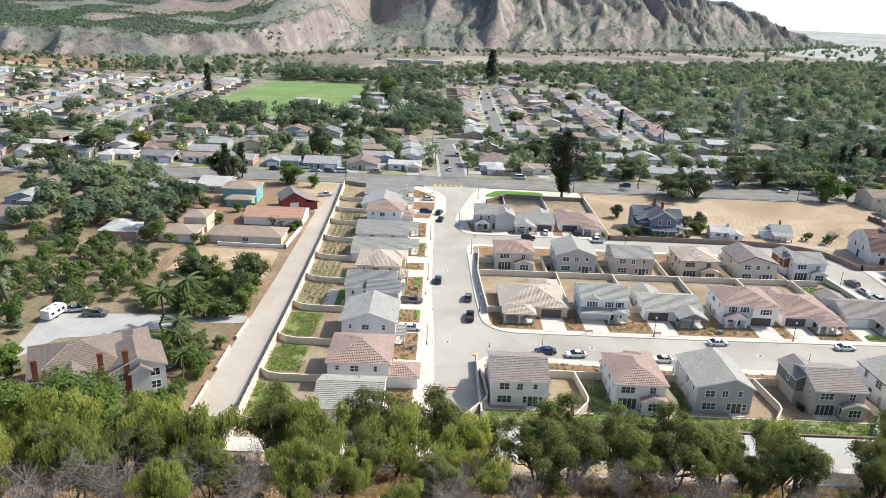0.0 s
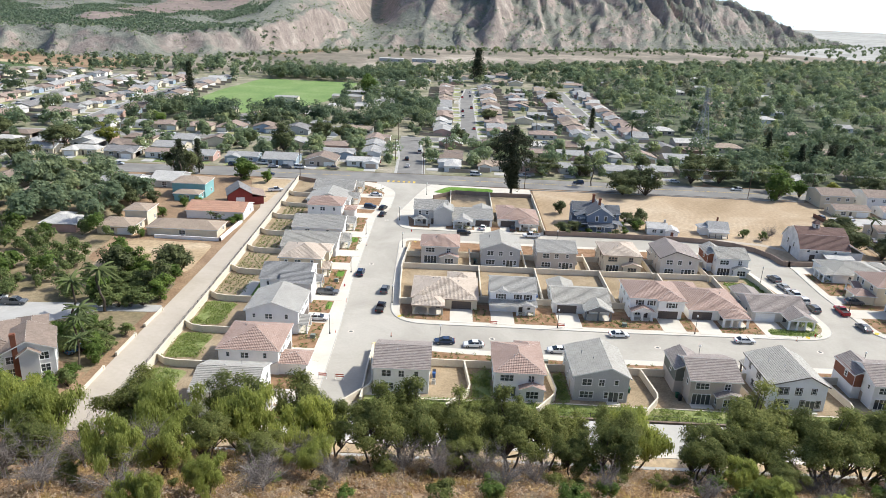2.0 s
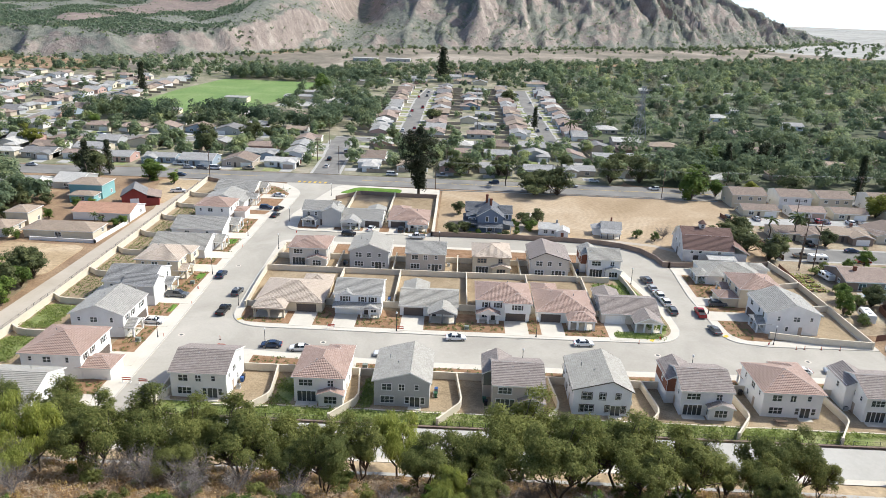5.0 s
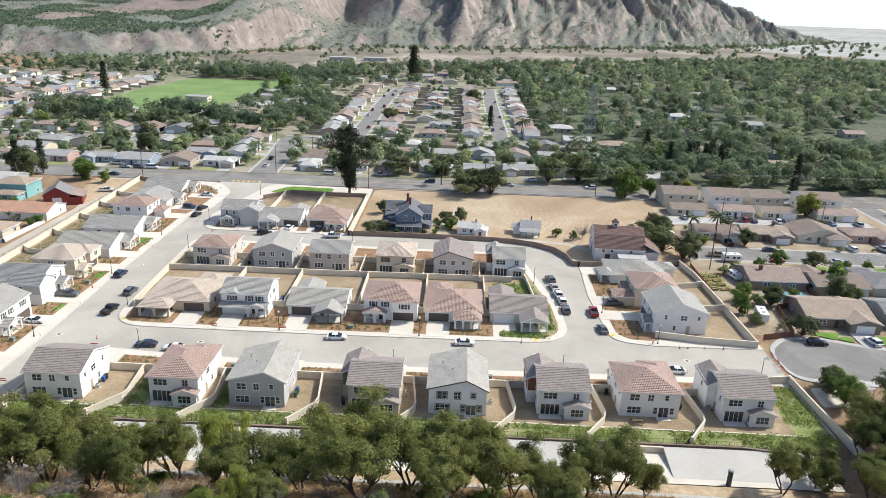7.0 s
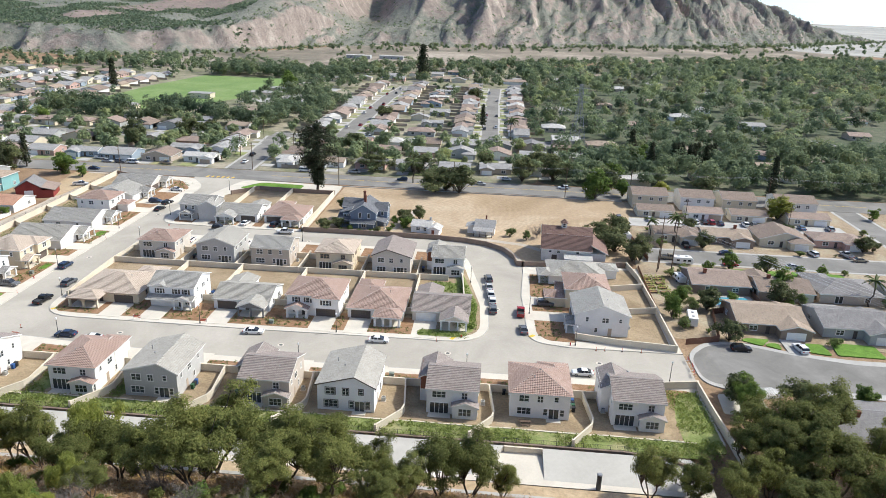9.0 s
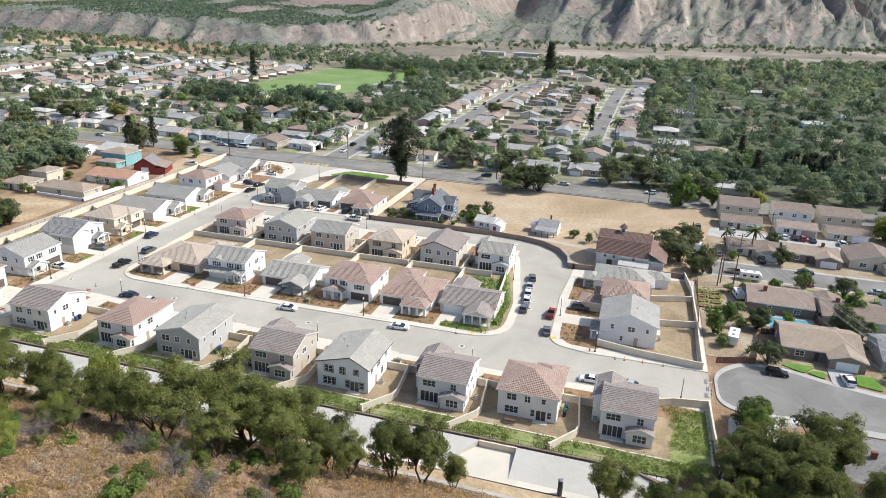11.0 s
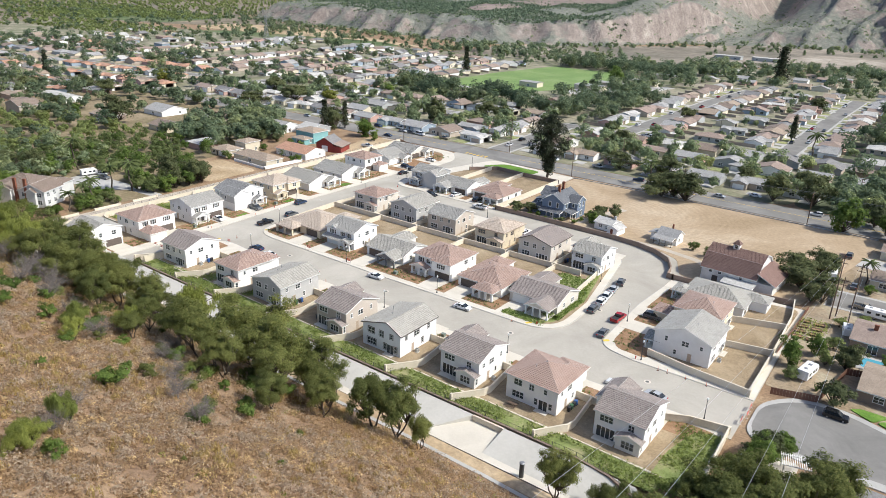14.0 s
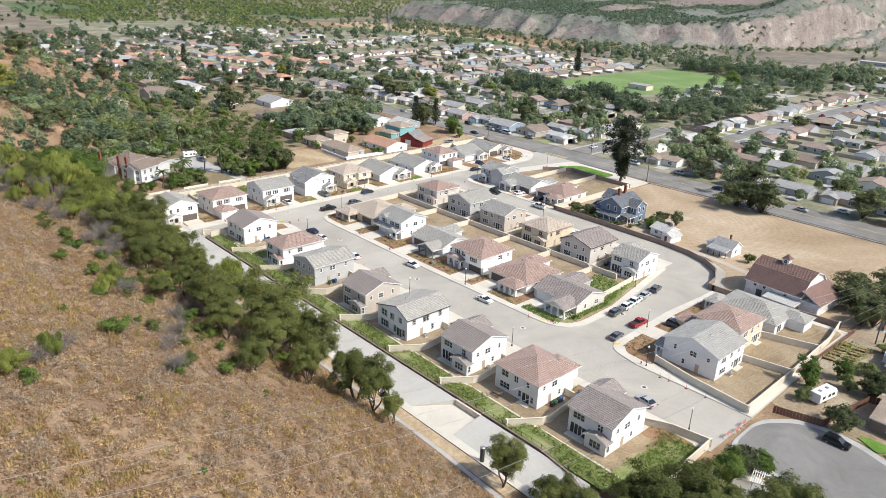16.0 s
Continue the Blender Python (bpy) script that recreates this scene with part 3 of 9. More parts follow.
def window_meshes(w, h, lights, frame_mat, thick):
    key = (round(w, 2), round(h, 2), lights, frame_mat.name, thick)
    if key not in WINDOWS:
        t, d = thick, 0.07
        g = Geo()
        g.box(-w / 2 - t, w / 2 + t, -d, 0.02, h, h + t)
        g.box(-w / 2 - t - 0.04, w / 2 + t + 0.04, -d - 0.03, 0.02, -t, 0)
        g.box(-w / 2 - t, -w / 2, -d, 0.02, 0, h)
        g.box(w / 2, w / 2 + t, -d, 0.02, 0, h)
        for k in range(1, lights):
            x = -w / 2 + w * k / lights
            g.box(x - 0.05, x + 0.05, -d + 0.01, 0.02, 0, h)
        if h < 1.7 and lights > 0:
            g.box(-w / 2, w / 2, -d + 0.025, 0.02, h * 0.5 - 0.03, h * 0.5 + 0.03)
        p = Geo()
        p.box(-w / 2, w / 2, -0.025, 0.015, 0, h)
        WINDOWS[key] = (g.mesh("window", frame_mat), p.mesh("pane", GLASS))
    return WINDOWS[key]


def casing_mesh(w, h, t=0.14):
    """A dark board frame round a window."""
    key = ("casing", round(w, 2), round(h, 2))
    if key not in WINDOWS:
        g = Geo()
        out = [(-w / 2 - t, -t), (w / 2 + t, -t), (w / 2 + t, h + t), (-w / 2 - t, h + t)]
        inn = [(-w / 2, 0), (w / 2, 0), (w / 2, h), (-w / 2, h)]
        for k in range(4):
            m = (k + 1) % 4
            g.poly([(out[k][0], -0.06, out[k][1]), (out[m][0], -0.06, out[m][1]), (inn[m][0], -0.06, inn[m][1]), (inn[k][0], -0.06, inn[k][1])])
            g.poly([(out[k][0], 0.02, out[k][1]), (out[m][0], 0.02, out[m][1]), (out[m][0], -0.06, out[m][1]), (out[k][0], -0.06, out[k][1])])
            g.poly([(inn[k][0], -0.06, inn[k][1]), (inn[m][0], -0.06, inn[m][1]), (inn[m][0], 0.02, inn[m][1]), (inn[k][0], 0.02, inn[k][1])])
        WINDOWS[key] = g.mesh("casing", TRIM_DARK)
    return WINDOWS[key]


def panel_mesh(name, w, h, cols, rows, material, deep=0.05):
    key = (name, round(w, 2), round(h, 2), cols, rows, material.name, material.as_pointer())
    if key not in WINDOWS:
        g = Geo()
        y, n, W, H = -deep * 0.5, 0.045, w / cols, h / rows
        for i in range(cols):
            for j in range(rows):
                x0, z0 = -w / 2 + W * i, H * j
                x1, z1 = x0 + W, z0 + H
                o = [(x0, y, z0), (x1, y, z0), (x1, y, z1), (x0, y, z1)]
                q = [(x0 + n, -deep, z0 + n), (x1 - n, -deep, z0 + n), (x1 - n, -deep, z1 - n), (x0 + n, -deep, z1 - n)]
                g.poly(q)
                for k in range(4):
                    m = (k + 1) % 4
                    g.poly([o[k], o[m], q[m], q[k]])
        for i in range(cols):
            x0, x1 = -w / 2 + W * i, -w / 2 + W * (i + 1)
            g.poly([(x0, y, h), (x1, y, h), (x1, 0.02, h), (x0, 0.02, h)])
        for x in (-w / 2, w / 2):
            for j in range(rows):
                g.poly([(x, y, H * j), (x, y, H * (j + 1)), (x, 0.02, H * (j + 1)), (x, 0.02, H * j)])
        WINDOWS[key] = g.mesh(name, material)
    return WINDOWS[key]


TURNS = {"f": 0, "b": 180, "r": 90, "l": -90}


class House:
    """A house in its own axes: x along the front, the front towards -y."""

    def __init__(self, label, x, y, rz, wall, roof, trim=TRIM_WHITE, frames=TRIM_WHITE, category="house", group="new houses", z=0.17, course=0.42, name="house", plain=False):
        self.plain, self.joined = plain, False
        self.e = thing(name, pose(x, y, z, 0, 0, rz), label, category, group)
        self.wall, self.roof, self.trim, self.frames, self.course = wall, roof, trim, frames, course
        self.shell, self.tiles = Geo(), Geo()

    def vol(self, x0, x1, y0, y1, h, roof="x", pitch=0.36, ov=0.45, ridge=0.5, z0=-0.25, mat=None, tiles=None, walls=True, rake=0.3):
        """One block of the house with its roof: ridge along x or y, hip, lean-to (f, b, l, r: where its low side is), or none."""
        w = Geo()
        if walls:
            w.box(x0, x1, y0, y1, z0, h)
            if roof in ("x", "y"):
                del w.f[0], w.uv[0]
        t, f = Geo(), Geo()
        if roof in ("x", "y"):
            if roof == "x":
                m, half = y0 + (y1 - y0) * ridge, (y1 - y0) / 2
                zr = h + pitch * half
                sa, sb = (zr - h) / (m - y0), (zr - h) / (y1 - m)
                a, b = x0 - rake, x1 + rake
                roof_plane(t, f, [(a, y0 - ov, h - sa * ov), (b, y0 - ov, h - sa * ov), (b, m, zr), (a, m, zr)], self.course)
                roof_plane(t, f, [(a, y1 + ov, h - sb * ov), (a, m, zr), (b, m, zr), (b, y1 + ov, h - sb * ov)], self.course)
                if walls:
                    w.poly([(x0, y1, h), (x0, y0, h), (x0, m, zr)])
                    w.poly([(x1, y0, h), (x1, y1, h), (x1, m, zr)])
            else:
                m, half = x0 + (x1 - x0) * ridge, (x1 - x0) / 2
                zr = h + pitch * half
                sa, sb = (zr - h) / (m - x0), (zr - h) / (x1 - m)
                a, b = y0 - rake, y1 + rake
                roof_plane(t, f, [(x0 - ov, a, h - sa * ov), (m, a, zr), (m, b, zr), (x0 - ov, b, h - sa * ov)], self.course)
                roof_plane(t, f, [(x1 + ov, a, h - sb * ov), (x1 + ov, b, h - sb * ov), (m, b, zr), (m, a, zr)], self.course)
                w.poly([(x0, y0, h), (x1, y0, h), (m, y0, zr)])
                if walls:
                    w.poly([(x1, y1, h), (x0, y1, h), (m, y1, zr)])
        elif roof == "hip":
            a, b, c, d, z = x0 - ov, x1 + ov, y0 - ov, y1 + ov, h - pitch * ov
            W, D = b - a, d - c
            if W >= D:
                k, zr = D / 2, z + pitch * D / 2
                p, q = (a + k, (c + d) / 2, zr), (b - k, (c + d) / 2, zr)
                roof_plane(t, f, [(a, c, z), (b, c, z), q, p], self.course)
                roof_plane(t, f, [(b, d, z), (a, d, z), p, q], self.course)
                roof_plane(t, f, [(a, d, z), (a, c, z), p], self.course)
                roof_plane(t, f, [(b, c, z), (b, d, z), q], self.course)
            else:
                k, zr = W / 2, z + pitch * W / 2
                p, q = ((a + b) / 2, c + k, zr), ((a + b) / 2, d - k, zr)
                roof_plane(t, f, [(a, c, z), (b, c, z), p], self.course)
                roof_plane(t, f, [(b, d, z), (a, d, z), q], self.course)
                roof_plane(t, f, [(a, d, z), (a, c, z), p, q], self.course)
                roof_plane(t, f, [(b, c, z), (b, d, z), q, p], self.course)
        elif roof in ("f", "b", "l", "r"):
            a, b, c, d = x0 - rake, x1 + rake, y0 - rake, y1 + rake
            if roof == "f":
                q = [(a, c - ov, h), (b, c - ov, h), (b, y1, h + pitch * (y1 - c + ov)), (a, y1, h + pitch * (y1 - c + ov))]
            elif roof == "b":
                q = [(a, d + ov, h), (a, y0, h + pitch * (d + ov - y0)), (b, y0, h + pitch * (d + ov - y0)), (b, d + ov, h)]
            elif roof == "l":
                q = [(a - ov, c, h), (x1, c, h + pitch * (x1 - a + ov)), (x1, d, h + pitch * (x1 - a + ov)), (a - ov, d, h)]
            else:
                q = [(b + ov, c, h), (b + ov, d, h), (x0, d, h + pitch * (b + ov - x0)), (x0, c, h + pitch * (b + ov - x0))]
            roof_plane(t, f, q, self.course)
        far = self.course is None and self.plain
        if far:
            t.v.extend(f.v)
            t.f.extend(tuple(i + len(t.v) - len(f.v) for i in q) for q in f.f)
            t.uv.extend(f.uv)
        if far and self.joined:
            for into, g in ((self.shell, w), (self.tiles, t)):
                n = len(into.v)
                into.v.extend(g.v)
                into.f.extend(tuple(i + n for i in q) for q in g.f)
                into.uv.extend(g.uv)
            return self
        if w.f:
            part("wall" if walls else "gable", w, mat or self.wall, self.e)
        if t.f:
            r = part("roof", t, tiles or self.roof, self.e)
            if not far:
                part("fascia", f, self.trim, r)
        return self

    def put(self, face, u, z, plane, inward=0.0):
        return pose(plane, u, z, 0, 0, TURNS[face]) if face in "lr" else pose(u, plane, z, 0, 0, TURNS[face])

    def win(self, face, plane, u, z, w=1.0, h=1.25, lights=2, thick=0.13, shutters=None, frames=None):
        dark = (frames or self.frames) is TRIM_DARK
        a, b = window_meshes(w, h, lights, TRIM_WHITE if dark else frames or self.frames, 0.05 if dark else thick)
        o = part("window", a, None, self.e, at=self.put(face, u, z, plane))
        if dark:
            part("casing", casing_mesh(w + 0.1, h + 0.1), None, o, at=pose(0, 0, -0.05))
        part("pane", b, None, o)
        if shutters:
            for s in (-1, 1):
                part("shutter", panel_mesh("shutter", 0.42, h, 1, 5, shutters), None, o, at=pose(s * (w / 2 + thick + 0.24), 0, 0))
        return self

    def garage(self, face, plane, u, w=4.9, h=2.15, mat=TRIM_WHITE):
        part("garage_door", panel_mesh("garage_door", w, h, 4, 4, mat), None, self.e, at=self.put(face, u, 0, plane))
        return self

    def door(self, face, plane, u, mat=TRIM_DARK, w=0.95, h=2.05):
        part("door", panel_mesh("door", w, h, 2, 3, mat), None, self.e, at=self.put(face, u, 0, plane))
        return self

    def post(self, x, y, h, s=0.3, mat=None):
        g = Geo()
        g.box(x - s / 2, x + s / 2, y - s / 2, y + s / 2, -0.2, h)
        g.box(x - s / 2 - 0.05, x + s / 2 + 0.05, y - s / 2 - 0.05, y + s / 2 + 0.05, -0.2, 0.35)
        g.box(x - s / 2 - 0.04, x + s / 2 + 0.04, y - s / 2 - 0.04, y + s / 2 + 0.04, h - 0.18, h)
        part("porch_post", g, mat or self.frames, self.e)
        return self

    def porch(self, x0, x1, y0, y1, h=2.6, roof="y", pitch=0.38, posts=2, s=0.3, mat=None, tiles=None, arches=False):
        """A porch with its own roof; its open side looks to -y."""
        g = Geo()
        g.box(x0, x1, y0, y1, -0.3, 0.12)
        part("porch_floor", g, CONCRETE, self.e)
        b = Geo()
        b.box(x0, x1, y0, y0 + 0.28, h - 0.3, h)
        b.box(x0, x0 + 0.28, y0, y1, h - 0.3, h)
        b.box(x1 - 0.28, x1, y0, y1, h - 0.3, h)
        if arches:
            s, mat = max(s, 0.5), mat or self.wall
            n = posts - 1
            for k in range(n):
                a0, a1 = x0 + (x1 - x0) * k / n, x0 + (x1 - x0) * (k + 1) / n
                c, r = (a0 + a1) / 2, (a1 - a0) / 2 - 0.2
                pts = [(c + r * math.cos(math.pi * i / 8), h - 0.3 - r * 0.7 + 0.7 * r * math.sin(math.pi * i / 8)) for i in range(9)]
                for (xa, za), (xb, zb) in zip(pts, pts[1:]):
                    for yy in (y0, y0 + 0.28):
                        b.poly([(xa, yy, za), (xb, yy, zb), (xb, yy, h - 0.3), (xa, yy, h - 0.3)])
                    b.poly([(xa, y0, za), (xa, y0 + 0.28, za), (xb, y0 + 0.28, zb), (xb, y0, zb)])
        part("porch_beam", b, mat or self.frames, self.e)
        for k in range(posts):
            x = x0 + s / 2 + (x1 - x0 - s) * k / max(1, posts - 1)
            self.post(x, y0 + s / 2, h - 0.28, s, mat)
        self.vol(x0, x1, y0, y1 + 1.2, h, roof, pitch, 0.35, walls=False, mat=mat or self.wall, tiles=tiles)
        return self

    def popout(self, x0, x1, y1, deep, h=2.7, lights=3):
        """A one-storey bay at the back with a small gable roof."""
        y0 = y1 - 0.02
        self.vol(x0, x1, y0, y1 + deep, h, "y", 0.36, 0.35, rake=0.3)
        self.win("b", y1 + deep, (x0 + x1) / 2, 0.7, min(2.3, (x1 - x0) * 0.62), 1.45, lights)
        self.win("l", x0, y1 + deep / 2, 0.7, 0.6, 1.45, 1)
        self.win("r", x1, y1 + deep / 2, 0.7, 0.6, 1.45, 1)
        return self

    def vents(self, spots):
        for x, y, z in spots:
            g = Geo()
            g.tube((x, y, z - 0.4), (x, y, z + 0.5), 0.07, 0.07, 6)
            g.tube((x, y, z + 0.45), (x, y, z + 0.58), 0.13, 0.13, 6)
            part("roof_vent", g, METAL_GREY, self.e)
        return self


WHITE = stucco((0.85, 0.825, 0.775))
BLUEWHITE = stucco((0.80, 0.80, 0.795))
GREYWALL = stucco((0.48, 0.47, 0.45))
LIGHTGREY = stucco((0.76, 0.75, 0.725))
CREAM = stucco((0.66, 0.57, 0.42))
TAN = stucco((0.52, 0.455, 0.385))
TANLIGHT = stucco((0.62, 0.57, 0.50))
DARKGREY = stucco((0.20, 0.20, 0.195))
BROWNRED = paint("red_brown_siding", (0.22, 0.085, 0.05), 0.75, 0.1)
GREENGREY = paint("green_grey_siding", (0.17, 0.175, 0.14), 0.75, 0.1)
BLUESIDE = paint("slate_blue_siding", (0.16, 0.20, 0.26), 0.75, 0.1)
R_BROWN = roof_tiles("brown_flat_tiles", (0.27, 0.225, 0.20), (0.34, 0.295, 0.265), False)
R_GREY = roof_tiles("grey_flat_tiles", (0.33, 0.315, 0.285), (0.40, 0.382, 0.345), False)
R_PALE = roof_tiles("pale_grey_tiles", (0.345, 0.325, 0.285), (0.415, 0.392, 0.345), False)
R_DARK = roof_tiles("dark_grey_tiles", (0.24, 0.235, 0.225), (0.31, 0.303, 0.29), False)
R_RED = roof_tiles("terracotta_barrel_tiles", (0.365, 0.25, 0.20), (0.44, 0.325, 0.27), True)
R_TAN = roof_tiles("tan_barrel_tiles", (0.50, 0.41, 0.325), (0.58, 0.485, 0.395), True)
G_BROWN = paint("brown_garage_door", (0.12, 0.095, 0.08), 0.6, 0.1)


def back_wide(h, w, y1, upper=5.6):
    """Back wall with a wide slider and a bay; +x is seen on the left from behind."""
    h.win("b", y1, w * 0.26, 3.5, 2.5, 1.25, 3)
    h.win("b", y1, -w * 0.24, 3.5, 1.05, 1.25, 2)
    h.win("b", y1, w * 0.25, 0.05, 3.5, 2.25, 4, 0.08, frames=TRIM_WHITE)
    h.popout(-w / 2, -0.02 * w, y1, 1.5)
    g = Geo()
    g.box(w * 0.02, w * 0.46, y1, y1 + 1.6, -0.3, 0.08)
    part("patio_step", g, CONCRETE, h.e)


def back_plain(h, w, y1, slider_side=-1, trim=None):
    h.win("b", y1, w * 0.27, 3.5, 1.75, 1.3, 2, frames=trim)
    h.win("b", y1, 0.0, 3.5, 1.0, 1.3, 2, frames=trim)
    h.win("b", y1, -w * 0.27, 3.75, 0.7, 1.0, 1, frames=trim)
    h.win("b", y1, w * 0.26, 0.75, 2.5, 1.35, 3, frames=trim)
    h.win("b", y1, -w * 0.10, 0.75, 0.7, 1.35, 1, frames=trim)
    h.win("b", y1, -w * 0.24, 0.05, 1.8, 2.1, 2, 0.09, frames=TRIM_WHITE)
    h.win("b", y1, -w * 0.38, 0.75, 0.7, 1.35, 1, frames=trim)
    g = Geo()
    g.box(-w * 0.36, -w * 0.12, y1, y1 + 1.3, -0.3, 0.08)
    part("patio_step", g, CONCRETE, h.e)


def sides(h, w, y0, y1, trim=None):
    d = y1 - y0
    for face, pl in (("l", -w / 2), ("r", w / 2)):
        h.win(face, pl, y0 + d * 0.22, 3.6, 0.6, 1.1, 1, frames=trim)
        h.win(face, pl, y0 + d * 0.56, 3.5, 1.5, 1.15, 2, frames=trim)
        h.win(face, pl, y0 + d * 0.84, 3.7, 0.6, 0.9, 1, frames=trim)
        h.win(face, pl, y0 + d * 0.4, 0.9, 0.6, 1.1, 1, frames=trim)
        h.door(face, pl, y0 + d * 0.66, TRIM_TAN, 0.9)


def front_two(h, w, y0, wall, garage_mat, porch_side=1, shutters=None, arches=False, posts=2, porch_h=2.6, post_mat=None):
    """Two-storey front: garage on one side, porch on the other, windows above."""
    s = porch_side
    h.garage("f", y0, -s * w * 0.24, 4.9, 2.15, garage_mat)
    a, b = sorted((s * w * 0.08, s * w * 0.48))
    h.porch(a, b, y0 - 2.0, y0, porch_h, "y", 0.42, posts, 0.34, post_mat, arches=arches)
    h.door("f", y0, s * w * 0.18)
    h.win("f", y0, s * w * 0.34, 0.8, 1.2, 1.3, 2)
    h.win("f", y0, -s * w * 0.27, 3.5, 1.3, 1.25, 2, shutters=shutters)
    h.win("f", y0, s * w * 0.10, 3.5, 0.8, 1.25, 1, shutters=shutters)
    h.win("f", y0, s * w * 0.32, 3.5, 0.8, 1.25, 1, shutters=shutters)


def two_storey(label, x0, x1, y0, y1, face, style, wall, roof, back="plain", ridge=0.5, pitch=0.36, box=None, box_side=1, garage_mat=G_BROWN, eave=5.55, shutters=None, arches=False, porch_side=1, frames=TRIM_WHITE, trim=TRIM_WHITE, posts=2, ext=None):
    """face: the compass turn of the front (0 south, 180 north, 90 east, -90 west)."""
    w, d = (x1 - x0, y1 - y0) if face in (0, 180) else (y1 - y0, x1 - x0)
    h = House(label, (x0 + x1) / 2, (y0 + y1) / 2, face, wall, roof, trim, frames)
    h.vol(-w / 2, w / 2, -d / 2, d / 2, eave, style, pitch, ridge=ridge)
    if back == "wide":
        back_wide(h, w, d / 2)
    else:
        back_plain(h, w, d / 2, trim=frames)
    sides(h, w, -d / 2, d / 2, frames)
    if box:
        s = box_side
        a, b = sorted((s * w * 0.10, s * (w / 2 + 1.7)))
        h.vol(a, b, -d / 2 - 1.2, -d / 2 + 6.5, eave - 0.05, "y", 0.5, 0.35, mat=wall)
        g = Geo()
        if s > 0:
            g.box(b - 0.3, b + 0.05, -d / 2 - 1.1, -d / 2 + 6.45, 2.7, eave)
        else:
            g.box(a - 0.05, a + 0.3, -d / 2 - 1.1, -d / 2 + 6.45, 2.7, eave)
        g.box(a + 0.1, b - 0.1, -d / 2 + 6.4, -d / 2 + 6.56, 2.7, eave)
        part("siding", g, box, h.e)
        h.win("r" if s > 0 else "l", b + 0.05 if s > 0 else a - 0.05, -d / 2 + 3.5, 3.6, 0.8, 1.1, 1)
    front_two(h, w, -d / 2, wall, garage_mat, porch_side, shutters, arches, posts)
    if style == "hip" and not ext:
        s = porch_side
        a, b = sorted((-s * (w * 0.5 + 0.07), -s * w * 0.02))
        h.vol(a, b, -d / 2 - 1.1, -d / 2 + 5.0, eave - 0.06, "hip", pitch + 0.02, z0=2.55)
        h.win("f", -d / 2 - 1.1, (a + b) / 2, 3.5, 1.5, 1.25, 2, shutters=shutters)
    if ext:
        h.vol(*ext[:4], ext[4], ext[5], 0.36)
    zr = eave + pitch * (d if style == "x" else w) / 2
    h.vents([(w * 0.1, d * 0.12, zr - 0.8), (-w * 0.22, d * 0.2, zr - 1.3), (w * 0.28, -d * 0.1, zr - 1.0)] if style != "hip" else [(w * 0.1, d * 0.2, eave + 1.2)])
    return h


S = "south"
two_storey("white two-storey house with a brown tiled gable roof", 11.5, 22.3, 117.4, 128.6, 180, "x", WHITE, R_BROWN, garage_mat=BROWNRED)
two_storey("white two-storey house with a red hipped tile roof and a bay", 35.2, 44.7, 117.8, 130.2, 180, "hip", WHITE, R_RED, "wide")
two_storey("grey two-storey house with a pale gable roof", 50.6, 61.2, 117.6, 130.4, 180, "y", GREYWALL, R_PALE, ridge=0.35)
two_storey("tan two-storey house with brown tiles and green-grey siding", 73.3, 83.1, 118.2, 129.0, 180, "x", TAN, R_BROWN, "wide", box=GREENGREY)
two_storey("blue-white two-storey house with pale gable roof and dark window frames", 88.7, 99.7, 117.8, 130.8, 180, "y", BLUEWHITE, R_PALE, ridge=0.35, frames=TRIM_DARK, trim=TRIM_DARK)
two_storey("white two-storey house with brown tiles and red-brown siding", 109.6, 119.4, 119.4, 130.0, 180, "x", LIGHTGREY, R_BROWN, "wide", box=BROWNRED)
two_storey("white two-storey house with a red hipped tile roof", 125.6, 137.0, 120.2, 131.6, 180, "hip", WHITE, R_RED)
two_storey("white two-storey house with a brown tiled roof beside the gate", 145.0, 154.6, 119.8, 130.6, 180, "x", WHITE, R_BROWN, "wide", box=WHITE)

two_storey("cream two-storey house with a red hipped tile roof", 17.2, 28.0, 190.8, 201.0, 180, "hip", TANLIGHT, R_RED, "wide")
two_storey("grey two-storey house with a pale gable roof and white windows", 34.8, 46.0, 190.2, 202.6, 180, "y", GREYWALL, R_PALE, ridge=0.5)
two_storey("tan-grey two-storey house with a grey gable roof", 51.0, 62.4, 190.2, 200.6, 180, "x", TAN, R_GREY)
two_storey("cream two-storey house with a tan hipped roof and a bay", 70.4, 81.0, 189.8, 201.4, 180, "hip", CREAM, R_TAN, "wide", frames=TRIM_TAN, trim=TRIM_TAN)
two_storey("cream-white two-storey house with a dark brown gable roof", 86.8, 97.8, 189.4, 202.4, 180, "y", TANLIGHT, R_BROWN, ridge=0.62, trim=TRIM_DARK)
two_storey("white two-storey house with grey tiles and red-brown siding", 103.8, 113.0, 191.6, 201.4, 180, "x", LIGHTGREY, R_PALE, "wide", box=BROWNRED)

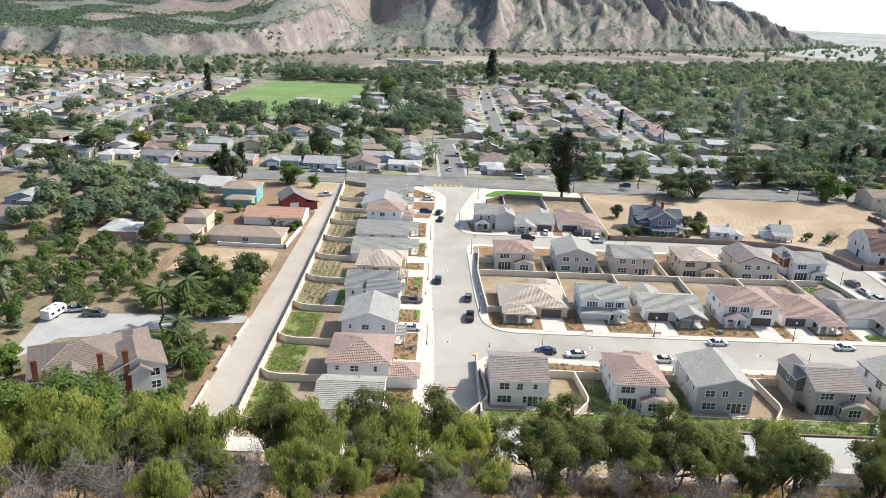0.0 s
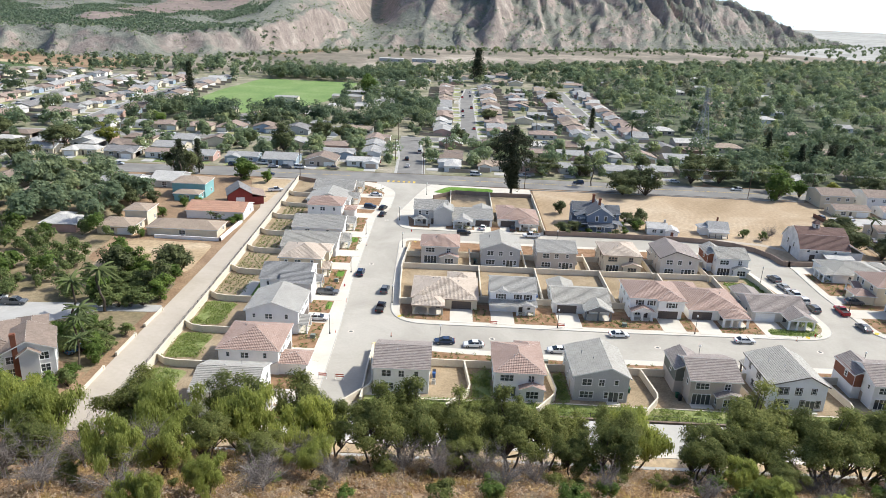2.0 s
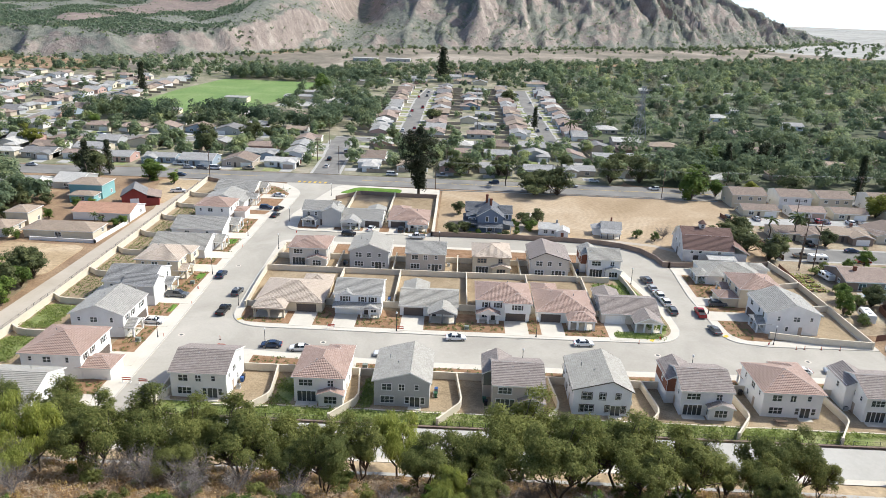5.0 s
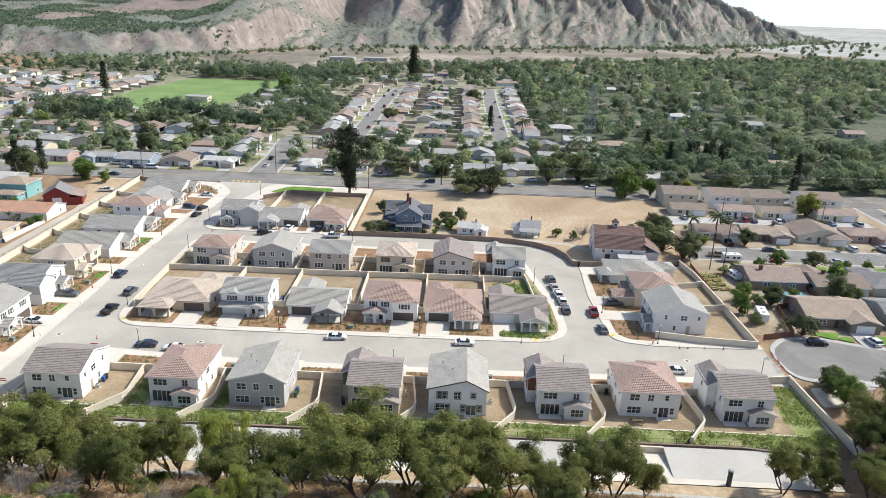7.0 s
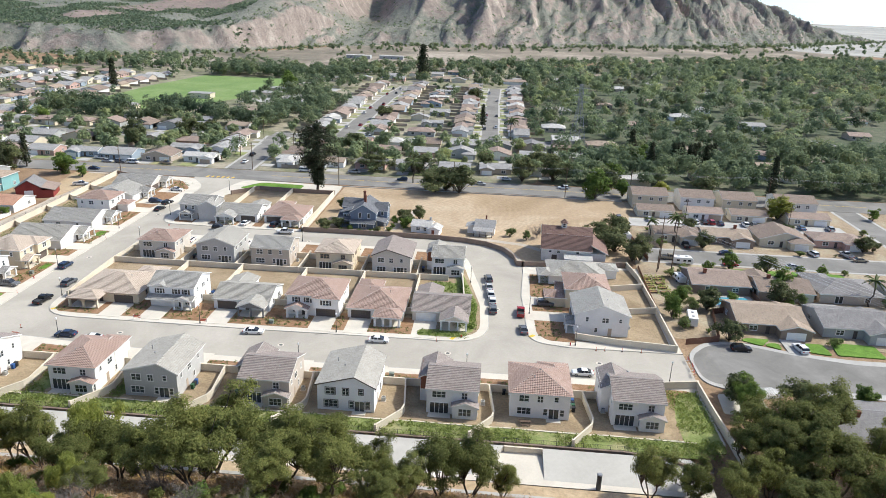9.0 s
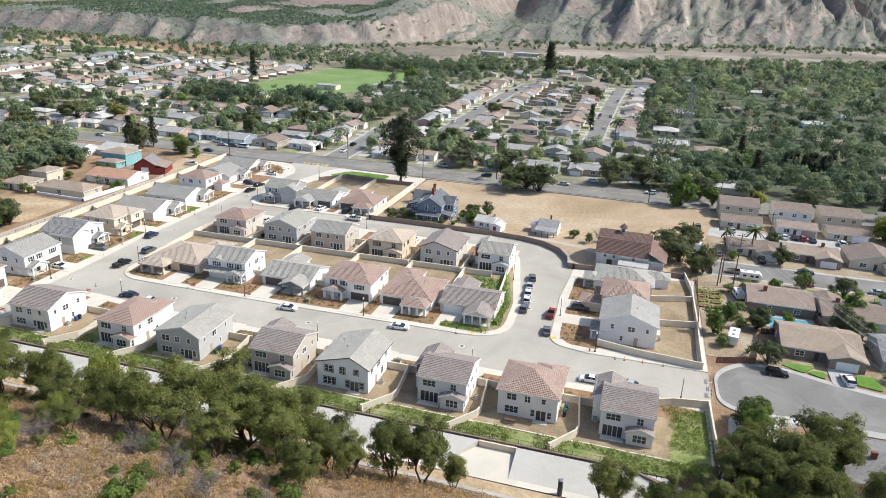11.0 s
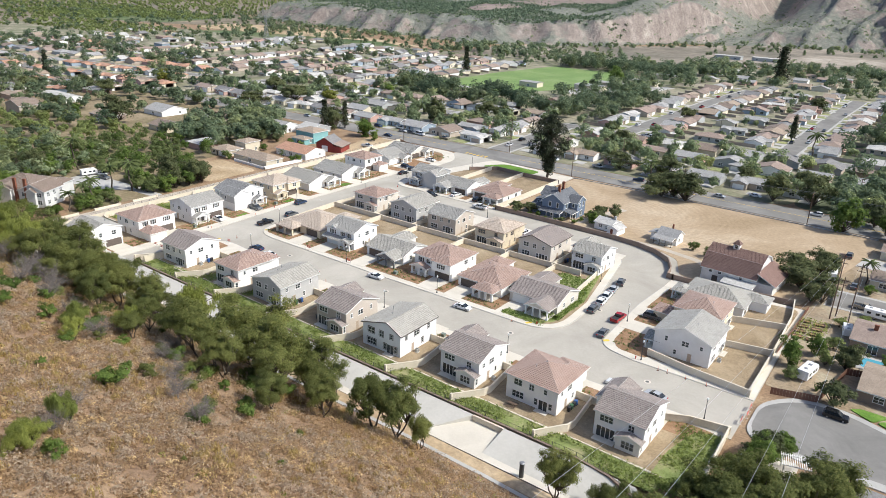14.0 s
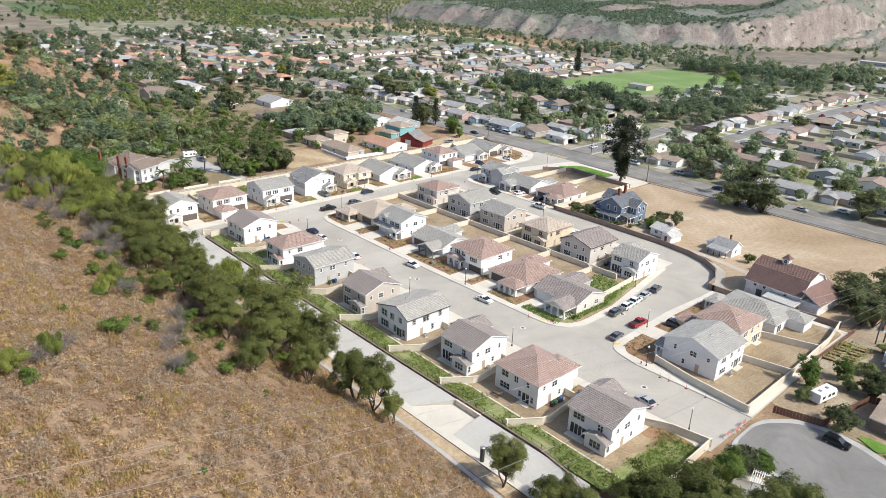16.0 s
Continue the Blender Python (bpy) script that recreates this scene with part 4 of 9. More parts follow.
# long row, fronts to the east
two_storey("white two-storey house with a pale grey roof among the trees", -20.0, -8.4, 105.6, 116.6, 90, "y", WHITE, R_PALE, porch_side=-1)
two_storey("white two-storey house with a red hipped roof and a lower wing", -20.2, -8.2, 122.0, 134.4, 90, "hip", WHITE, R_RED, porch_side=-1, arches=True, ext=(-6.0, -0.5, -11.6, -5.8, 2.8, "hip"), shutters=TRIM_DARK)
two_storey("pale grey two-storey house with a grey gable roof", -20.0, -8.2, 140.6, 153.0, 90, "x", LIGHTGREY, R_GREY, porch_side=-1, shutters=TRIM_DARK)
two_storey("white and grey two-storey house with dark grey tiles", -21.8, -9.8, 159.8, 171.6, 90, "y", LIGHTGREY, R_DARK, porch_side=1, box=GREYWALL, box_side=-1)
two_storey("cream two-storey house with a brown hipped roof and arched porch", -20.8, -9.4, 175.8, 188.0, 90, "hip", CREAM, R_TAN, porch_side=-1, arches=True)
two_storey("white two-storey house with a red hipped roof near the road", -23.6, -12.0, 228.0, 238.6, 90, "hip", WHITE, R_RED, porch_side=1, arches=True, ext=(-0.5, 5.0, -9.6, -5.6, 2.8, "hip"))
# entrance row and bend
two_storey("two-storey house in grey and slate blue with grey tiles", 12.8, 24.2, 229.0, 239.6, 0, "x", GREYWALL, R_GREY, box=DARKGREY, box_side=1, porch_side=-1)
two_storey("pale grey two-storey house with a grey gable roof at the bend", 141.6, 154.4, 158.2, 170.6, -90, "x", LIGHTGREY, R_GREY, porch_side=1, posts=3, ridge=0.5)
two_storey("cream two-storey house with tan hipped roof and low front wing", 140.6, 151.8, 173.6, 185.4, -90, "hip", CREAM, R_RED, porch_side=-1, ext=(0.5, 5.5, -10.6, -5.5, 2.8, "hip"))


def ranch(label, x0, x1, y0, y1, face, wall, roof, style="x", garage_side=-1, garage_mat=TRIM_WHITE, porch=True, arches=False, pitch=0.34, wing=True, wing_back=True, trim=TRIM_WHITE, frames=TRIM_WHITE, forward=2.8, porch_wall=None, posts=3):
    """One-storey house: garage on one side of the front, a porch wing on the other."""
    w, d = (x1 - x0, y1 - y0) if face in (0, 180) else (y1 - y0, x1 - x0)
    h = House(label, (x0 + x1) / 2, (y0 + y1) / 2, face, wall, roof, trim, frames)
    f = -d / 2 + forward
    h.vol(-w / 2, w / 2, f, d / 2, 2.9, style, pitch)
    s = garage_side
    h.garage("f", f, s * w * 0.26, 4.9, 2.15, garage_mat)
    a, b = sorted((-s * w * 0.02, -s * w * 0.48))
    h.porch(a, b, -d / 2, f, 2.7, "y" if style != "hip" else "hip", 0.42, posts, 0.36, porch_wall, arches=arches)
    h.door("f", f, -s * w * 0.10)
    h.win("f", f, -s * w * 0.30, 0.8, 1.6, 1.3, 2)
    if wing_back:
        a, b = sorted((s * w * 0.05, s * w * 0.48))
        h.vol(a, b, d / 2 - 3, d / 2 + 4.2, 2.85, "y" if style != "hip" else "hip", pitch)
    h.win("b", d / 2, -s * w * 0.3, 0.05, 2.0, 2.1, 2, 0.09)
    for face_, pl in (("l", -w / 2), ("r", w / 2)):
        h.win(face_, pl, f + (d / 2 - f) * 0.3, 0.9, 0.8, 1.2, 1)
        h.win(face_, pl, f + (d / 2 - f) * 0.7, 0.9, 1.3, 1.2, 2)
    h.vents([(0.2 * w, d * 0.1, 4.4), (-0.2 * w, d * 0.2, 4.2)])
    return h


ranch("tan one-storey house with an arched porch and brown garage door", 16.6, 32.8, 154.4, 173.0, 0, CREAM, R_TAN, "hip", 1, G_BROWN, arches=True, forward=4.2, frames=TRIM_TAN, trim=TRIM_TAN)
ranch("grey one-storey house with a stone porch gable and dark garage door", 52.0, 66.2, 155.4, 170.5, 0, LIGHTGREY, R_PALE, "x", -1, G_BROWN, forward=3.8, porch_wall=DARKGREY)
ranch("white one-storey house with red tiles and arched porch", 86.0, 99.8, 155.0, 173.6, 0, WHITE, R_RED, "hip", -1, G_BROWN, arches=True, forward=4.0, posts=4)
ranch("white one-storey corner house with brown tiles and white garage door", 102.0, 116.0, 155.2, 171.6, 0, TANLIGHT, R_BROWN, "x", -1, TRIM_WHITE, forward=4.6, posts=4)
blue_white = two_storey("blue-white two-storey house with grey tiles and black shutters", 36.0, 47.4, 158.4, 168.8, 0, "x", BLUEWHITE, R_GREY, porch_side=1, shutters=TRIM_DARK, garage_mat=TRIM_WHITE, posts=3)
blue_white.vol(-5.7, 5.7, -6.6, -5.2, 2.62, "f", 0.32, walls=False)
blue_white.vol(-4.2, -1.2, -5.5, -1.0, 5.5, "y", 0.5, z0=5.0)
two_storey("white two-storey house with red tiles, shutters and twin entrance arches", 70.9, 84.0, 158.6, 170.4, 0, "hip", WHITE, R_RED, porch_side=-1, arches=True, shutters=TRIM_DARK, garage_mat=G_BROWN, posts=3)
ranch("white one-storey house with a pale grey roof", -24.4, -5.4, 192.4, 206.8, 90, LIGHTGREY, R_PALE, "y", -1, TRIM_WHITE, wing_back=False)
ranch("pale grey one-storey house with a grey roof", -25.2, -6.2, 211.0, 224.6, 90, LIGHTGREY, R_GREY, "y", -1, TRIM_WHITE, wing_back=False)
ranch("pale one-storey house with grey tiles near the entrance", -27.0, -9.0, 243.4, 255.6, 90, LIGHTGREY, R_GREY, "x", -1, TRIM_WHITE, wing_back=False)
ranch("pale one-storey house with grey tiles beside the through road", -27.6, -9.6, 259.4, 272.6, 90, TANLIGHT, R_GREY, "y", -1, G_BROWN, wing_back=False)
ranch("pale one-storey house with grey tiles and a porch gable", 26.2, 39.8, 225.4, 241.0, 0, LIGHTGREY, R_GREY, "x", 1, G_BROWN, forward=3.8)
ranch("white one-storey house with red tiles and arched porch", 42.0, 55.6, 226.2, 243.4, 0, WHITE, R_RED, "hip", -1, G_BROWN, arches=True, forward=3.8)
ranch("white one-storey house with a very pale grey roof", 134.6, 153.2, 189.6, 202.0, -90, LIGHTGREY, R_PALE, "hip", -1, TRIM_WHITE, wing_back=True)


# ---- trees ----
OAK = leaves("oak_leaves", (0.12, 0.146, 0.046), (0.28, 0.296, 0.105), 0.5)
DARKOAK = leaves("dark_oak_leaves", (0.085, 0.105, 0.05), (0.19, 0.21, 0.10), 0.4)
PEPPER = leaves("pepper_tree_leaves", (0.25, 0.29, 0.075), (0.45, 0.48, 0.15), 0.55)
FRUIT = leaves("orchard_leaves", (0.14, 0.185, 0.07), (0.31, 0.36, 0.145), 0.5)
BRIGHT = leaves("bright_green_leaves", (0.11, 0.175, 0.045), (0.22, 0.30, 0.08), 0.5)
YELLOWISH = leaves("yellow_green_leaves", (0.19, 0.21, 0.045), (0.36, 0.37, 0.09), 0.45)
PINE = leaves("dark_conifer_needles", (0.03, 0.04, 0.022), (0.085, 0.095, 0.055), 0.2)
PALM = leaves("palm_fronds", (0.05, 0.075, 0.025), (0.14, 0.17, 0.07), 0.2)
SCRUB = leaves("grey_dry_scrub", (0.46, 0.37, 0.29), (0.64, 0.53, 0.42), 0.6)
STRAW = leaves("straw_grass", (0.50, 0.38, 0.22), (0.70, 0.56, 0.35), 0.6)


def leaf_arrays(centres, outward, size, rng, long=1.0, droop=False, jitter=0.55, tip=1):
    """Pointed leaves: corner rows for each centre, turned roughly outwards."""
    n = len(centres)
    nrm = outward + rng.normal(0, jitter, (n, 3))
    if droop:
        nrm[:, 2] *= 0.15
    nrm /= np.linalg.norm(nrm, axis=1)[:, None] + 1e-9
    ref = np.where(np.abs(nrm[:, 2:3]) < 0.8, np.array([[0.0, 0, 1]]), np.array([[1.0, 0, 0]]))
    u = np.cross(nrm, ref)
    u /= np.linalg.norm(u, axis=1)[:, None] + 1e-9
    v = np.cross(nrm, u)
    if not droop:
        a = rng.uniform(0, 2 * np.pi, n)[:, None]
        u, v = u * np.cos(a) + v * np.sin(a), v * np.cos(a) - u * np.sin(a)
    s = (size * rng.uniform(0.55, 1.35, n))[:, None]
    k = rng.uniform(0.75, 1.3, (n, 3, 1))
    q = np.stack([u * s * 0.52 - v * s * 0.32 * long, -u * s * 0.52 - v * s * 0.32 * long, v * s * 0.62 * long], 1) * k
    if tip < 0:
        q = -q
    return (centres[:, None, :] + q).reshape(-1, 3)


def leaf_mesh(name, verts, material):
    n = len(verts) // 3
    me = bpy.data.meshes.new(name)
    me.vertices.add(n * 3)
    me.vertices.foreach_set("co", verts.astype(np.float32).ravel())
    me.loops.add(n * 3)
    me.loops.foreach_set("vertex_index", np.arange(n * 3, dtype=np.int32))
    me.polygons.add(n)
    me.polygons.foreach_set("loop_start", np.arange(0, n * 3, 3, dtype=np.int32))
    me.update()
    me.materials.append(material)
    return me


def lobes_points(lobes, n, rng, inner=0.12):
    """Points and outward ways over a set of egg-shaped clumps (x, y, z, r, rz)."""
    w = np.array([l[3] ** 2 for l in lobes])
    pick = rng.choice(len(lobes), n, p=w / w.sum())
    L = np.array(lobes)[pick]
    d = rng.normal(0, 1, (n, 3))
    d /= np.linalg.norm(d, axis=1)[:, None]
    d[:, 2] = np.where(rng.random(n) < 0.6, np.abs(d[:, 2]), d[:, 2])
    r = rng.uniform(inner, 1.0, n) ** 0.5
    r *= 1 + 0.3 * np.sin(d[:, 0] * 5 + L[:, 0]) * np.sin(d[:, 1] * 5 + L[:, 1])
    p = L[:, :3] + d * np.stack([L[:, 3], L[:, 3], L[:, 4]], 1) * r[:, None]
    return p, d


def limbs(geo, base, tip, r0, r1, rng, bends=3, n=6):
    a = Vector(base)
    for k in range(bends):
        t = (k + 1) / bends
        b = Vector(base).lerp(Vector(tip), t) + Vector(rng.normal(0, 0.06 * (Vector(tip) - Vector(base)).length, 3) * (0 if k == bends - 1 else 1))
        geo.tube(a, b, r0 + (r1 - r0) * k / bends, r0 + (r1 - r0) * t, n)
        a = b


def broadleaf(seed, h, r, leaf_mat, count, size, trunk_share=0.3, bark=BARK, droop=False, lobes_n=12, light=False, stems=1, lobe=(0.16, 0.30)):
    """One or more stems with limbs and an uneven crown of many leaf clumps; returns its meshes."""
    rng = np.random.default_rng(seed)
    mid, half = h * (trunk_share + (1 - trunk_share) * 0.47), h * (1 - trunk_share) * 0.48
    lobes = []
    while len(lobes) < lobes_n:
        d = rng.normal(0, 1, 3)
        d /= np.linalg.norm(d)
        if d[2] < -0.45 and rng.random() < 0.75:
            continue
        a, q = math.atan2(d[1], d[0]), rng.uniform(0.12, 1.0) ** 0.5
        far = 0.84 + 0.20 * math.sin(2 * a + seed) + 0.13 * math.sin(3 * a + 2.3 * seed) + 0.12 * math.sin(4 * d[2] + seed)
        rr = r * rng.uniform(*lobe)
        lobes.append((d[0] * r * far * q * 0.86, d[1] * r * far * q * 0.86, mid + d[2] * half * far * q, rr, rr * rng.uniform(0.6, 0.95)))
    g = Geo()
    forks = []
    for k in range(stems):
        a = seed + k * 2.4
        lean = 0.0 if stems == 1 else rng.uniform(0.12, 0.3) * r
        forks.append((math.cos(a) * lean + rng.normal(0, 0.02) * h, math.sin(a) * lean + rng.normal(0, 0.02) * h, h * trunk_share * rng.uniform(0.85, 1.2)))
        thick = 1.0 if stems == 1 else 0.62
        limbs(g, (0.12 * k, 0.1 * k, -0.6), forks[-1], (0.026 * h + 0.03) * thick, 0.018 * h * thick, rng, 3, 7)
    for l in lobes:
        fork = min(forks, key=lambda p: math.dist(p, l[:3]))
        limbs(g, fork, (l[0], l[1], l[2] + 0.1 * l[4]), 0.011 * h, 0.003 * h, rng, 1 if light else 3, 3 if light else 4)
    p, d = lobes_points(lobes, count, rng)
    out = p - np.array([[0, 0, mid]])
    out /= np.linalg.norm(out, axis=1)[:, None] + 1e-9
    if droop:
        p[:, 2] -= rng.uniform(0, 0.12, count) * h
    v = leaf_arrays(p, d * 0.6 + out * 0.6 + np.array([0, 0, 0.4]), size, rng, 2.6 if droop else 1.0, droop, 0.42)
    return g.mesh("trunk", bark), leaf_mesh("crown", v, leaf_mat)


def conifer(seed, h, r, leaf_mat, count, size, sparse=0.0):
    rng = np.random.default_rng(seed)
    g = Geo()
    limbs(g, (0, 0, -0.6), (0, 0, h), 0.022 * h, 0.004 * h, rng, 4, 8)
    ps, ds = [], []
    tiers = 26
    for k in range(tiers):
        t = k / tiers
        z = h * (0.16 + 0.82 * t)
        reach = r * (1 - t) ** 0.75 * rng.uniform(0.75, 1.1) + 0.25
        for j in range(7):
            a = rng.uniform(0, 2 * math.pi)
            q = reach * rng.uniform(0.5, 1.05)
            tip = (math.cos(a) * q, math.sin(a) * q, z - 0.12 * q)
            if k % 2 == 0 and j < 4:
                limbs(g, (0, 0, z), tip, 0.005 * h, 0.0015 * h, rng, 2, 4)
            m = max(3, int(count / tiers / 7))
            s = rng.uniform(0.25, 1.05, m)[:, None]
            p = np.array([[0, 0, z]]) * (1 - s) + np.array([tip]) * s + rng.normal(0, 0.22 + 0.02 * h, (m, 3)) * [1, 1, 0.5]
            ps.append(p)
            ds.append(np.tile([math.cos(a) * 0.5, math.sin(a) * 0.5, 0.8], (m, 1)))
    v = leaf_arrays(np.concatenate(ps), np.concatenate(ds), size, rng)
    return g.mesh("trunk", BARK), leaf_mesh("crown", v, leaf_mat)


def ragged_conifer(seed, h, r, leaf_mat):
    """An old tall conifer: a bare-sided column below a broad rounded head, with hanging sprays and gaps."""
    rng = np.random.default_rng(seed)
    g = Geo()
    limbs(g, (0, 0, -0.6), (0.3, 0.2, h), 0.022 * h, 0.004 * h, rng, 5, 8)
    ps, ds = [], []
    for k in range(150):
        t = rng.uniform(0.08, 1.0) ** 0.8
        z = h * t
        reach = r * (0.22 + 0.6 * smooth(0.3, 0.62, t)) * (1 - 0.8 * smooth(0.84, 1.02, t)) * rng.uniform(0.45, 1.1)
        a = rng.uniform(0, 2 * math.pi)
        tip = (math.cos(a) * reach, math.sin(a) * reach, z + 0.02 * h - 0.16 * reach)
        limbs(g, (0, 0, z), tip, 0.0045 * h, 0.0012 * h, rng, 2, 4)
        for _ in range(4):
            q = rng.uniform(0.35, 1.02)
            c = np.array([tip[0] * q, tip[1] * q, z + (tip[2] - z) * q])
            m = 26
            ps.append(c + rng.normal(0, 1, (m, 3)) * [0.5, 0.5, 0.55] - np.array([[0, 0, 1]]) * rng.uniform(0, 0.9, (m, 1)))
            ds.append(np.tile([math.cos(a) * 0.7, math.sin(a) * 0.7, 0.5], (m, 1)))
    core = rng.uniform(0.1, 0.98, 2600)
    ps.append(np.stack([rng.normal(0, 0.75, 2600), rng.normal(0, 0.75, 2600), core * h], 1))
    ds.append(rng.normal(0, 1, (2600, 3)))
    v = leaf_arrays(np.concatenate(ps), np.concatenate(ds), 0.42, rng, 1.3)
    return g.mesh("trunk", BARK), leaf_mesh("crown", v, leaf_mat)


def palm(seed, h, reach=3.0):
    rng = np.random.default_rng(seed)
    g = Geo()
    limbs(g, (0, 0, -0.4), (0.1, 0.1, h), 0.22, 0.17, rng, 4, 8)
    c = Geo()
    for k in range(26):
        a, lift = rng.uniform(0, 2 * math.pi), rng.uniform(-0.5, 1.0)
        prev, dz, x = Vector((0.1, 0.1, h)), lift, 0.0
        for s in range(5):
            x += reach / 5
            z = h + lift * x * 0.7 - 0.13 * x * x
            p = Vector((0.1 + math.cos(a) * x, 0.1 + math.sin(a) * x, z))
            side = Vector((-math.sin(a), math.cos(a), 0)) * (0.42 * (1 - s / 6))
            drop = Vector((0, 0, -0.2))
            c.poly([prev, p, p + side + drop, prev + side + drop])
            c.poly([prev, prev - side + drop, p - side + drop, p])
            prev = p
    return g.mesh("trunk", BARK), c.mesh("crown", PALM)


def bare_tree(seed, h, r):
    rng = np.random.default_rng(seed)
    g, tw = Geo(), Geo()
    fork = (0.1, 0, h * 0.2)
    limbs(g, (0, 0, -0.4), fork, 0.03 * h, 0.022 * h, rng, 2, 6)
    for k in range(14):
        a, q = rng.uniform(0, 2 * math.pi), rng.uniform(0.4, 1.0) * r
        tip = Vector((math.cos(a) * q, math.sin(a) * q, h * rng.uniform(0.45, 0.95)))
        limbs(g, fork, tip, 0.012 * h, 0.003 * h, rng, 3, 4)
        for j in range(48):
            s = Vector(fork).lerp(tip, rng.uniform(0.3, 1.0))
            e = s + Vector(rng.normal(0, 0.17 * r + 0.25, 3)) + Vector((0, 0, 0.3))
            tw.tube(s, e, 0.018, 0.006, 3)
    return g.mesh("trunk", BARK_GREY), tw.mesh("crown", BARK_GREY)


PROTO = {}


def proto(kind, i):
    key = (kind, i)
    if key not in PROTO:
        s = 1000 + i * 17 + sum(map(ord, kind))
        PROTO[key] = {
            "oak": lambda: broadleaf(s, 10, 5.3, OAK, 22000, 0.185, 0.27, lobes_n=52, stems=3, lobe=(0.13, 0.26)),
            "pepper": lambda: broadleaf(s, 10, 5.2, PEPPER, 19000, 0.14, 0.26, droop=True, lobes_n=44, stems=2, lobe=(0.13, 0.25)),
            "lush": lambda: broadleaf(s, 10, 5.2, BRIGHT, 20000, 0.23, 0.1, lobes_n=60, lobe=(0.18, 0.3)),
            "midoak": lambda: broadleaf(s, 10, 5.6, DARKOAK, 4200, 0.46, 0.02, lobes_n=36, light=True, lobe=(0.18, 0.32)),
            "fruit": lambda: broadleaf(s, 5, 2.9, FRUIT, 1700, 0.36, 0.0, lobes_n=20, light=True, lobe=(0.22, 0.38)),
            "bright": lambda: broadleaf(s, 8, 4.0, BRIGHT, 3000, 0.44, 0.02, lobes_n=26, light=True, lobe=(0.22, 0.38)),
            "yellow": lambda: broadleaf(s, 8, 4.4, YELLOWISH, 3000, 0.46, 0.02, lobes_n=26, light=True, lobe=(0.22, 0.38)),
            "shrub": lambda: broadleaf(s, 2.0, 1.4, BRIGHT, 1700, 0.15, 0.06, lobes_n=14, lobe=(0.2, 0.36)),
            "darkshrub": lambda: broadleaf(s, 2.4, 1.6, OAK, 1500, 0.16, 0.08, lobes_n=14, lobe=(0.2, 0.36)),
            "ragged": lambda: ragged_conifer(s, 27, 12.5, PINE),
            "conifer": lambda: conifer(s, 22, 4.6, PINE, 2600, 0.75),
            "cypress": lambda: conifer(s, 12, 1.7, PINE, 1300, 0.6),
            "palm": lambda: palm(s, 8),
            "bare": lambda: bare_tree(s, 6, 3.4),
        }[kind]()
    return PROTO[key]


TREE_TEXT = {"oak": ("spreading dark green live oak on the hill foot", "tree"), "pepper": ("light green pepper tree with drooping foliage", "tree"), "midoak": ("dense dark green broadleaf tree", "tree"), "lush": ("tall dense green tree with a full crown", "tree"),
             "fruit": ("round dark green orchard tree", "tree"), "bright": ("bright green leafy garden tree", "tree"), "yellow": ("broad yellow-green leafy tree", "tree"), "shrub": ("fresh green shrub on dry ground", "shrub"),
             "darkshrub": ("dark green shrub on dry ground", "shrub"), "conifer": ("tall dark conifer with layered branches", "tree"), "ragged": ("tall dark conifer with a ragged crown", "tree"), "cypress": ("slim dark green cypress tree", "tree"), "palm": ("palm tree with arching fronds", "palm"),
             "bare": ("leafless grey dead tree", "tree")}
TREES = []
pick = random.Random(5)


def tree(kind, x, y, h=None, wide=1.0, i=None, label="", variants=4):
    base = {"oak": 10, "pepper": 10, "lush": 10, "midoak": 10, "fruit": 5, "bright": 8, "yellow": 8, "shrub": 2.0, "darkshrub": 2.4, "conifer": 22, "ragged": 27, "cypress": 12, "palm": 8, "bare": 6}[kind]
    trunk, crown = proto(kind, pick.randrange(variants) if i is None else i)
    s = (h or base) / base
    text, cat = TREE_TEXT[kind]
    e = thing("shrub" if cat == "shrub" else ("palm_tree" if kind == "palm" else "tree"), pose(x, y, land(x, y), 0, 0, pick.uniform(0, 360)) @ Matrix.Diagonal((s * wide, s * wide, s, 1)), label or text, cat, "trees" if cat != "shrub" else "shrubs")
    part("trunk", trunk, None, e)
    part("crown", crown, None, e)
    TREES.append((x, y))
    return e


# row at the foot of the hill, beside the channel
for x, y, h, w in ((-22.6, 91, 14, 1.0), (-9, 96, 14.5, 0.9), (2, 97, 14, 0.9), (8, 91, 12, 0.9), (15.4, 82, 13, 0.9), (20.1, 87, 14, 0.95), (28.5, 85.5, 13, 0.9), (35, 84.5, 13.5, 0.95), (24.5, 94, 12.5, 0.95), (33, 93.5, 12, 0.85), (48.5, 79, 10.5, 0.8), (52, 89, 11, 0.9), (41, 87, 12.5, 0.9), (45.5, 92, 11.5, 0.8),
                   (67, 86, 11, 1.05), (76.7, 97, 15.5, 1.12), (72, 84, 11, 1.0), (80.5, 82, 13, 1.05), (87, 95, 13, 1.05)):
    tree("oak", x, y, h, w, variants=6)
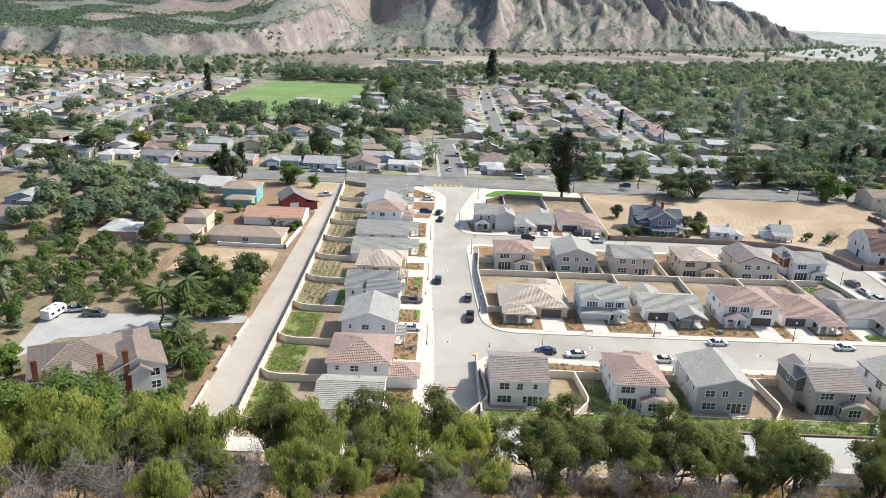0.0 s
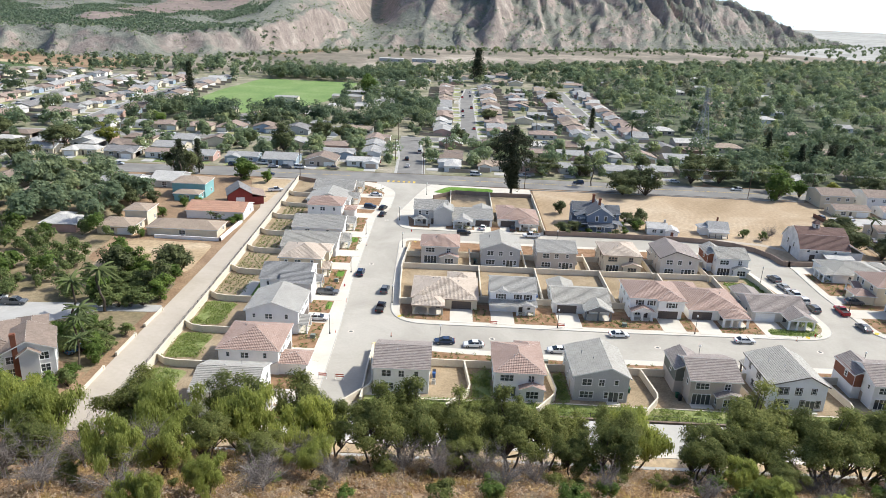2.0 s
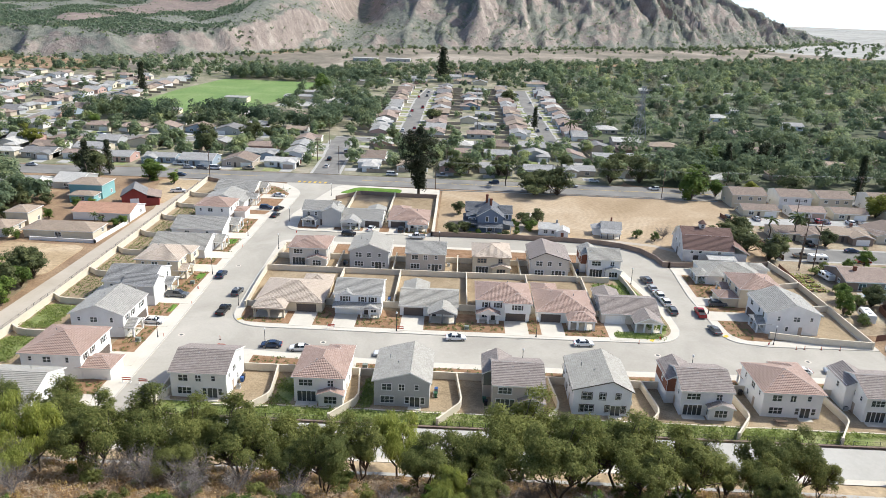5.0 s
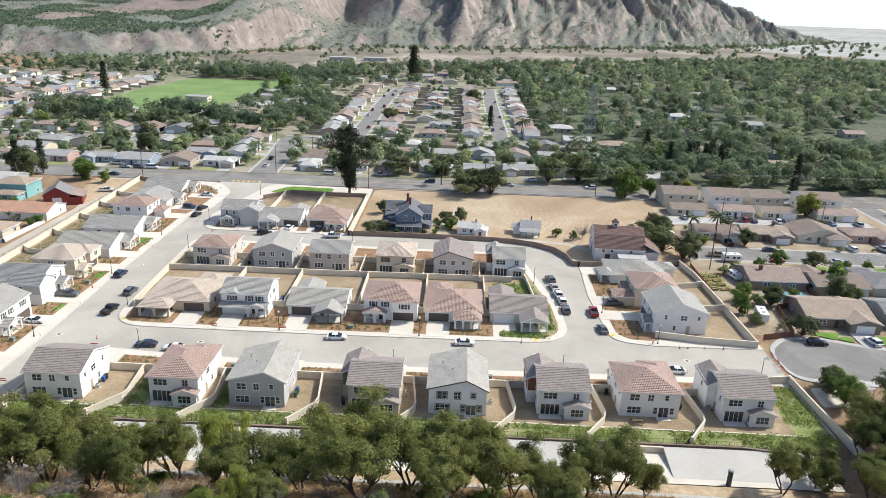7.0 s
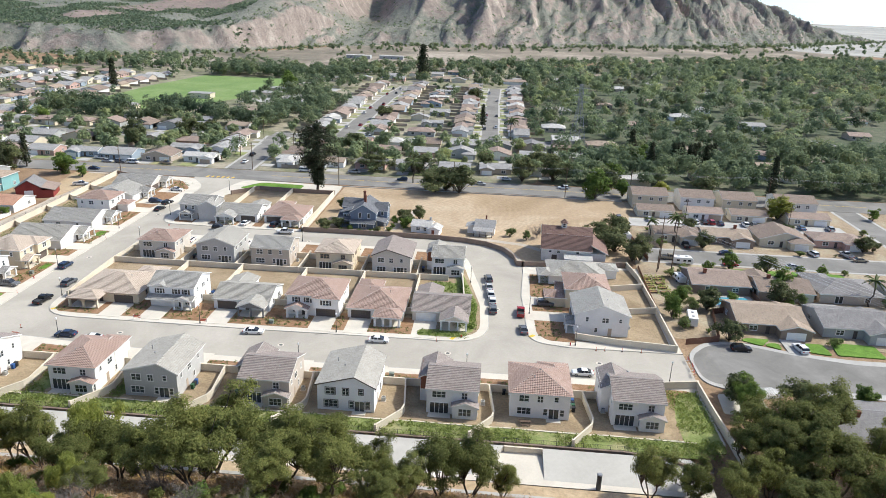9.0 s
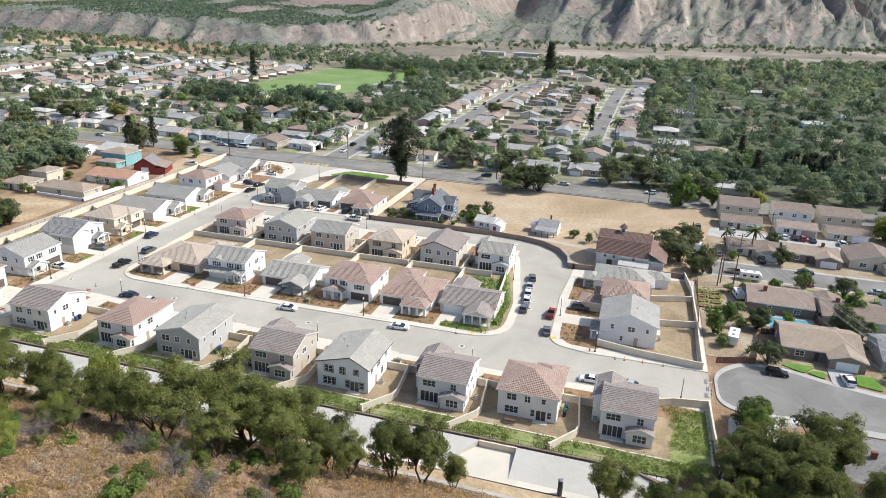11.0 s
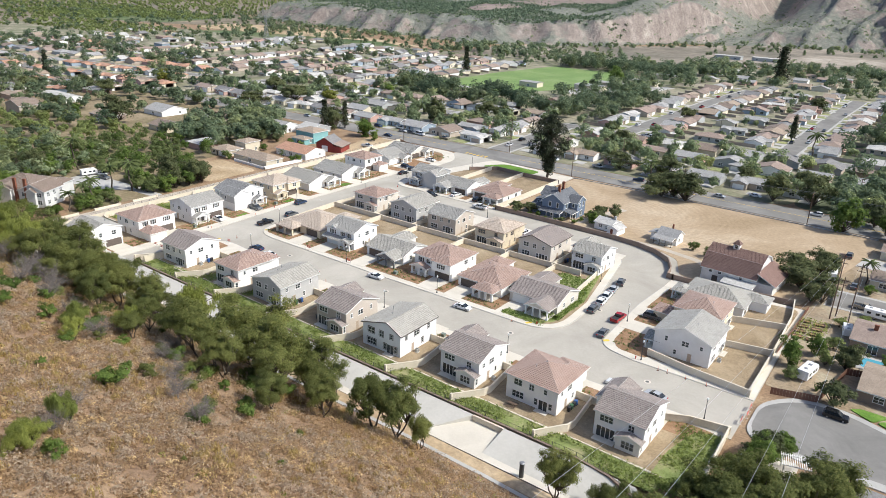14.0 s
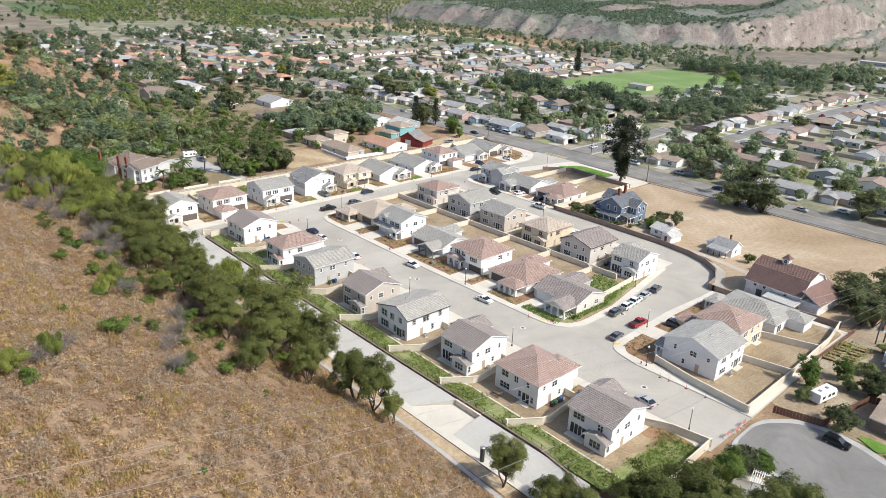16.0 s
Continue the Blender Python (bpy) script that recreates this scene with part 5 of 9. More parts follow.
for x, y, h, w in (((91, 88, 13, 1.15), (95, 95, 12.5, 1.0), (99, 84, 11, 1.1), (103, 91, 11, 0.9), (107, 76, 8, 0.95), (114.4, 92.4, 12, 0.92), (119.4, 93.4, 12, 0.9), (124, 94, 8, 0.75), (92, 78, 9, 1.1), (171, 119, 9, 1.1), (166.8, 110.5, 9, 1.0), (106, 87, 7, 0.9),) + ((148, 99, 9.5, 0.95), (156, 102, 9, 0.9), (162, 98, 10, 1.0), (176, 113, 13, 1.15), (184, 119, 12, 1.1), (172, 104, 10, 1.0), (190, 108, 12, 1.1), (168, 90, 10, 1.1), (184, 96, 11, 1.2), (171, 109, 12, 1.1), (179, 103, 13, 1.1), (168, 101, 9, 0.9))):
    tree("oak", x, y, h, w, variants=6)
for x, y, h, w in ((-62, 92, 13, 1.0), (-52, 86, 13, 1.1), (-44, 92, 13, 1.0), (-37, 84, 13, 1.0), (-30, 79, 13, 1.0), (-16, 87, 14, 1.0), (-4, 88, 13.5, 1.0), (6, 84, 11.5, 1.0), (-14, 66, 10, 0.9), (-40, 68, 11, 1.0), (-28, 62, 9, 0.9), (-4, 52, 7, 0.8),
                   (-56, 74, 11, 1.0), (57.5, 96, 13.5, 0.9), (66, 76, 6.5, 1.0)):
    tree("pepper", x, y, h, w)
for x, y, h, w in ((-10, 72, 7.5, 1.1), (8, 74, 6.5, 1.1), (-46, 78, 10, 1.0), (-2, 64, 6, 1.1), (65, 66.5, 5.5, 1.3), (71, 63, 4.5, 1.3), (106, 45, 5.5, 0.9), (111, 38.5, 4.2, 1.5), (104, 36, 3.6, 1.3)):
    tree("pepper", x, y, h, w)
for x, y, h in ((-22, 74, 7), (-16, 78, 7.5), (6, 79, 6), (20, 79, 6), (2, 70, 5.5), (31, 78, 6), (-32, 70, 6), (12, 70, 5), (38, 75, 5), (46, 71, 5), (25, 76, 5.5), (58, 69, 5), (72, 67, 5), (101, 63.5, 4.5), (93, 68, 4.5), (77, 79, 5), (110, 61, 4.5), (103, 47, 4.5), (108, 43, 3.5), (84, 72, 4)):
    tree("bare", x, y, h, variants=4)
for x, y, h, w in ((-26, 70, 8, 1.0), (-8, 80, 9, 1.0), (1, 76, 7, 1.1), (28, 79, 7, 1.0), (44, 80, 8, 1.0), (62, 82, 9, 1.0), (70, 74, 6, 1.1), (110, 85, 8, 1.0), (-38, 76, 9, 1.0), (-50, 80, 9, 1.0)):
    tree("oak", x, y, h, w, variants=6)
for x, y, h in ((-34, 64, 7.5), (-28, 67, 7), (-40, 61, 7), (-20, 62, 6), (-12, 63, 5.5), (4, 66, 5), (33, 71, 4.5)):
    tree("bare", x, y, h, 1.25, variants=4)
tree("lush", -55, 95, 15.5, 1.2, label="tall dense round green tree before the old house")
tree("lush", -68, 93, 14, 1.25)
tree("lush", -80, 92, 13, 1.2)
tree("lush", -49, 103, 5.5, 1.1)
tree("lush", 172.6, 128, 8, 0.85, label="full green tree behind the garden wall")
tree("shrub", 94.4, 57, 3.6, 1.25, label="large bright green bush on the dry slope")
tree("shrub", 109.8, 61.4, 2.6, 1.25)
tree("shrub", 108.8, 69.8, 2.8, 1.1)
for x, y, h in ((118, 72, 1.6), (84, 52, 1.5), (105, 73, 2.2), (126, 62, 1.0), (140, 52, 1.0), (73, 61, 2.6), (133, 68, 0.9), (60, 64, 3), (52, 60, 3), (88, 63, 1.6), (46, 70, 3), (114, 40, 2.6), (120, 52, 1.0), (98, 74, 2.2), (90, 73, 2), (79, 74, 2.6)):
    tree("shrub" if pick.random() < 0.6 else "darkshrub", x, y, h)
for k in range(96):
    x, y = pick.choice((pick.uniform(-60, 14), pick.uniform(10, 66), pick.uniform(62, 108))), pick.uniform(64, 90)
    tree("darkshrub" if pick.random() < 0.65 else "shrub", x, y, pick.uniform(1.6, 3.2), pick.uniform(0.9, 1.4))


# dry brush and grass over the hill
def brush(name, label, n, material, seed, size, per, spread, tall, keep, long=3.4, region=(-30, 174, 14, 95), upright=False, patch=0.07):
    """Low clumps: upright blades for grass, turned every way for brush."""
    rng = np.random.default_rng(seed)
    P, D = [], []
    for _ in range(n):
        x, y = rng.uniform(region[0], region[1]), rng.uniform(region[2], region[3])
        if y > foot(x) - 0.5 or noise.noise((x * patch, y * patch, seed)) + rng.normal(0, 0.2) < keep:
            continue
        k = rng.uniform(0.55, 1.45)
        d = rng.normal(0, 1, (per, 3))
        d /= np.linalg.norm(d, axis=1)[:, None]
        d[:, 2] = np.abs(d[:, 2])
        P.append(np.array([[x, y, land(x, y)]]) + d * np.array([spread, spread, tall]) * k * rng.uniform(0.5, 1.0, (per, 1)))
        D.append(d + [0, 0, 0.5])
    v = leaf_arrays(np.concatenate(P), np.concatenate(D), size, rng, long, upright, 0.8 if not upright else 0.55, -1 if upright else 1)
    tagged(new(name, leaf_mesh(name, v, material)), label, "brush", "", "stuff")


RUST = leaves("rusty_dry_weeds", (0.46, 0.31, 0.19), (0.66, 0.48, 0.31), 0.6)
OCHRE = leaves("ochre_bunch_grass", (0.50, 0.36, 0.145), (0.74, 0.57, 0.285), 0.55)
brush("dry_weeds", "rust-brown dry weeds covering the hillside", 11000, RUST, 13, 0.22, 28, 1.05, 0.62, -9, 1.8)
brush("dry_brush", "rounded grey-brown dry bushes over the hillside", 5600, SCRUB, 12, 0.17, 52, 1.05, 1.05, 0.0, 2.2, patch=0.05)
brush("dry_brush", "rounded tan dry bushes over the hillside", 3800, STRAW, 18, 0.17, 48, 0.95, 0.9, 0.05, 2.2, patch=0.06)
brush("dry_grass", "ochre tufts of dry bunch grass over the hillside", 2600, OCHRE, 11, 0.17, 64, 0.85, 0.95, 0.05, 3.0, upright=True)
for area_ in ((-90, 235, -70, 14), (174, 235, 14, 92), (-120, -30, 14, 95)):
    big = (area_[1] - area_[0]) * (area_[3] - area_[2])
    brush("dry_weeds", "rust-brown dry weeds on the back of the hill", int(big * 0.16), RUST, 16, 0.4, 8, 1.3, 0.6, -9, 1.8, area_)
    brush("dry_grass", "ochre bunch grass on the back of the hill", int(big * 0.05), OCHRE, 17, 0.3, 10, 0.8, 0.75, -9, 3.0, area_, True)
brush("dry_weeds", "dry weeds on the western shoulder of the hill", 2600, RUST, 20, 0.45, 16, 1.6, 0.8, -9, 1.8, (-340, -120, 20, 170))
brush("dry_brush", "large rounded dry bushes over the hillside", 1300, SCRUB, 19, 0.17, 110, 1.45, 1.35, 0.05, 2.2, patch=0.09)
brush("green_weeds", "sparse yellow-green weeds over the hillside", 700, PEPPER, 15, 0.16, 30, 0.7, 0.5, 0.12, 2.0)


# ---- the old neighbourhood ----
SH = {"brown": roof_tiles("brown_shingles", (0.215, 0.165, 0.13), (0.27, 0.21, 0.17), False), "tan": roof_tiles("tan_shingles", (0.31, 0.24, 0.18), (0.37, 0.295, 0.225), False),
      "grey": roof_tiles("grey_shingles", (0.31, 0.3, 0.285), (0.37, 0.36, 0.34), False), "dark": roof_tiles("dark_shingles", (0.19, 0.18, 0.175), (0.25, 0.24, 0.23), False),
      "pale": roof_tiles("pale_shingles", (0.45, 0.43, 0.395), (0.52, 0.5, 0.465), False), "orange": roof_tiles("orange_clay_tiles", (0.45, 0.245, 0.16), (0.51, 0.31, 0.215), True),
      "rose": roof_tiles("rose_brown_shingles", (0.28, 0.21, 0.17), (0.335, 0.26, 0.215), False)}
WL = {"white": stucco((0.74, 0.73, 0.70)), "cream": stucco((0.62, 0.55, 0.42)), "tan": stucco((0.46, 0.39, 0.32)), "grey": stucco((0.38, 0.39, 0.38)), "brown": stucco((0.26, 0.20, 0.16)), "rose": stucco((0.50, 0.33, 0.28)), "teal": stucco((0.22, 0.42, 0.42)), "blue": stucco((0.30, 0.36, 0.42))}
TAKEN = []


def taken(x, y, pad=0.0):
    return any(a - pad < x < b + pad and c - pad < y < d + pad for a, b, c, d in TAKEN)


for o in ((-45, 128, 98, 226), (126, 168, 98, 208), (-8, 60, 222, 288), (58, 176, 206, 286), (-800, 800, 282, 309)):
    TAKEN.append(o)


FAR = {}


def keep_far(material, geo, m):
    """Adds a piece of a far house to the joined town."""
    into = FAR.setdefault(material.name, (material, Geo()))[1]
    n = len(into.v)
    into.v.extend(tuple(m @ Vector(p)) for p in geo.v)
    into.f.extend(tuple(i + n for i in q) for q in geo.f)
    into.uv.extend(geo.uv)


class FarHouse(House):
    """Walls, roof and windows of a house too far off to pick apart."""

    def __init__(self, x, y, rz, wall, roof, z):
        self.wall, self.roof, self.course, self.plain, self.joined, self.m = wall, roof, None, True, True, pose(x, y, z, 0, 0, rz)
        self.shell, self.tiles = Geo(), Geo()

    def finish(self, w, f):
        keep_far(self.wall, self.shell, self.m)
        keep_far(self.roof, self.tiles, self.m)
        pane, frame_ = Geo(), Geo()
        for u, wide in ((-w * 0.3, 1.8), (w * 0.02, 1.0), (w * 0.3, 2.2)):
            frame_.box(u - wide / 2 - 0.1, u + wide / 2 + 0.1, f - 0.06, f + 0.1, 0.7, 2.2)
            pane.box(u - wide / 2, u + wide / 2, f - 0.09, f + 0.1, 0.8, 2.1)
        keep_far(TRIM_WHITE, frame_, self.m)
        keep_far(GLASS, pane, self.m)


def link_far():
    geos = [(m, g) for m, g in FAR.values()]
    v, f, mi, uv = [], [], [], []
    for k, (m, g) in enumerate(geos):
        n = len(v)
        v.extend(g.v)
        f.extend(tuple(i + n for i in q) for q in g.f)
        mi.extend([k] * len(g.f))
        uv.extend(c for face in g.uv for p in face for c in p)
    me = bpy.data.meshes.new("far_houses")
    me.from_pydata(v, [], f)
    me.uv_layers.new(name="UVMap").data.foreach_set("uv", uv)
    for m, g in geos:
        me.materials.append(m)
    me.polygons.foreach_set("material_index", mi)
    tagged(new("far_houses", me), "many small one-storey houses with shingle roofs across the far streets", "houses", "", "stuff")


def old_house(x0, x1, y0, y1, face, roof, wall, style="x", label="", detail=2, eave=2.8, pitch=0.3, garage=1, chimney=False, ell=0, z=0.0):
    """An older one-storey house. detail 2: doors and windows all round; 1: a few windows; 0: walls and roof with a window."""
    w, d = (x1 - x0, y1 - y0) if face in (0, 180) else (y1 - y0, x1 - x0)
    if detail == 0:
        h = FarHouse((x0 + x1) / 2, (y0 + y1) / 2, face, WL[wall], SH[roof], z)
        f = -d / 2
        h.vol(-w / 2, w / 2, f + (3.0 if ell else 0), d / 2, eave, style, pitch)
        if ell:
            a, b = sorted((ell * w * 0.06, ell * w * 0.5))
            h.vol(a, b, f, d / 2 - 2, eave - 0.05, "y" if style == "x" else "hip", pitch)
        h.finish(w, f + (3.0 if ell else 0))
        TAKEN.append((x0 - 1, x1 + 1, y0 - 1, y1 + 1))
        return h
    text = label or f"one-storey {wall} house with a {roof} shingle roof"
    h = House(text, (x0 + x1) / 2, (y0 + y1) / 2, face, WL[wall], SH[roof], TRIM_WHITE, TRIM_WHITE, "house", "old houses", z, None, plain=detail < 2)
    f = -d / 2
    if ell:
        h.vol(-w / 2, w / 2, f + 3.0, d / 2, eave, style, pitch)
        a, b = sorted((ell * w * 0.06, ell * w * 0.5))
        h.vol(a, b, f, d / 2 - 2, eave - 0.05, "y" if style == "x" else "hip", pitch)
    else:
        h.vol(-w / 2, w / 2, f, d / 2, eave, style, pitch)
    gy = f
    if garage and detail:
        u = (ell or garage) * w * 0.28
        h.garage("f", gy, u, 4.6, 2.1, TRIM_WHITE if wall != "white" else TRIM_TAN)
    fy = f + 3.0 if ell else f
    s = -(ell or garage)
    if detail == 2:
        h.door("f", fy, s * w * 0.06)
        h.win("f", fy, s * w * 0.27, 0.8, 1.8, 1.2, 2)
        h.win("b", d / 2, -w * 0.25, 0.8, 1.4, 1.1, 2)
        h.win("b", d / 2, w * 0.2, 0.05, 2.0, 2.0, 2, 0.08)
        h.win("l", -w / 2, d * 0.2, 0.9, 1.1, 1.1, 2)
        h.win("r", w / 2, d * 0.2, 0.9, 1.1, 1.1, 2)
    elif detail == 1:
        h.win("f", fy, s * w * 0.25, 0.8, 1.8, 1.2, 2)
    else:
        h.win("f", fy, -w * 0.2, 0.8, 2.2, 1.3, 2)
    if chimney:
        g = Geo()
        g.box(w * 0.2, w * 0.2 + 0.9, d * 0.1, d * 0.1 + 0.6, 2.0, 5.6)
        g.box(w * 0.2 - 0.06, w * 0.2 + 0.96, d * 0.1 - 0.06, d * 0.1 + 0.66, 5.3, 5.5)
        part("chimney", g, BROWNRED, h.e, "red brick chimney")
    TAKEN.append((x0 - 1, x1 + 1, y0 - 1, y1 + 1))
    return h


def road(name, pts, width, material=ASPHALT, z=0.02, label="worn grey asphalt side street", walks=True):
    slab(name, ribbon(pts, width), -0.4, z, material, label, "road")
    if walks:
        slab("pavement", ribbon(pts, width + 2.6), -0.45, z - 0.012, CONCRETE_OLD, "old concrete pavement along a side street", "pavement")
    xs, ys = [p[0] for p in pts], [p[1] for p in pts]
    for a, b in zip(pts, pts[1:]):
        n = max(1, int(math.dist(a, b) / 12))
        for k in range(n + 1):
            px, py = a[0] + (b[0] - a[0]) * k / n, a[1] + (b[1] - a[1]) * k / n
            TAKEN.append((px - width / 2 - 2, px + width / 2 + 2, py - width / 2 - 2, py + width / 2 + 2))


road("road_court", [(168.0, 220.6), (230, 221.0), (420, 222.5)], 11.5)
slab("road_culdesac", rounded([(167.6, 151, 4), (167.8, 138.6, 5), (178, 138.4, 2), (420, 143, 0), (420, 154, 0), (205, 152, 3), (192, 154.8, 3), (182, 158.4, 4), (174, 158.0, 5)], 2), -0.4, 0.11, ASPHALT, "worn grey asphalt turning circle", "road")
slab("pavement_culdesac", rounded([(167.0, 152, 4), (167.2, 137.6, 5), (178, 136.2, 2), (420, 140.8, 0), (420, 156.2, 0), (205, 154.2, 3), (192, 156.4, 3), (182, 160.0, 4), (173, 159.4, 5)], 2), -0.45, 0.10, CONCRETE_OLD, "old concrete pavement round the turning circle", "pavement")
road("road_side", [(262, 226), (262, 287)], 9)
TAKEN.append((164, 430, 134, 160))
slab("ground_gardens", rounded([(165.4, 208), (166, 160), (430, 160), (430, 300), (172, 284)], 1), -0.3, -0.04, soil("garden_earth", (0.24, 0.18, 0.11), (0.34, 0.265, 0.18), (0.40, 0.36, 0.26), 0.12, 1.5, 0.05), "dry garden earth of the old lots", "ground")
for a in (((176, 191, 232.5, 245, 0, "brown", "cream", "x", 1), (192.5, 208.5, 233, 246, 0, "tan", "brown", "x", 1), (211.5, 228, 233.5, 249, 0, "brown", "cream", "y", 1), (230.5, 247, 236, 248, 0, "rose", "rose", "hip", 1), (268, 284, 237, 249, 0, "grey", "tan", "x", 1), (286, 302, 237, 250, 0, "brown", "white", "hip", -1), (304, 320, 238, 250, 0, "tan", "cream", "x", 1),
          (177.5, 193.5, 190.5, 203.5, 180, "rose", "brown", "x", 0), (195, 210, 188, 203, 180, "brown", "tan", "x", 1), (212, 229, 189, 205, 180, "dark", "tan", "hip", 1), (231, 247, 190, 205, 180, "rose", "cream", "x", -1),) + ((249, 265, 190, 206, 180, "grey", "white", "x", 1), (267, 283, 190, 206, 180, "brown", "cream", "hip", 1), (286, 303, 190, 206, 180, "tan", "white", "x", 1),
          (182.5, 199.5, 163.0, 180, 0, "tan", "brown", "x", 1), (203.5, 221, 163.5, 180, 0, "dark", "grey", "x", 1), (224, 241, 164, 179, 0, "tan", "cream", "hip", 1), (244, 261, 164, 179, 0, "brown", "white", "x", 1), (264, 281, 165, 180, 0, "grey", "tan", "x", -1), (284, 301, 165, 180, 0, "rose", "cream", "hip", 1),
          (186, 203, 117, 131, 180, "dark", "cream", "x", 0), (207, 224, 117, 132, 180, "grey", "white", "x", 1), (228, 245, 118, 133, 180, "brown", "tan", "hip", 1))):
    old_house(a[0], a[1], a[2], a[3], a[4], a[5], a[6], a[7], ell=a[8], chimney=(int(a[0]) % 3 == 0))
for k, (x0, x1) in enumerate(((175.6, 189.2), (194.4, 207.2), (210.4, 223.4), (231.2, 246.6))):
    old_house(x0, x1, 264.4, 273.0, 0, "brown" if k % 2 == 0 else "rose", "cream" if k != 1 else "white", "x", label="row of garages with a low shingle roof", garage=1)
    h = old_house(x0, x1, 277, 289, 0, "brown", "white" if k % 2 else "cream", "x", label="two-storey apartment house with a low brown roof", eave=5.4, garage=0)
    for u in (-4, 0.5, 4):
        h.win("f", -6, u, 3.3, 1.2, 1.1, 2)
slab("parking", [(168, 252), (250, 254), (250, 264), (168, 262)], -0.4, 0.01, CONCRETE_OLD, "concrete parking yard before the garages", "parking")
TAKEN.append((168, 250, 252, 292))

# houses across the dirt track
def old_villa():
    h = House("large two-storey grey house with a ribbed brown roof and brick chimneys", -61.4, 115.2, 28, stucco((0.62, 0.61, 0.58)), SH["brown"], TRIM_WHITE, TRIM_WHITE, "house", "old houses", 3.4)
    h.vol(-10.5, 5, -6, 8, 5.4, "hip", 0.42)
    h.vol(2, 11, -8, 1.5, 5.4, "y", 0.45)
    h.vol(-6.5, -1, -8.2, -2, 5.4, "y", 0.45)
    h.vol(4.5, 9.5, 1, 9, 5.2, "hip", 0.42)
    h.vol(-10.2, -6.8, -7.4, 0, 4.6, "y", 0.6)
    h.vol(5.2, 8.4, -8.9, -5, 5.2, "y", 0.7)
    for x, y in ((0.2, -7.8), (4.2, -8.2), (-9.8, -6.4)):
        g = Geo()
        g.box(x, x + 0.9, y, y + 0.65, 0, 9.2)
        g.box(x - 0.08, x + 0.98, y - 0.08, y + 0.73, 8.8, 9.0)
        part("chimney", g, BROWNRED, h.e, "red brick chimney")
    for u in (3.8, 6.5, 9.2):
        h.win("f", -8, u, 3.3, 1.5, 1.4, 2)
        h.win("f", -8, u, 0.8, 1.5, 1.4, 2)
    for u in (-6, -3, 0.2):
        h.win("r", 11, u, 3.3, 1.1, 1.3, 2)
        h.win("r", 11, u, 0.8, 1.1, 1.3, 2)
    TAKEN.append((-74, -49, 104, 127))


old_villa()
old_house(-78.6, -66.4, 250, 260, 0, "tan", "teal", "hip", label="two-storey teal house with a tan hipped roof", eave=5.4, garage=0, chimney=True)
old_house(-76, -67, 244.6, 250.4, 0, "tan", "teal", "hip", label="low front part of the teal house", eave=2.8, garage=0)
old_house(-64.2, -44.8, 224.6, 236.8, 0, "orange", "white", "x", label="long white house with an orange clay tile roof", ell=0, garage=0)
old_house(-69.2, -47.4, 204.6, 213.6, 0, "tan", "cream", "hip", label="low cream house with a tan hipped roof", garage=0, pitch=0.36)
old_house(-84.6, -73.6, 203.8, 213.0, 0, "tan", "cream", "hip", label="small cream house with a tan hipped roof", garage=1)
old_house(-80.4, -73.2, 214.4, 222.6, 0, "tan", "cream", "hip", label="cream two-storey block with a tan roof", eave=5.0, garage=0)
old_house(-108, -94, 251, 268, 90, "grey", "white", "y", label="long white house with a grey roof", garage=0)
old_house(-92, -81, 262, 276, 0, "pale", "grey", "x", garage=0)
old_house(-150, -134, 214, 226, 0, "brown", "cream", "x", label="low cream house among orchard trees", garage=0)
old_house(-196, -180, 205, 219, 0, "tan", "brown", "x", garage=1, ell=1)
old_house(-190, -172, 236, 252, 0, "grey", "white", "x", garage=0)
rb = House("red wooden barn with white door trim and a grey roof", -51.6, 247.6, 20, paint("red_barn_boards", (0.23, 0.045, 0.035), 0.8, 0.15), SH["dark"], TRIM_DARK, TRIM_WHITE, "barn", "old houses", 0.0, None)
rb.vol(-5.5, 3, -5, 5, 4.0, "y", 0.62).vol(3, 7, -5, 5, 2.8, "r", 0.25, tiles=SH["rose"])
rb.garage("f", -5, -1.2, 3.0, 2.8, TRIM_WHITE)
TAKEN.append((-60, -43, 240, 256))
slab("driveway", rounded([(-86, 126), (-81, 138), (-66, 141), (-58, 148), (-44, 149), (-44, 153), (-66, 152), (-90, 150)], 1), -0.3, 0.03, CONCRETE_OLD, "wide pale concrete driveway of the old house", "driveway")
TAKEN.append((-90, -58, 128, 153))
TAKEN.append((-74, -45, 174, 202))

# ---- old farm buildings on the dry field ----
v = House("slate-blue two-storey wooden house with grey roofs and brick chimneys", 75.4, 235.4, 0, BLUESIDE, roof_tiles("slate_grey_shingles", (0.13, 0.135, 0.145), (0.18, 0.185, 0.195), False), TRIM_WHITE, TRIM_WHITE, "house", "farm buildings", 0.05)
v.vol(-3.0, 5.6, -6.0, 6.6, 6.0, "y", 0.62)
v.vol(-7.0, 1.0, 0.5, 7.4, 6.0, "x", 0.62)
v.vol(-7.6, -3.0, -5.4, 0.5, 3.0, "f", 0.25)
v.vol(-6.2, -3.0, -3.6, 0.6, 5.0, "l", 0.3)
v.vol(4.6, 8.8, -1.6, 4.6, 5.9, "x", 0.62)
v.vol(5.6, 8.6, -6.0, -1.6, 2.8, "r", 0.22, walls=False)
for y in (-5.9, -4.0, -1.8):
    v.post(8.5, y, 2.75, 0.18, TRIM_WHITE)
v.win("r", 8.8, 0.2, 3.8, 0.8, 1.7, 1).win("r", 8.8, 2.8, 3.8, 0.8, 1.7, 1).win("r", 8.8, 1.5, 0.8, 1.4, 1.7, 2)
v.win("f", -1.6, 7.2, 3.8, 0.8, 1.7, 1)
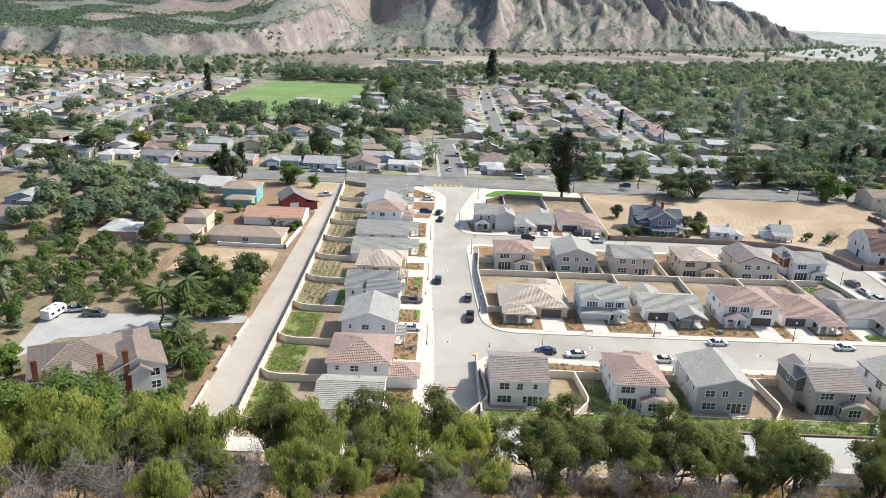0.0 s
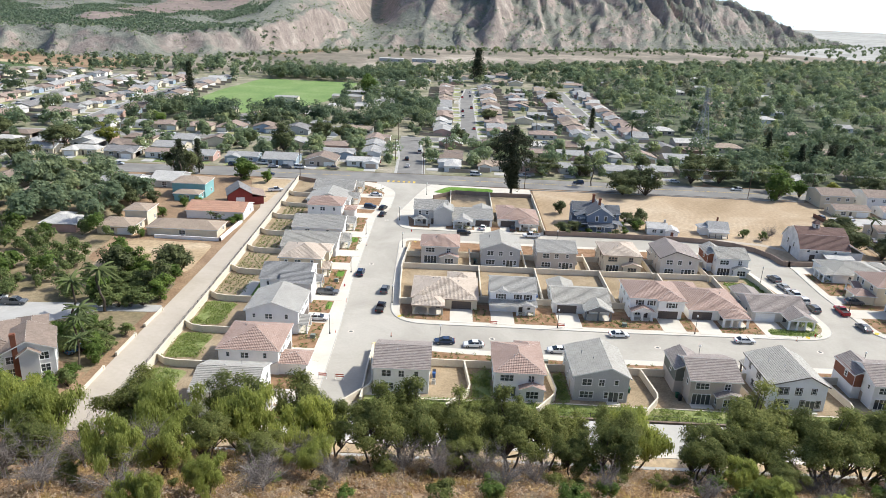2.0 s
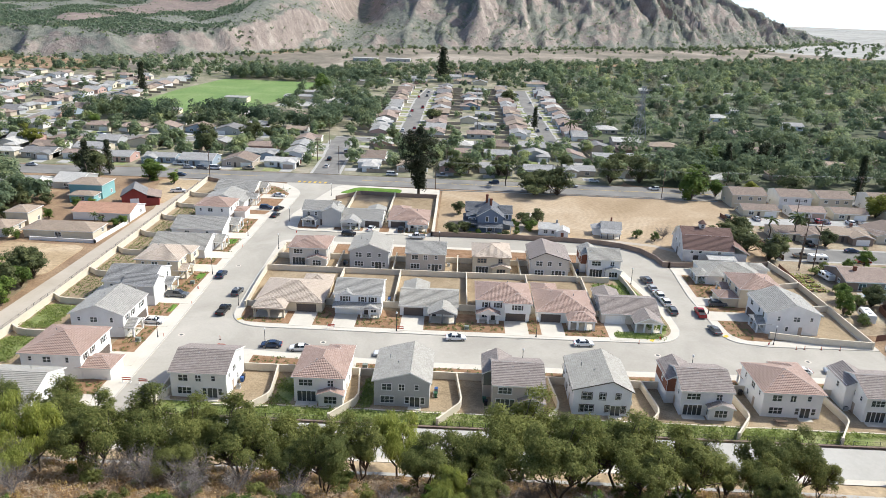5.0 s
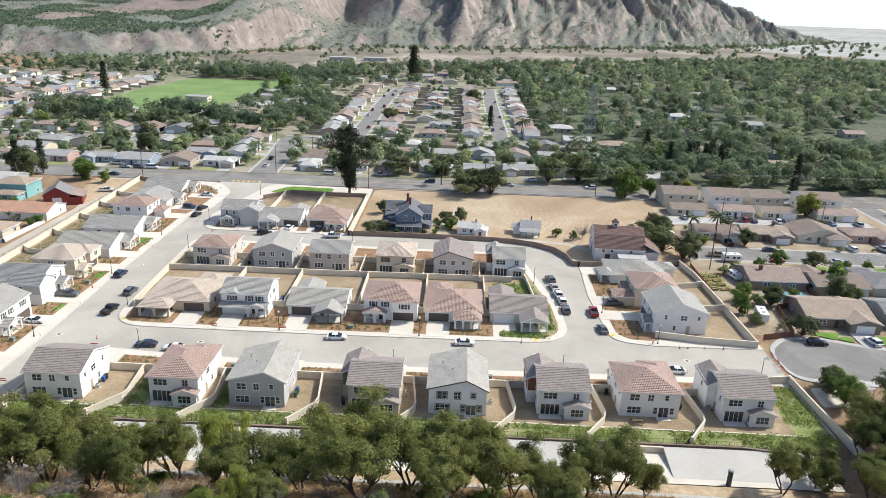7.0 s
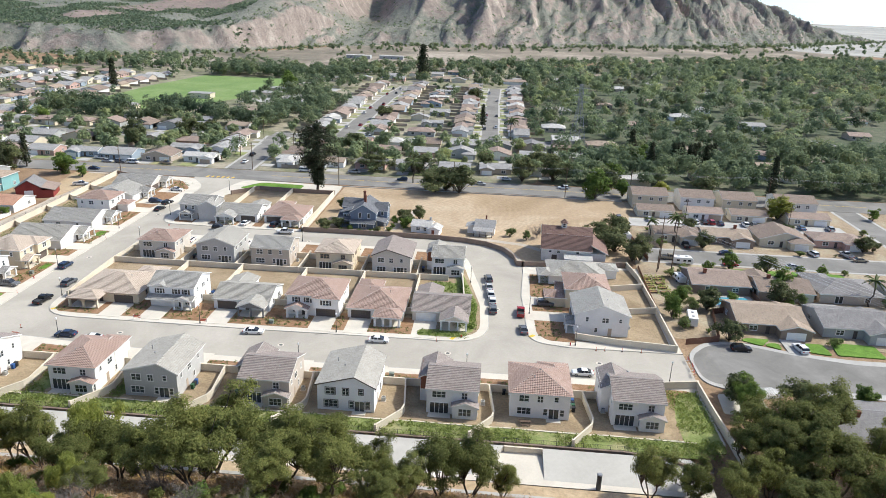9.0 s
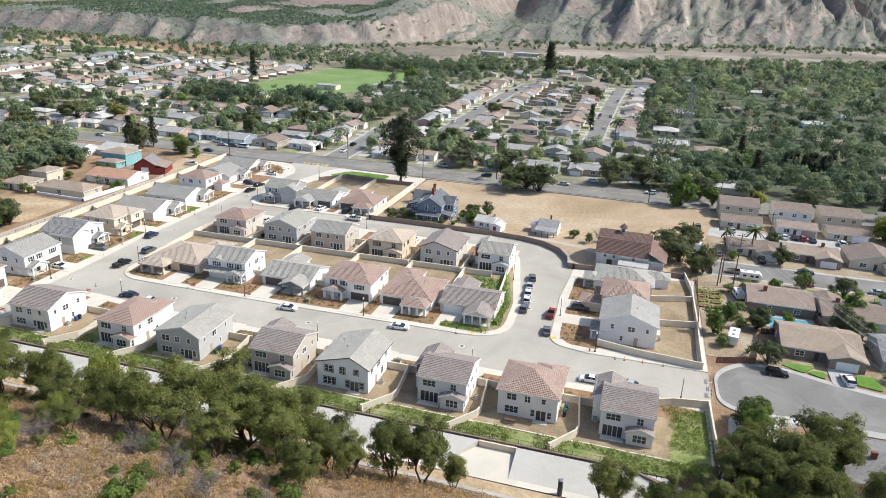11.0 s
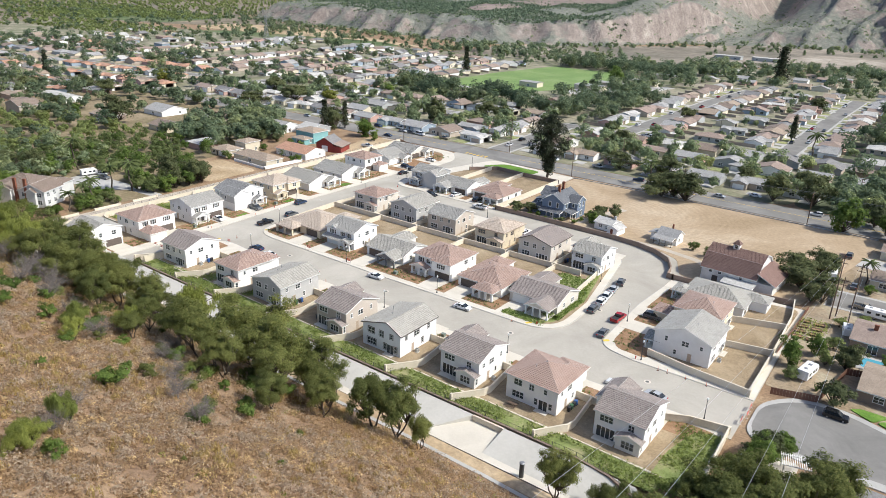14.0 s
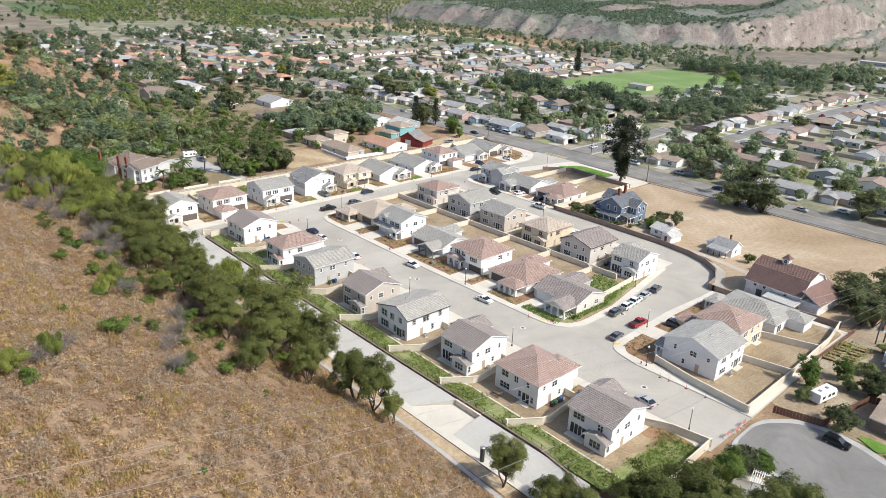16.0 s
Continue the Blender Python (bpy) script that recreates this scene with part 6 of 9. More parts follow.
v.porch(-2.6, 5.4, -8.2, -6.0, 2.8, "f", 0.22, 4, 0.18, TRIM_WHITE)
for u in (0.2, 3.2):
    v.win("f", -6.0, u, 3.9, 0.8, 1.7, 1)
v.win("f", -6.0, 1.4, 0.6, 1.2, 1.8, 2)
v.win("r", 5.6, -3.8, 3.8, 0.8, 1.7, 1)
v.win("r", 5.6, -3.8, 0.8, 0.8, 1.7, 1)
for u in (-5.5, -4.2):
    v.win("f", -3.6, u, 3.4, 0.9, 0.9, 2)
for x, y in ((1.0, -2.4), (-0.2, 3.0)):
    g = Geo()
    g.box(x, x + 0.8, y, y + 0.7, 6, 11.0)
    g.box(x - 0.1, x + 0.9, y - 0.1, y + 0.8, 10.6, 10.85)
    part("chimney", g, BROWNRED, v.e, "red brick chimney")
hut = House("small white cottage with a pale grey roof and a porch", 98.6, 231.2, -8, WHITE, SH["pale"], TRIM_WHITE, TRIM_WHITE, "cottage", "farm buildings", 0.05, None)
hut.vol(-5, 1.6, -2.6, 3.4, 2.6, "x", 0.4).vol(1.2, 5.0, -4.6, 0.6, 2.4, "y", 0.4)
hut.win("f", -2.6, -2.6, 0.9, 1.2, 1.0, 2).win("f", -2.6, -0.2, 0.9, 0.8, 1.0, 1).door("f", -4.6, 3.0, BROWNRED)
g = Geo()
g.box(0.6, 1.3, 0.4, 1.0, 3, 4.9)
part("chimney", g, CONCRETE_OLD, hut.e)
sh = House("small old white shed with a grey roof and an open lean-to", 117.4, 232.0, -4, WHITE, SH["grey"], TRIM_WHITE, TRIM_WHITE, "shed", "farm buildings", 0.05, None)
sh.vol(-2.4, 4.2, -1.2, 4.2, 3.0, "x", 0.62).vol(-5.0, -2.4, -0.4, 3.8, 2.4, "l", 0.25)
sh.porch(-2.6, 3.6, -3.6, -1.2, 2.2, "f", 0.2, 4, 0.14, TRIM_DARK)
sh.win("r", 4.2, 1.0, 1.0, 0.8, 1.1, 1)
g = Geo()
g.box(0.8, 1.3, 2.2, 2.7, 3, 5.9)
part("chimney", g, BROWNRED, sh.e)


def old_barn():
    h = House("large white wooden barn with a maroon gambrel roof and a cupola", 145.2, 215.6, -3, paint("worn_white_boards", (0.66, 0.64, 0.60), 0.85, 0.18, 0.5, 3.0), roof_tiles("maroon_shingles", (0.185, 0.115, 0.095), (0.225, 0.145, 0.12), False), TRIM_WHITE, TRIM_WHITE, "barn", "farm buildings", 0.05, None)
    x0, x1, y0, y1, e = -8.6, 6.4, -7.0, 7.6, 4.4
    ym = (y0 + y1) / 2
    prof = [(y0 - 0.5, e - 0.4), (y0 + 3.2, e + 3.4), (ym, e + 5.0), (y1 - 3.2, e + 3.4), (y1 + 0.5, e - 0.4)]
    t, f, w = Geo(), Geo(), Geo()
    for (ya, za), (yb, zb) in zip(prof, prof[1:]):
        roof_plane(t, f, [(x0 - 0.4, ya, za), (x1 + 0.4, ya, za), (x1 + 0.4, yb, zb), (x0 - 0.4, yb, zb)], 0.42)
    w.box(x0, x1, y0, y1, -0.3, e)
    for x in (x0, x1):
        w.poly([(x, y0, e), (x, y0 + 3.2, e + 3.3), (x, ym, e + 4.9), (x, y1 - 3.2, e + 3.3), (x, y1, e)])
    part("wall", w, h.wall, h.e)
    r = part("roof", t, h.roof, h.e)
    part("fascia", f, TRIM_WHITE, r)
    h.vol(x1, x1 + 4.6, y0 + 0.5, y1 - 0.5, 3.2, "r", 0.5)
    h.vol(-1.5, 6.6, y0 - 3.2, y0, 2.4, "f", 0.12, walls=False, tiles=SH["pale"])
    for x in (-1.3, 2.5, 6.3):
        h.post(x, y0 - 3.2, 2.4, 0.16, TRIM_WHITE)
    for u in (-6, -3.4, 2.4):
        h.win("f", y0, u, 2.9, 0.8, 1.0, 1)
    h.door("f", y0, -4.6, TRIM_DARK, 1.6, 2.2)
    h.win("l", x0, 2.8, 3.0, 0.8, 1.6, 1)
    h.win("l", x0, -2.0, 3.0, 0.8, 1.6, 1)
    h.door("l", x0, 0.4, TRIM_DARK, 1.2, 2.4)
    h.win("r", x1 + 4.6, 0.0, 1.0, 1.0, 1.2, 2)
    cu = Geo()
    cu.box(-2.9, -1.2, ym - 0.85, ym + 0.85, e + 4.2, e + 6.2)
    c = part("cupola", cu, h.wall, h.e)
    ct, cf = Geo(), Geo()
    a, b, cc, d, z, p = -3.2, -0.9, ym - 1.15, ym + 1.15, e + 6.1, (-2.05, ym, e + 7.4)
    for q in ([(a, cc, z), (b, cc, z), p], [(b, cc, z), (b, d, z), p], [(b, d, z), (a, d, z), p], [(a, d, z), (a, cc, z), p]):
        roof_plane(ct, cf, q, 0.3, 0.12)
    part("cupola_roof", ct, h.roof, c)
    for face, pl in (("f", ym - 0.85), ("b", ym + 0.85)):
        h.win(face, pl, -2.05, e + 4.9, 0.8, 1.0, 1)


old_barn()

# ---- beyond the through road: streets of small houses ----
TOWN = soil("town_gardens", (0.14, 0.16, 0.08), (0.24, 0.225, 0.15), (0.40, 0.35, 0.28), 0.05, 0.4, 0.05)
slab("ground_town", rounded([(-900, 288), (-260, 294), (-60, 303), (140, 305), (146, 890), (-40, 800), (-260, 690), (-900, 560)], 10), -0.3, -0.05, TOWN, "gardens and bare lots between small houses", "ground")
slab("ground_woods", rounded([(140, 306), (600, 310), (1000, 700), (1000, 1500), (300, 1000), (140, 860)], 10), -0.3, -0.06, soil("woodland_floor", (0.07, 0.085, 0.05), (0.10, 0.115, 0.07), (0.17, 0.16, 0.11), 0.03, 0.3, 0.2), "shaded woodland floor", "ground")
slab("ground_orchard", rounded([(-260, 150), (-160, 136), (-90, 104), (-46, 110), (-46, 172), (-78, 180), (-78, 202), (-110, 280), (-300, 284)], 8), -0.3, -0.03, soil("orchard_floor", (0.13, 0.12, 0.06), (0.24, 0.19, 0.115), (0.36, 0.285, 0.19), 0.07, 0.8, 0.1), "dry orchard floor with leaf litter", "ground")
spin = random.Random(21)
road("road_far", [(6.4, 304), (5, 340), (0.5, 384)], 11)
road("road_far", [(-4, 388), (60, 390), (165, 402)], 10)
road("road_far", [(34.5, 392), (34.5, 560), (40, 640)], 9.5)
road("road_far", [(117, 398), (116.5, 560), (118, 650)], 9.5)
road("road_far", [(-40, 372), (-170, 366), (-300, 352)], 10)
road("road_far", [(-184, 366), (-190, 440), (-196, 560), (-200, 640)], 9.5)
road("road_far", [(-246, 362), (-250, 430), (-268, 560), (-280, 640)], 9.5)
road("road_far", [(-330, 350), (-345, 480), (-370, 640)], 9.5)
road("road_far", [(-430, 330), (-450, 480), (-480, 620)], 9.5)
road("road_far", [(-300, 352), (-560, 300)], 9.5)
ROOFS = ["grey", "grey", "brown", "rose", "rose", "pale", "dark", "brown", "rose", "grey", "tan", "grey"]
WALLS = ["white", "cream", "tan", "grey", "white", "cream", "blue", "rose"]


DRIVES, LAWNS, FENCES = Geo(), Geo(), Geo()


def front_plot(x0, x1, y0, y1, face, r):
    """A driveway, a patch of lawn and a back fence for a far house."""
    dx, dy = {0: (0, -1), 180: (0, 1), 90: (1, 0), -90: (-1, 0)}[face]
    cx, cy = (x0 + x1) / 2, (y0 + y1) / 2
    hw, hd = (x1 - x0) / 2, (y1 - y0) / 2
    s = r.choice([-1, 1])
    k = r.uniform(0.4, 0.6)
    for geo, off, half in ((DRIVES, s * k, 2.6), (LAWNS, -s * 0.35, r.uniform(2.5, 4.0))):
        if geo is LAWNS and r.random() < 0.35:
            continue
        z = 0.035 if geo is DRIVES else 0.025
        if dx == 0:
            u, e = cx + off * hw, cy + dy * hd
            geo.box(u - half, u + half, *sorted((e, e + dy * 5.4)), -0.1, z)
        else:
            u, e = cy + off * hd, cx + dx * hw
            geo.box(*sorted((e, e + dx * 5.4)), u - half, u + half, -0.1, z)
    if dx == 0:
        for x in (x0 - 0.6, ):
            FENCES.box(x - 0.05, x + 0.05, *sorted((cy, cy - dy * (hd + 9))), 0, 1.7)
    else:
        for y in (y0 - 0.6, ):
            FENCES.box(*sorted((cx, cx - dx * (hw + 9))), y - 0.05, y + 0.05, 0, 1.7)


def link_plots():
    for name, geo, mat, label, cat in (("far_driveways", DRIVES, CONCRETE_OLD, "pale concrete driveways before the small houses", "driveways"), ("far_lawns", LAWNS, soil("small_front_lawns", (0.16, 0.20, 0.07), (0.26, 0.28, 0.12), (0.40, 0.35, 0.20), 0.03, 0.6, 0.02), "green and dry front lawns before the small houses", "lawns"), ("far_fences", FENCES, paint("grey_board_fence", (0.36, 0.30, 0.24), 0.9, 0.2), "weathered board fences between the small houses", "fences")):
        tagged(part(name, geo, mat), label, cat, "", "stuff")


def row(x0, y0, x1, y1, face, step=17.5, detail=1, skip=0.06, red=0.0):
    n = int(math.dist((x0, y0), (x1, y1)) / step)
    for k in range(n + 1):
        if spin.random() < skip:
            continue
        t = k / max(1, n)
        x, y = x0 + (x1 - x0) * t + spin.uniform(-0.6, 0.6), y0 + (y1 - y0) * t + spin.uniform(-0.8, 0.8)
        w, d = spin.uniform(13, 15.2), spin.uniform(10, 13)
        if face in (90, -90):
            w, d = d, w
        roof = "orange" if spin.random() < red else spin.choice(ROOFS)
        old_house(x - w / 2, x + w / 2, y - d / 2, y + d / 2, face, roof, spin.choice(WALLS), spin.choice(["x", "x", "hip", "y"]), detail=detail, ell=spin.choice([0, 1, -1]), garage=spin.choice([1, -1]))
        front_plot(x - w / 2, x + w / 2, y - d / 2, y + d / 2, face, spin)


row(-236, 312, -16, 316, 0, 18, 2)
row(24, 318, 24, 372, -90, 18, 2)
row(-13, 338, -15, 374, 90, 18, 2)
row(44, 320, 160, 326, 0, 19, 1, 0.15)
row(48, 374, 158, 382, 180, 18, 1)
row(48, 352, 158, 358, 0, 18, 1, 0.1)
row(18.5, 408, 18.5, 640, 90, 15.5, 1)
row(51, 410, 52, 645, -90, 15.5, 1)
row(101, 416, 101, 650, 90, 15.5, 1)
row(133.5, 418, 134, 645, -90, 15.5, 1)
row(-34, 352, -230, 344, 180, 18, 1)
row(-44, 392, -170, 386, 0, 18, 1)
row(-30, 332, -230, 328, 0, 19, 0, 0.25)
for xa, xb in ((-190, -196), (-250, -268), (-345, -366), (-450, -476)):
    row(xa - 16, 395, xb - 16, 630, 90, 16, 0)
    row(xa + 16, 395, xb + 16, 630, -90, 16, 0)
row(-300, 330, -560, 284, 0, 18, 0, 0.1, 0.3)
row(-300, 372, -560, 326, 180, 18, 0, 0.1, 0.3)
row(-270, 300, -520, 252, 0, 18, 0, 0.2, 0.4)
row(-280, 262, -480, 226, 0, 20, 0, 0.3, 0.4)
row(-520, 420, -700, 560, 0, 22, 0, 0.2)


def scatter(region, n, roofs, seed, detail=0, gap=4.0):
    """Houses set at odd angles to the sun wherever there is room."""
    r = random.Random(seed)
    made = 0
    for _ in range(n * 12):
        if made >= n:
            break
        x, y = r.uniform(*region[:2]), r.uniform(*region[2:])
        w, d = r.uniform(11, 16), r.uniform(9, 13)
        if any(taken(x + i * w / 2, y + j * d / 2, gap) for i in (-1, 0, 1) for j in (-1, 0, 1)):
            continue
        old_house(x - w / 2, x + w / 2, y - d / 2, y + d / 2, r.choice([0, 0, 180]), r.choice(roofs), r.choice(WALLS), r.choice(["x", "hip", "y"]), detail=detail, ell=r.choice([0, 1, -1]), garage=0, z=max(0.0, land(x, y)))
        made += 1


# houses on the western edge, below the hill
old_house(-196, -176, 119, 129, 0, "tan", "grey", "hip", label="long dark house with a tan hipped roof", detail=2, garage=0, z=2.4)
old_house(-213, -201, 138, 147, 0, "tan", "grey", "hip", label="low grey house with a tan hipped roof", detail=2, garage=0)
old_house(-234, -218, 159, 169, 0, "tan", "cream", "x", label="low house with a faded tan shingle roof", detail=2, garage=0)
old_house(-240, -224, 184, 196, 0, "brown", "tan", "y", label="two-storey tan house with a brown gabled roof", detail=2, eave=5.2, garage=0)
old_house(-278, -246, 220, 230, 0, "pale", "white", "x", label="long white building with a pale low roof", detail=2, garage=0, pitch=0.15)
scatter((-500, -370, 195, 262), 16, ["orange", "orange", "rose", "tan"], 3)
scatter((-520, -250, 200, 292), 24, ["grey", "tan", "brown", "pale", "orange"], 4)
scatter((-700, -500, 330, 560), 20, ["tan", "grey", "pale", "orange"], 5)
scatter((-330, -210, 300, 640), 22, ROOFS, 6)
scatter((-640, -340, 290, 420), 40, ["grey", "tan", "pale", "brown", "orange", "rose"], 14, 0, 3.0)
scatter((-640, -500, 200, 300), 14, ["orange", "tan", "rose", "pale"], 15, 0, 3.0)
scatter((60, 92, 405, 640), 14, ROOFS, 12)
scatter((-20, 140, 660, 800), 16, ROOFS, 16, 0, 3.0)
scatter((-120, -20, 395, 450), 8, ROOFS, 13)
scatter((-150, -86, 206, 268), 7, ["pale", "tan", "grey", "brown"], 11, 1)
# houses half hidden in the eastern woods
for x, y in ((240, 591), (250, 517), (179, 395), (245, 450), (291, 491), (295, 823), (232, 675), (179, 726), (140, 696), (68, 693), (567, 970), (156, 445), (160, 405), (230, 390), (310, 430), (205, 470), (275, 560), (200, 560), (330, 600), (380, 540), (350, 470), (190, 640), (270, 720), (420, 700), (380, 800), (310, 660), (450, 600), (520, 760), (165, 520), (230, 790)):
    w = spin.uniform(12, 17)
    old_house(x - w / 2, x + w / 2, y - 5.5, y + 5.5, 0, spin.choice(["pale", "tan", "rose", "grey"]), spin.choice(["white", "cream", "tan"]), spin.choice(["x", "hip"]), label="low house half hidden in the woods", detail=0, garage=0)
    TAKEN.append((x - 12, x + 11, y - 30, y + 7))
scatter((170, 330, 312, 400), 9, ["pale", "tan", "rose", "brown"], 8, 1)
scatter((330, 560, 160, 420), 10, ["pale", "tan", "rose", "brown"], 9)
# school and playing field
slab("playing_field", rounded([(-158, 452), (-100, 452), (-84, 476), (-66, 532), (-62, 652), (-150, 652), (-160, 560)], 8), -0.3, 0.04, soil("playing_field_grass", (0.14, 0.22, 0.075), (0.18, 0.26, 0.09), (0.24, 0.30, 0.13), 0.03, 0.6, 0.02), "bright mown green school field", "lawn")
TAKEN.append((-160, -60, 450, 655))
for x0, x1, y0, y1 in ((-104, -88, 508, 518), (-66, -44, 528, 540), (-60, -34, 556, 567), (-52, -24, 590, 602), (-46, -14, 648, 658)):
    old_house(x0, x1, y0, y1, 0, "grey", "cream", "x", label="low cream school block with a flat grey roof", detail=1, garage=0, eave=3.6, pitch=0.08)
slab("schoolyard", [(-66, 500), (-20, 508), (-10, 600), (-60, 600)], -0.3, 0.02, CONCRETE_OLD, "pale concrete schoolyard", "yard")
for x0, x1, y0, y1 in ((-70, -40, 900, 912), (-30, 0, 910, 922)):
    old_house(x0, x1, y0, y1, 0, "pale", "grey", "x", label="long flat-roofed shed by the river wash", detail=0, garage=0, eave=4, pitch=0.06)

link_far()
link_plots()

# ---- river wash, orchards, mountains ----
slab("river_wash", rounded([(-300, 672), (-160, 720), (-60, 800), (160, 930), (420, 1120), (900, 1480), (1500, 1800), (1500, 2300), (1000, 2020), (700, 1700), (320, 1400), (110, 1240), (-90, 1160), (-190, 960), (-300, 830)], 20), -0.3, 0.02, soil("pale_river_sand", (0.13, 0.125, 0.095), (0.24, 0.205, 0.16), (0.46, 0.40, 0.325), 0.008, 0.1, 0.1), "pale sandy river wash at the mountain foot", "ground")
slab("field_far", rounded([(-720, 640), (-560, 640), (-330, 690), (-420, 715), (-600, 770), (-740, 730)], 20), -0.3, 0.03, FIELD, "tan ploughed field far off", "field")
slab("field_far", rounded([(-660, 600), (-440, 632), (-360, 675), (-420, 700), (-640, 640)], 20), -0.3, 0.06, soil("far_crops", (0.08, 0.12, 0.05), (0.12, 0.16, 0.07), (0.20, 0.19, 0.11), 0.03, 0.4, 0.1), "rows of green crops far off", "field")

# the plain's pale grey is distance haze put into the soil colour
slab("plain_far", rounded([(700, 1500), (1500, 900), (4700, 700), (4700, 4800), (500, 4800), (900, 2300)], 40), -0.3, 0.05, soil("haze_paled_plain", (0.27, 0.27, 0.245), (0.36, 0.35, 0.315), (0.47, 0.45, 0.405), 0.004, 0.03, 0.1), "far plain at the valley's mouth, paled as if by haze", "ground")

slab("ground_west", rounded([(-4700, 200), (-300, 198), (-250, 286), (-900, 290), (-905, 560), (-700, 690), (-560, 780), (-880, 840), (-960, 1020), (-1060, 1500), (-1180, 2300), (-4700, 2300)], 10), -0.3, -0.07, soil("western_scrub_ground", (0.13, 0.125, 0.08), (0.21, 0.175, 0.125), (0.33, 0.265, 0.195), 0.02, 0.3, 0.1), "green and dry scrub ground on the western plain", "ground")
CROPS = soil("far_crops", (0.08, 0.12, 0.05), (0.12, 0.16, 0.07), (0.20, 0.19, 0.11), 0.03, 0.4, 0.1)
slab("field_far", rounded([(-640, 200), (-530, 204), (-528, 252), (-620, 262)], 6), -0.3, 0.0, CROPS, "green crop field below the hill", "field")
slab("field_far", rounded([(-1300, 330), (-960, 300), (-930, 440), (-1280, 520)], 10), -0.3, 0.0, CROPS, "dark green crop field on the western plain", "field")
slab("field_far", rounded([(-1180, 640), (-930, 580), (-800, 650), (-860, 830), (-1120, 800)], 10), -0.3, 0.01, CROPS, "green crop field near the mountain foot", "field")


def mountain_material():
    m, nt, bsdf = nodes_of("mountain_scrub_and_bluff", 0.95, 0, 0.1)
    g = nt.nodes.new("ShaderNodeNewGeometry")
    sep = nt.nodes.new("ShaderNodeSeparateXYZ")
    nt.links.new(g.outputs["Normal"], sep.inputs[0])
    big = noise_tex(nt, g.outputs["Position"], 0.010, 7, 0.68, 0.8)
    fine = noise_tex(nt, g.outputs["Position"], 0.11, 6, 0.75)
    # chutes of bare rock run down the slope
    flow = nt.nodes.new("ShaderNodeVectorMath")
    flow.operation = "MULTIPLY"
    flow.inputs[1].default_value = (1.0, 1.0, 0.22)
    nt.links.new(g.outputs["Position"], flow.inputs[0])
    chute = noise_tex(nt, flow.outputs[0], 0.042, 5, 0.7, 0.5)
    green = ramp(nt, fine, [(0.32, (0.135, 0.15, 0.12)), (0.5, (0.195, 0.2, 0.165)), (0.72, (0.28, 0.262, 0.22))])
    tan = ramp(nt, chute, [(0.36, (0.235, 0.195, 0.17)), (0.54, (0.31, 0.26, 0.225)), (0.68, (0.46, 0.40, 0.335))])
    tan = mixrgb(nt, "OVERLAY", 0.6, tan, ramp(nt, fine, [(0.3, (0.32,) * 3), (0.7, (0.68,) * 3)]))
    total = None
    for src, k in ((big, 1.1), (chute, 0.9), (sep.outputs["Z"], 1.0)):
        n = nt.nodes.new("ShaderNodeMath")
        n.operation = "MULTIPLY_ADD"
        nt.links.new(src, n.inputs[0])
        n.inputs[1].default_value = k
        if total is None:
            n.inputs[2].default_value = 0.0
        else:
            nt.links.new(total, n.inputs[2])
        total = n.outputs[0]
    half = nt.nodes.new("ShaderNodeMath")
    half.operation = "MULTIPLY"
    nt.links.new(total, half.inputs[0])
    half.inputs[1].default_value = 0.5
    steep = ramp(nt, half.outputs[0], [(0.85, (1, 1, 1)), (0.95, (0, 0, 0))])
    col = mixrgb(nt, "MIX", steep, green, tan)
    nt.links.new(col, bsdf.inputs["Base Color"])
    bumped(nt, bsdf, fine, 0.9, 3.0)
    return m


STEP = 5.0
FOOT_LINE = [(-1180, 2300), (-1060, 1500), (-960, 1020), (-880, 835), (-780, 797), (-600, 790), (-480, 778), (-396, 760), (-310, 785), (-255, 838), (-205, 880), (-165, 990), (-110, 1115), (-2, 1165), (122, 1200), (286, 1330), (493, 1440), (660, 1590), (830, 1760), (960, 1900), (1060, 2010), (1200, 2170)]
CREST = [(-1180, 60), (-60, 320), (400, 270), (500, 180), (600, 132), (690, 116), (745, 106), (800, 98), (880, 76), (940, 56), (1040, 26), (1200, 0)]
BLUFF = [(-1180, 14), (-900, 24), (-600, 30), (-320, 27), (-268, 34), (-222, 44), (-190, 60), (-150, 40), (-110, 26), (1200, 26)]


def along(line, x):
    for (a, za), (b, zb) in zip(line, line[1:]):
        if x <= b:
            return za + (zb - za) * max(0.0, (x - a) / (b - a))
    return line[-1][1]


def ridged(x, y, seed, octaves=4):
    """Sharp crests between rounded valleys, 0 to 1."""
    z, amp, total, w = 0.0, 1.0, 0.0, 1.0
    for k in range(octaves):
        n = (1 - min(1.0, 1.7 * abs(noise.noise((x, y, seed + k * 3.1))))) ** 2
        z += n * amp * w
        total += amp
        w = min(1.0, 0.35 + n)
        x, y, amp = x * 2.1, y * 2.1, amp * 0.52
    return z / total


columns = [-1180 + STEP * k for k in range(int(2380 / STEP) + 1)]
stations = [Vector((x, sum(along(FOOT_LINE, x + d) for d in (-36, -24, -12, 0, 12, 24, 36)) / 7)) for x in columns]
depths = steps([(0, 5), (160, 9), (460, 34), (1500, 1)])


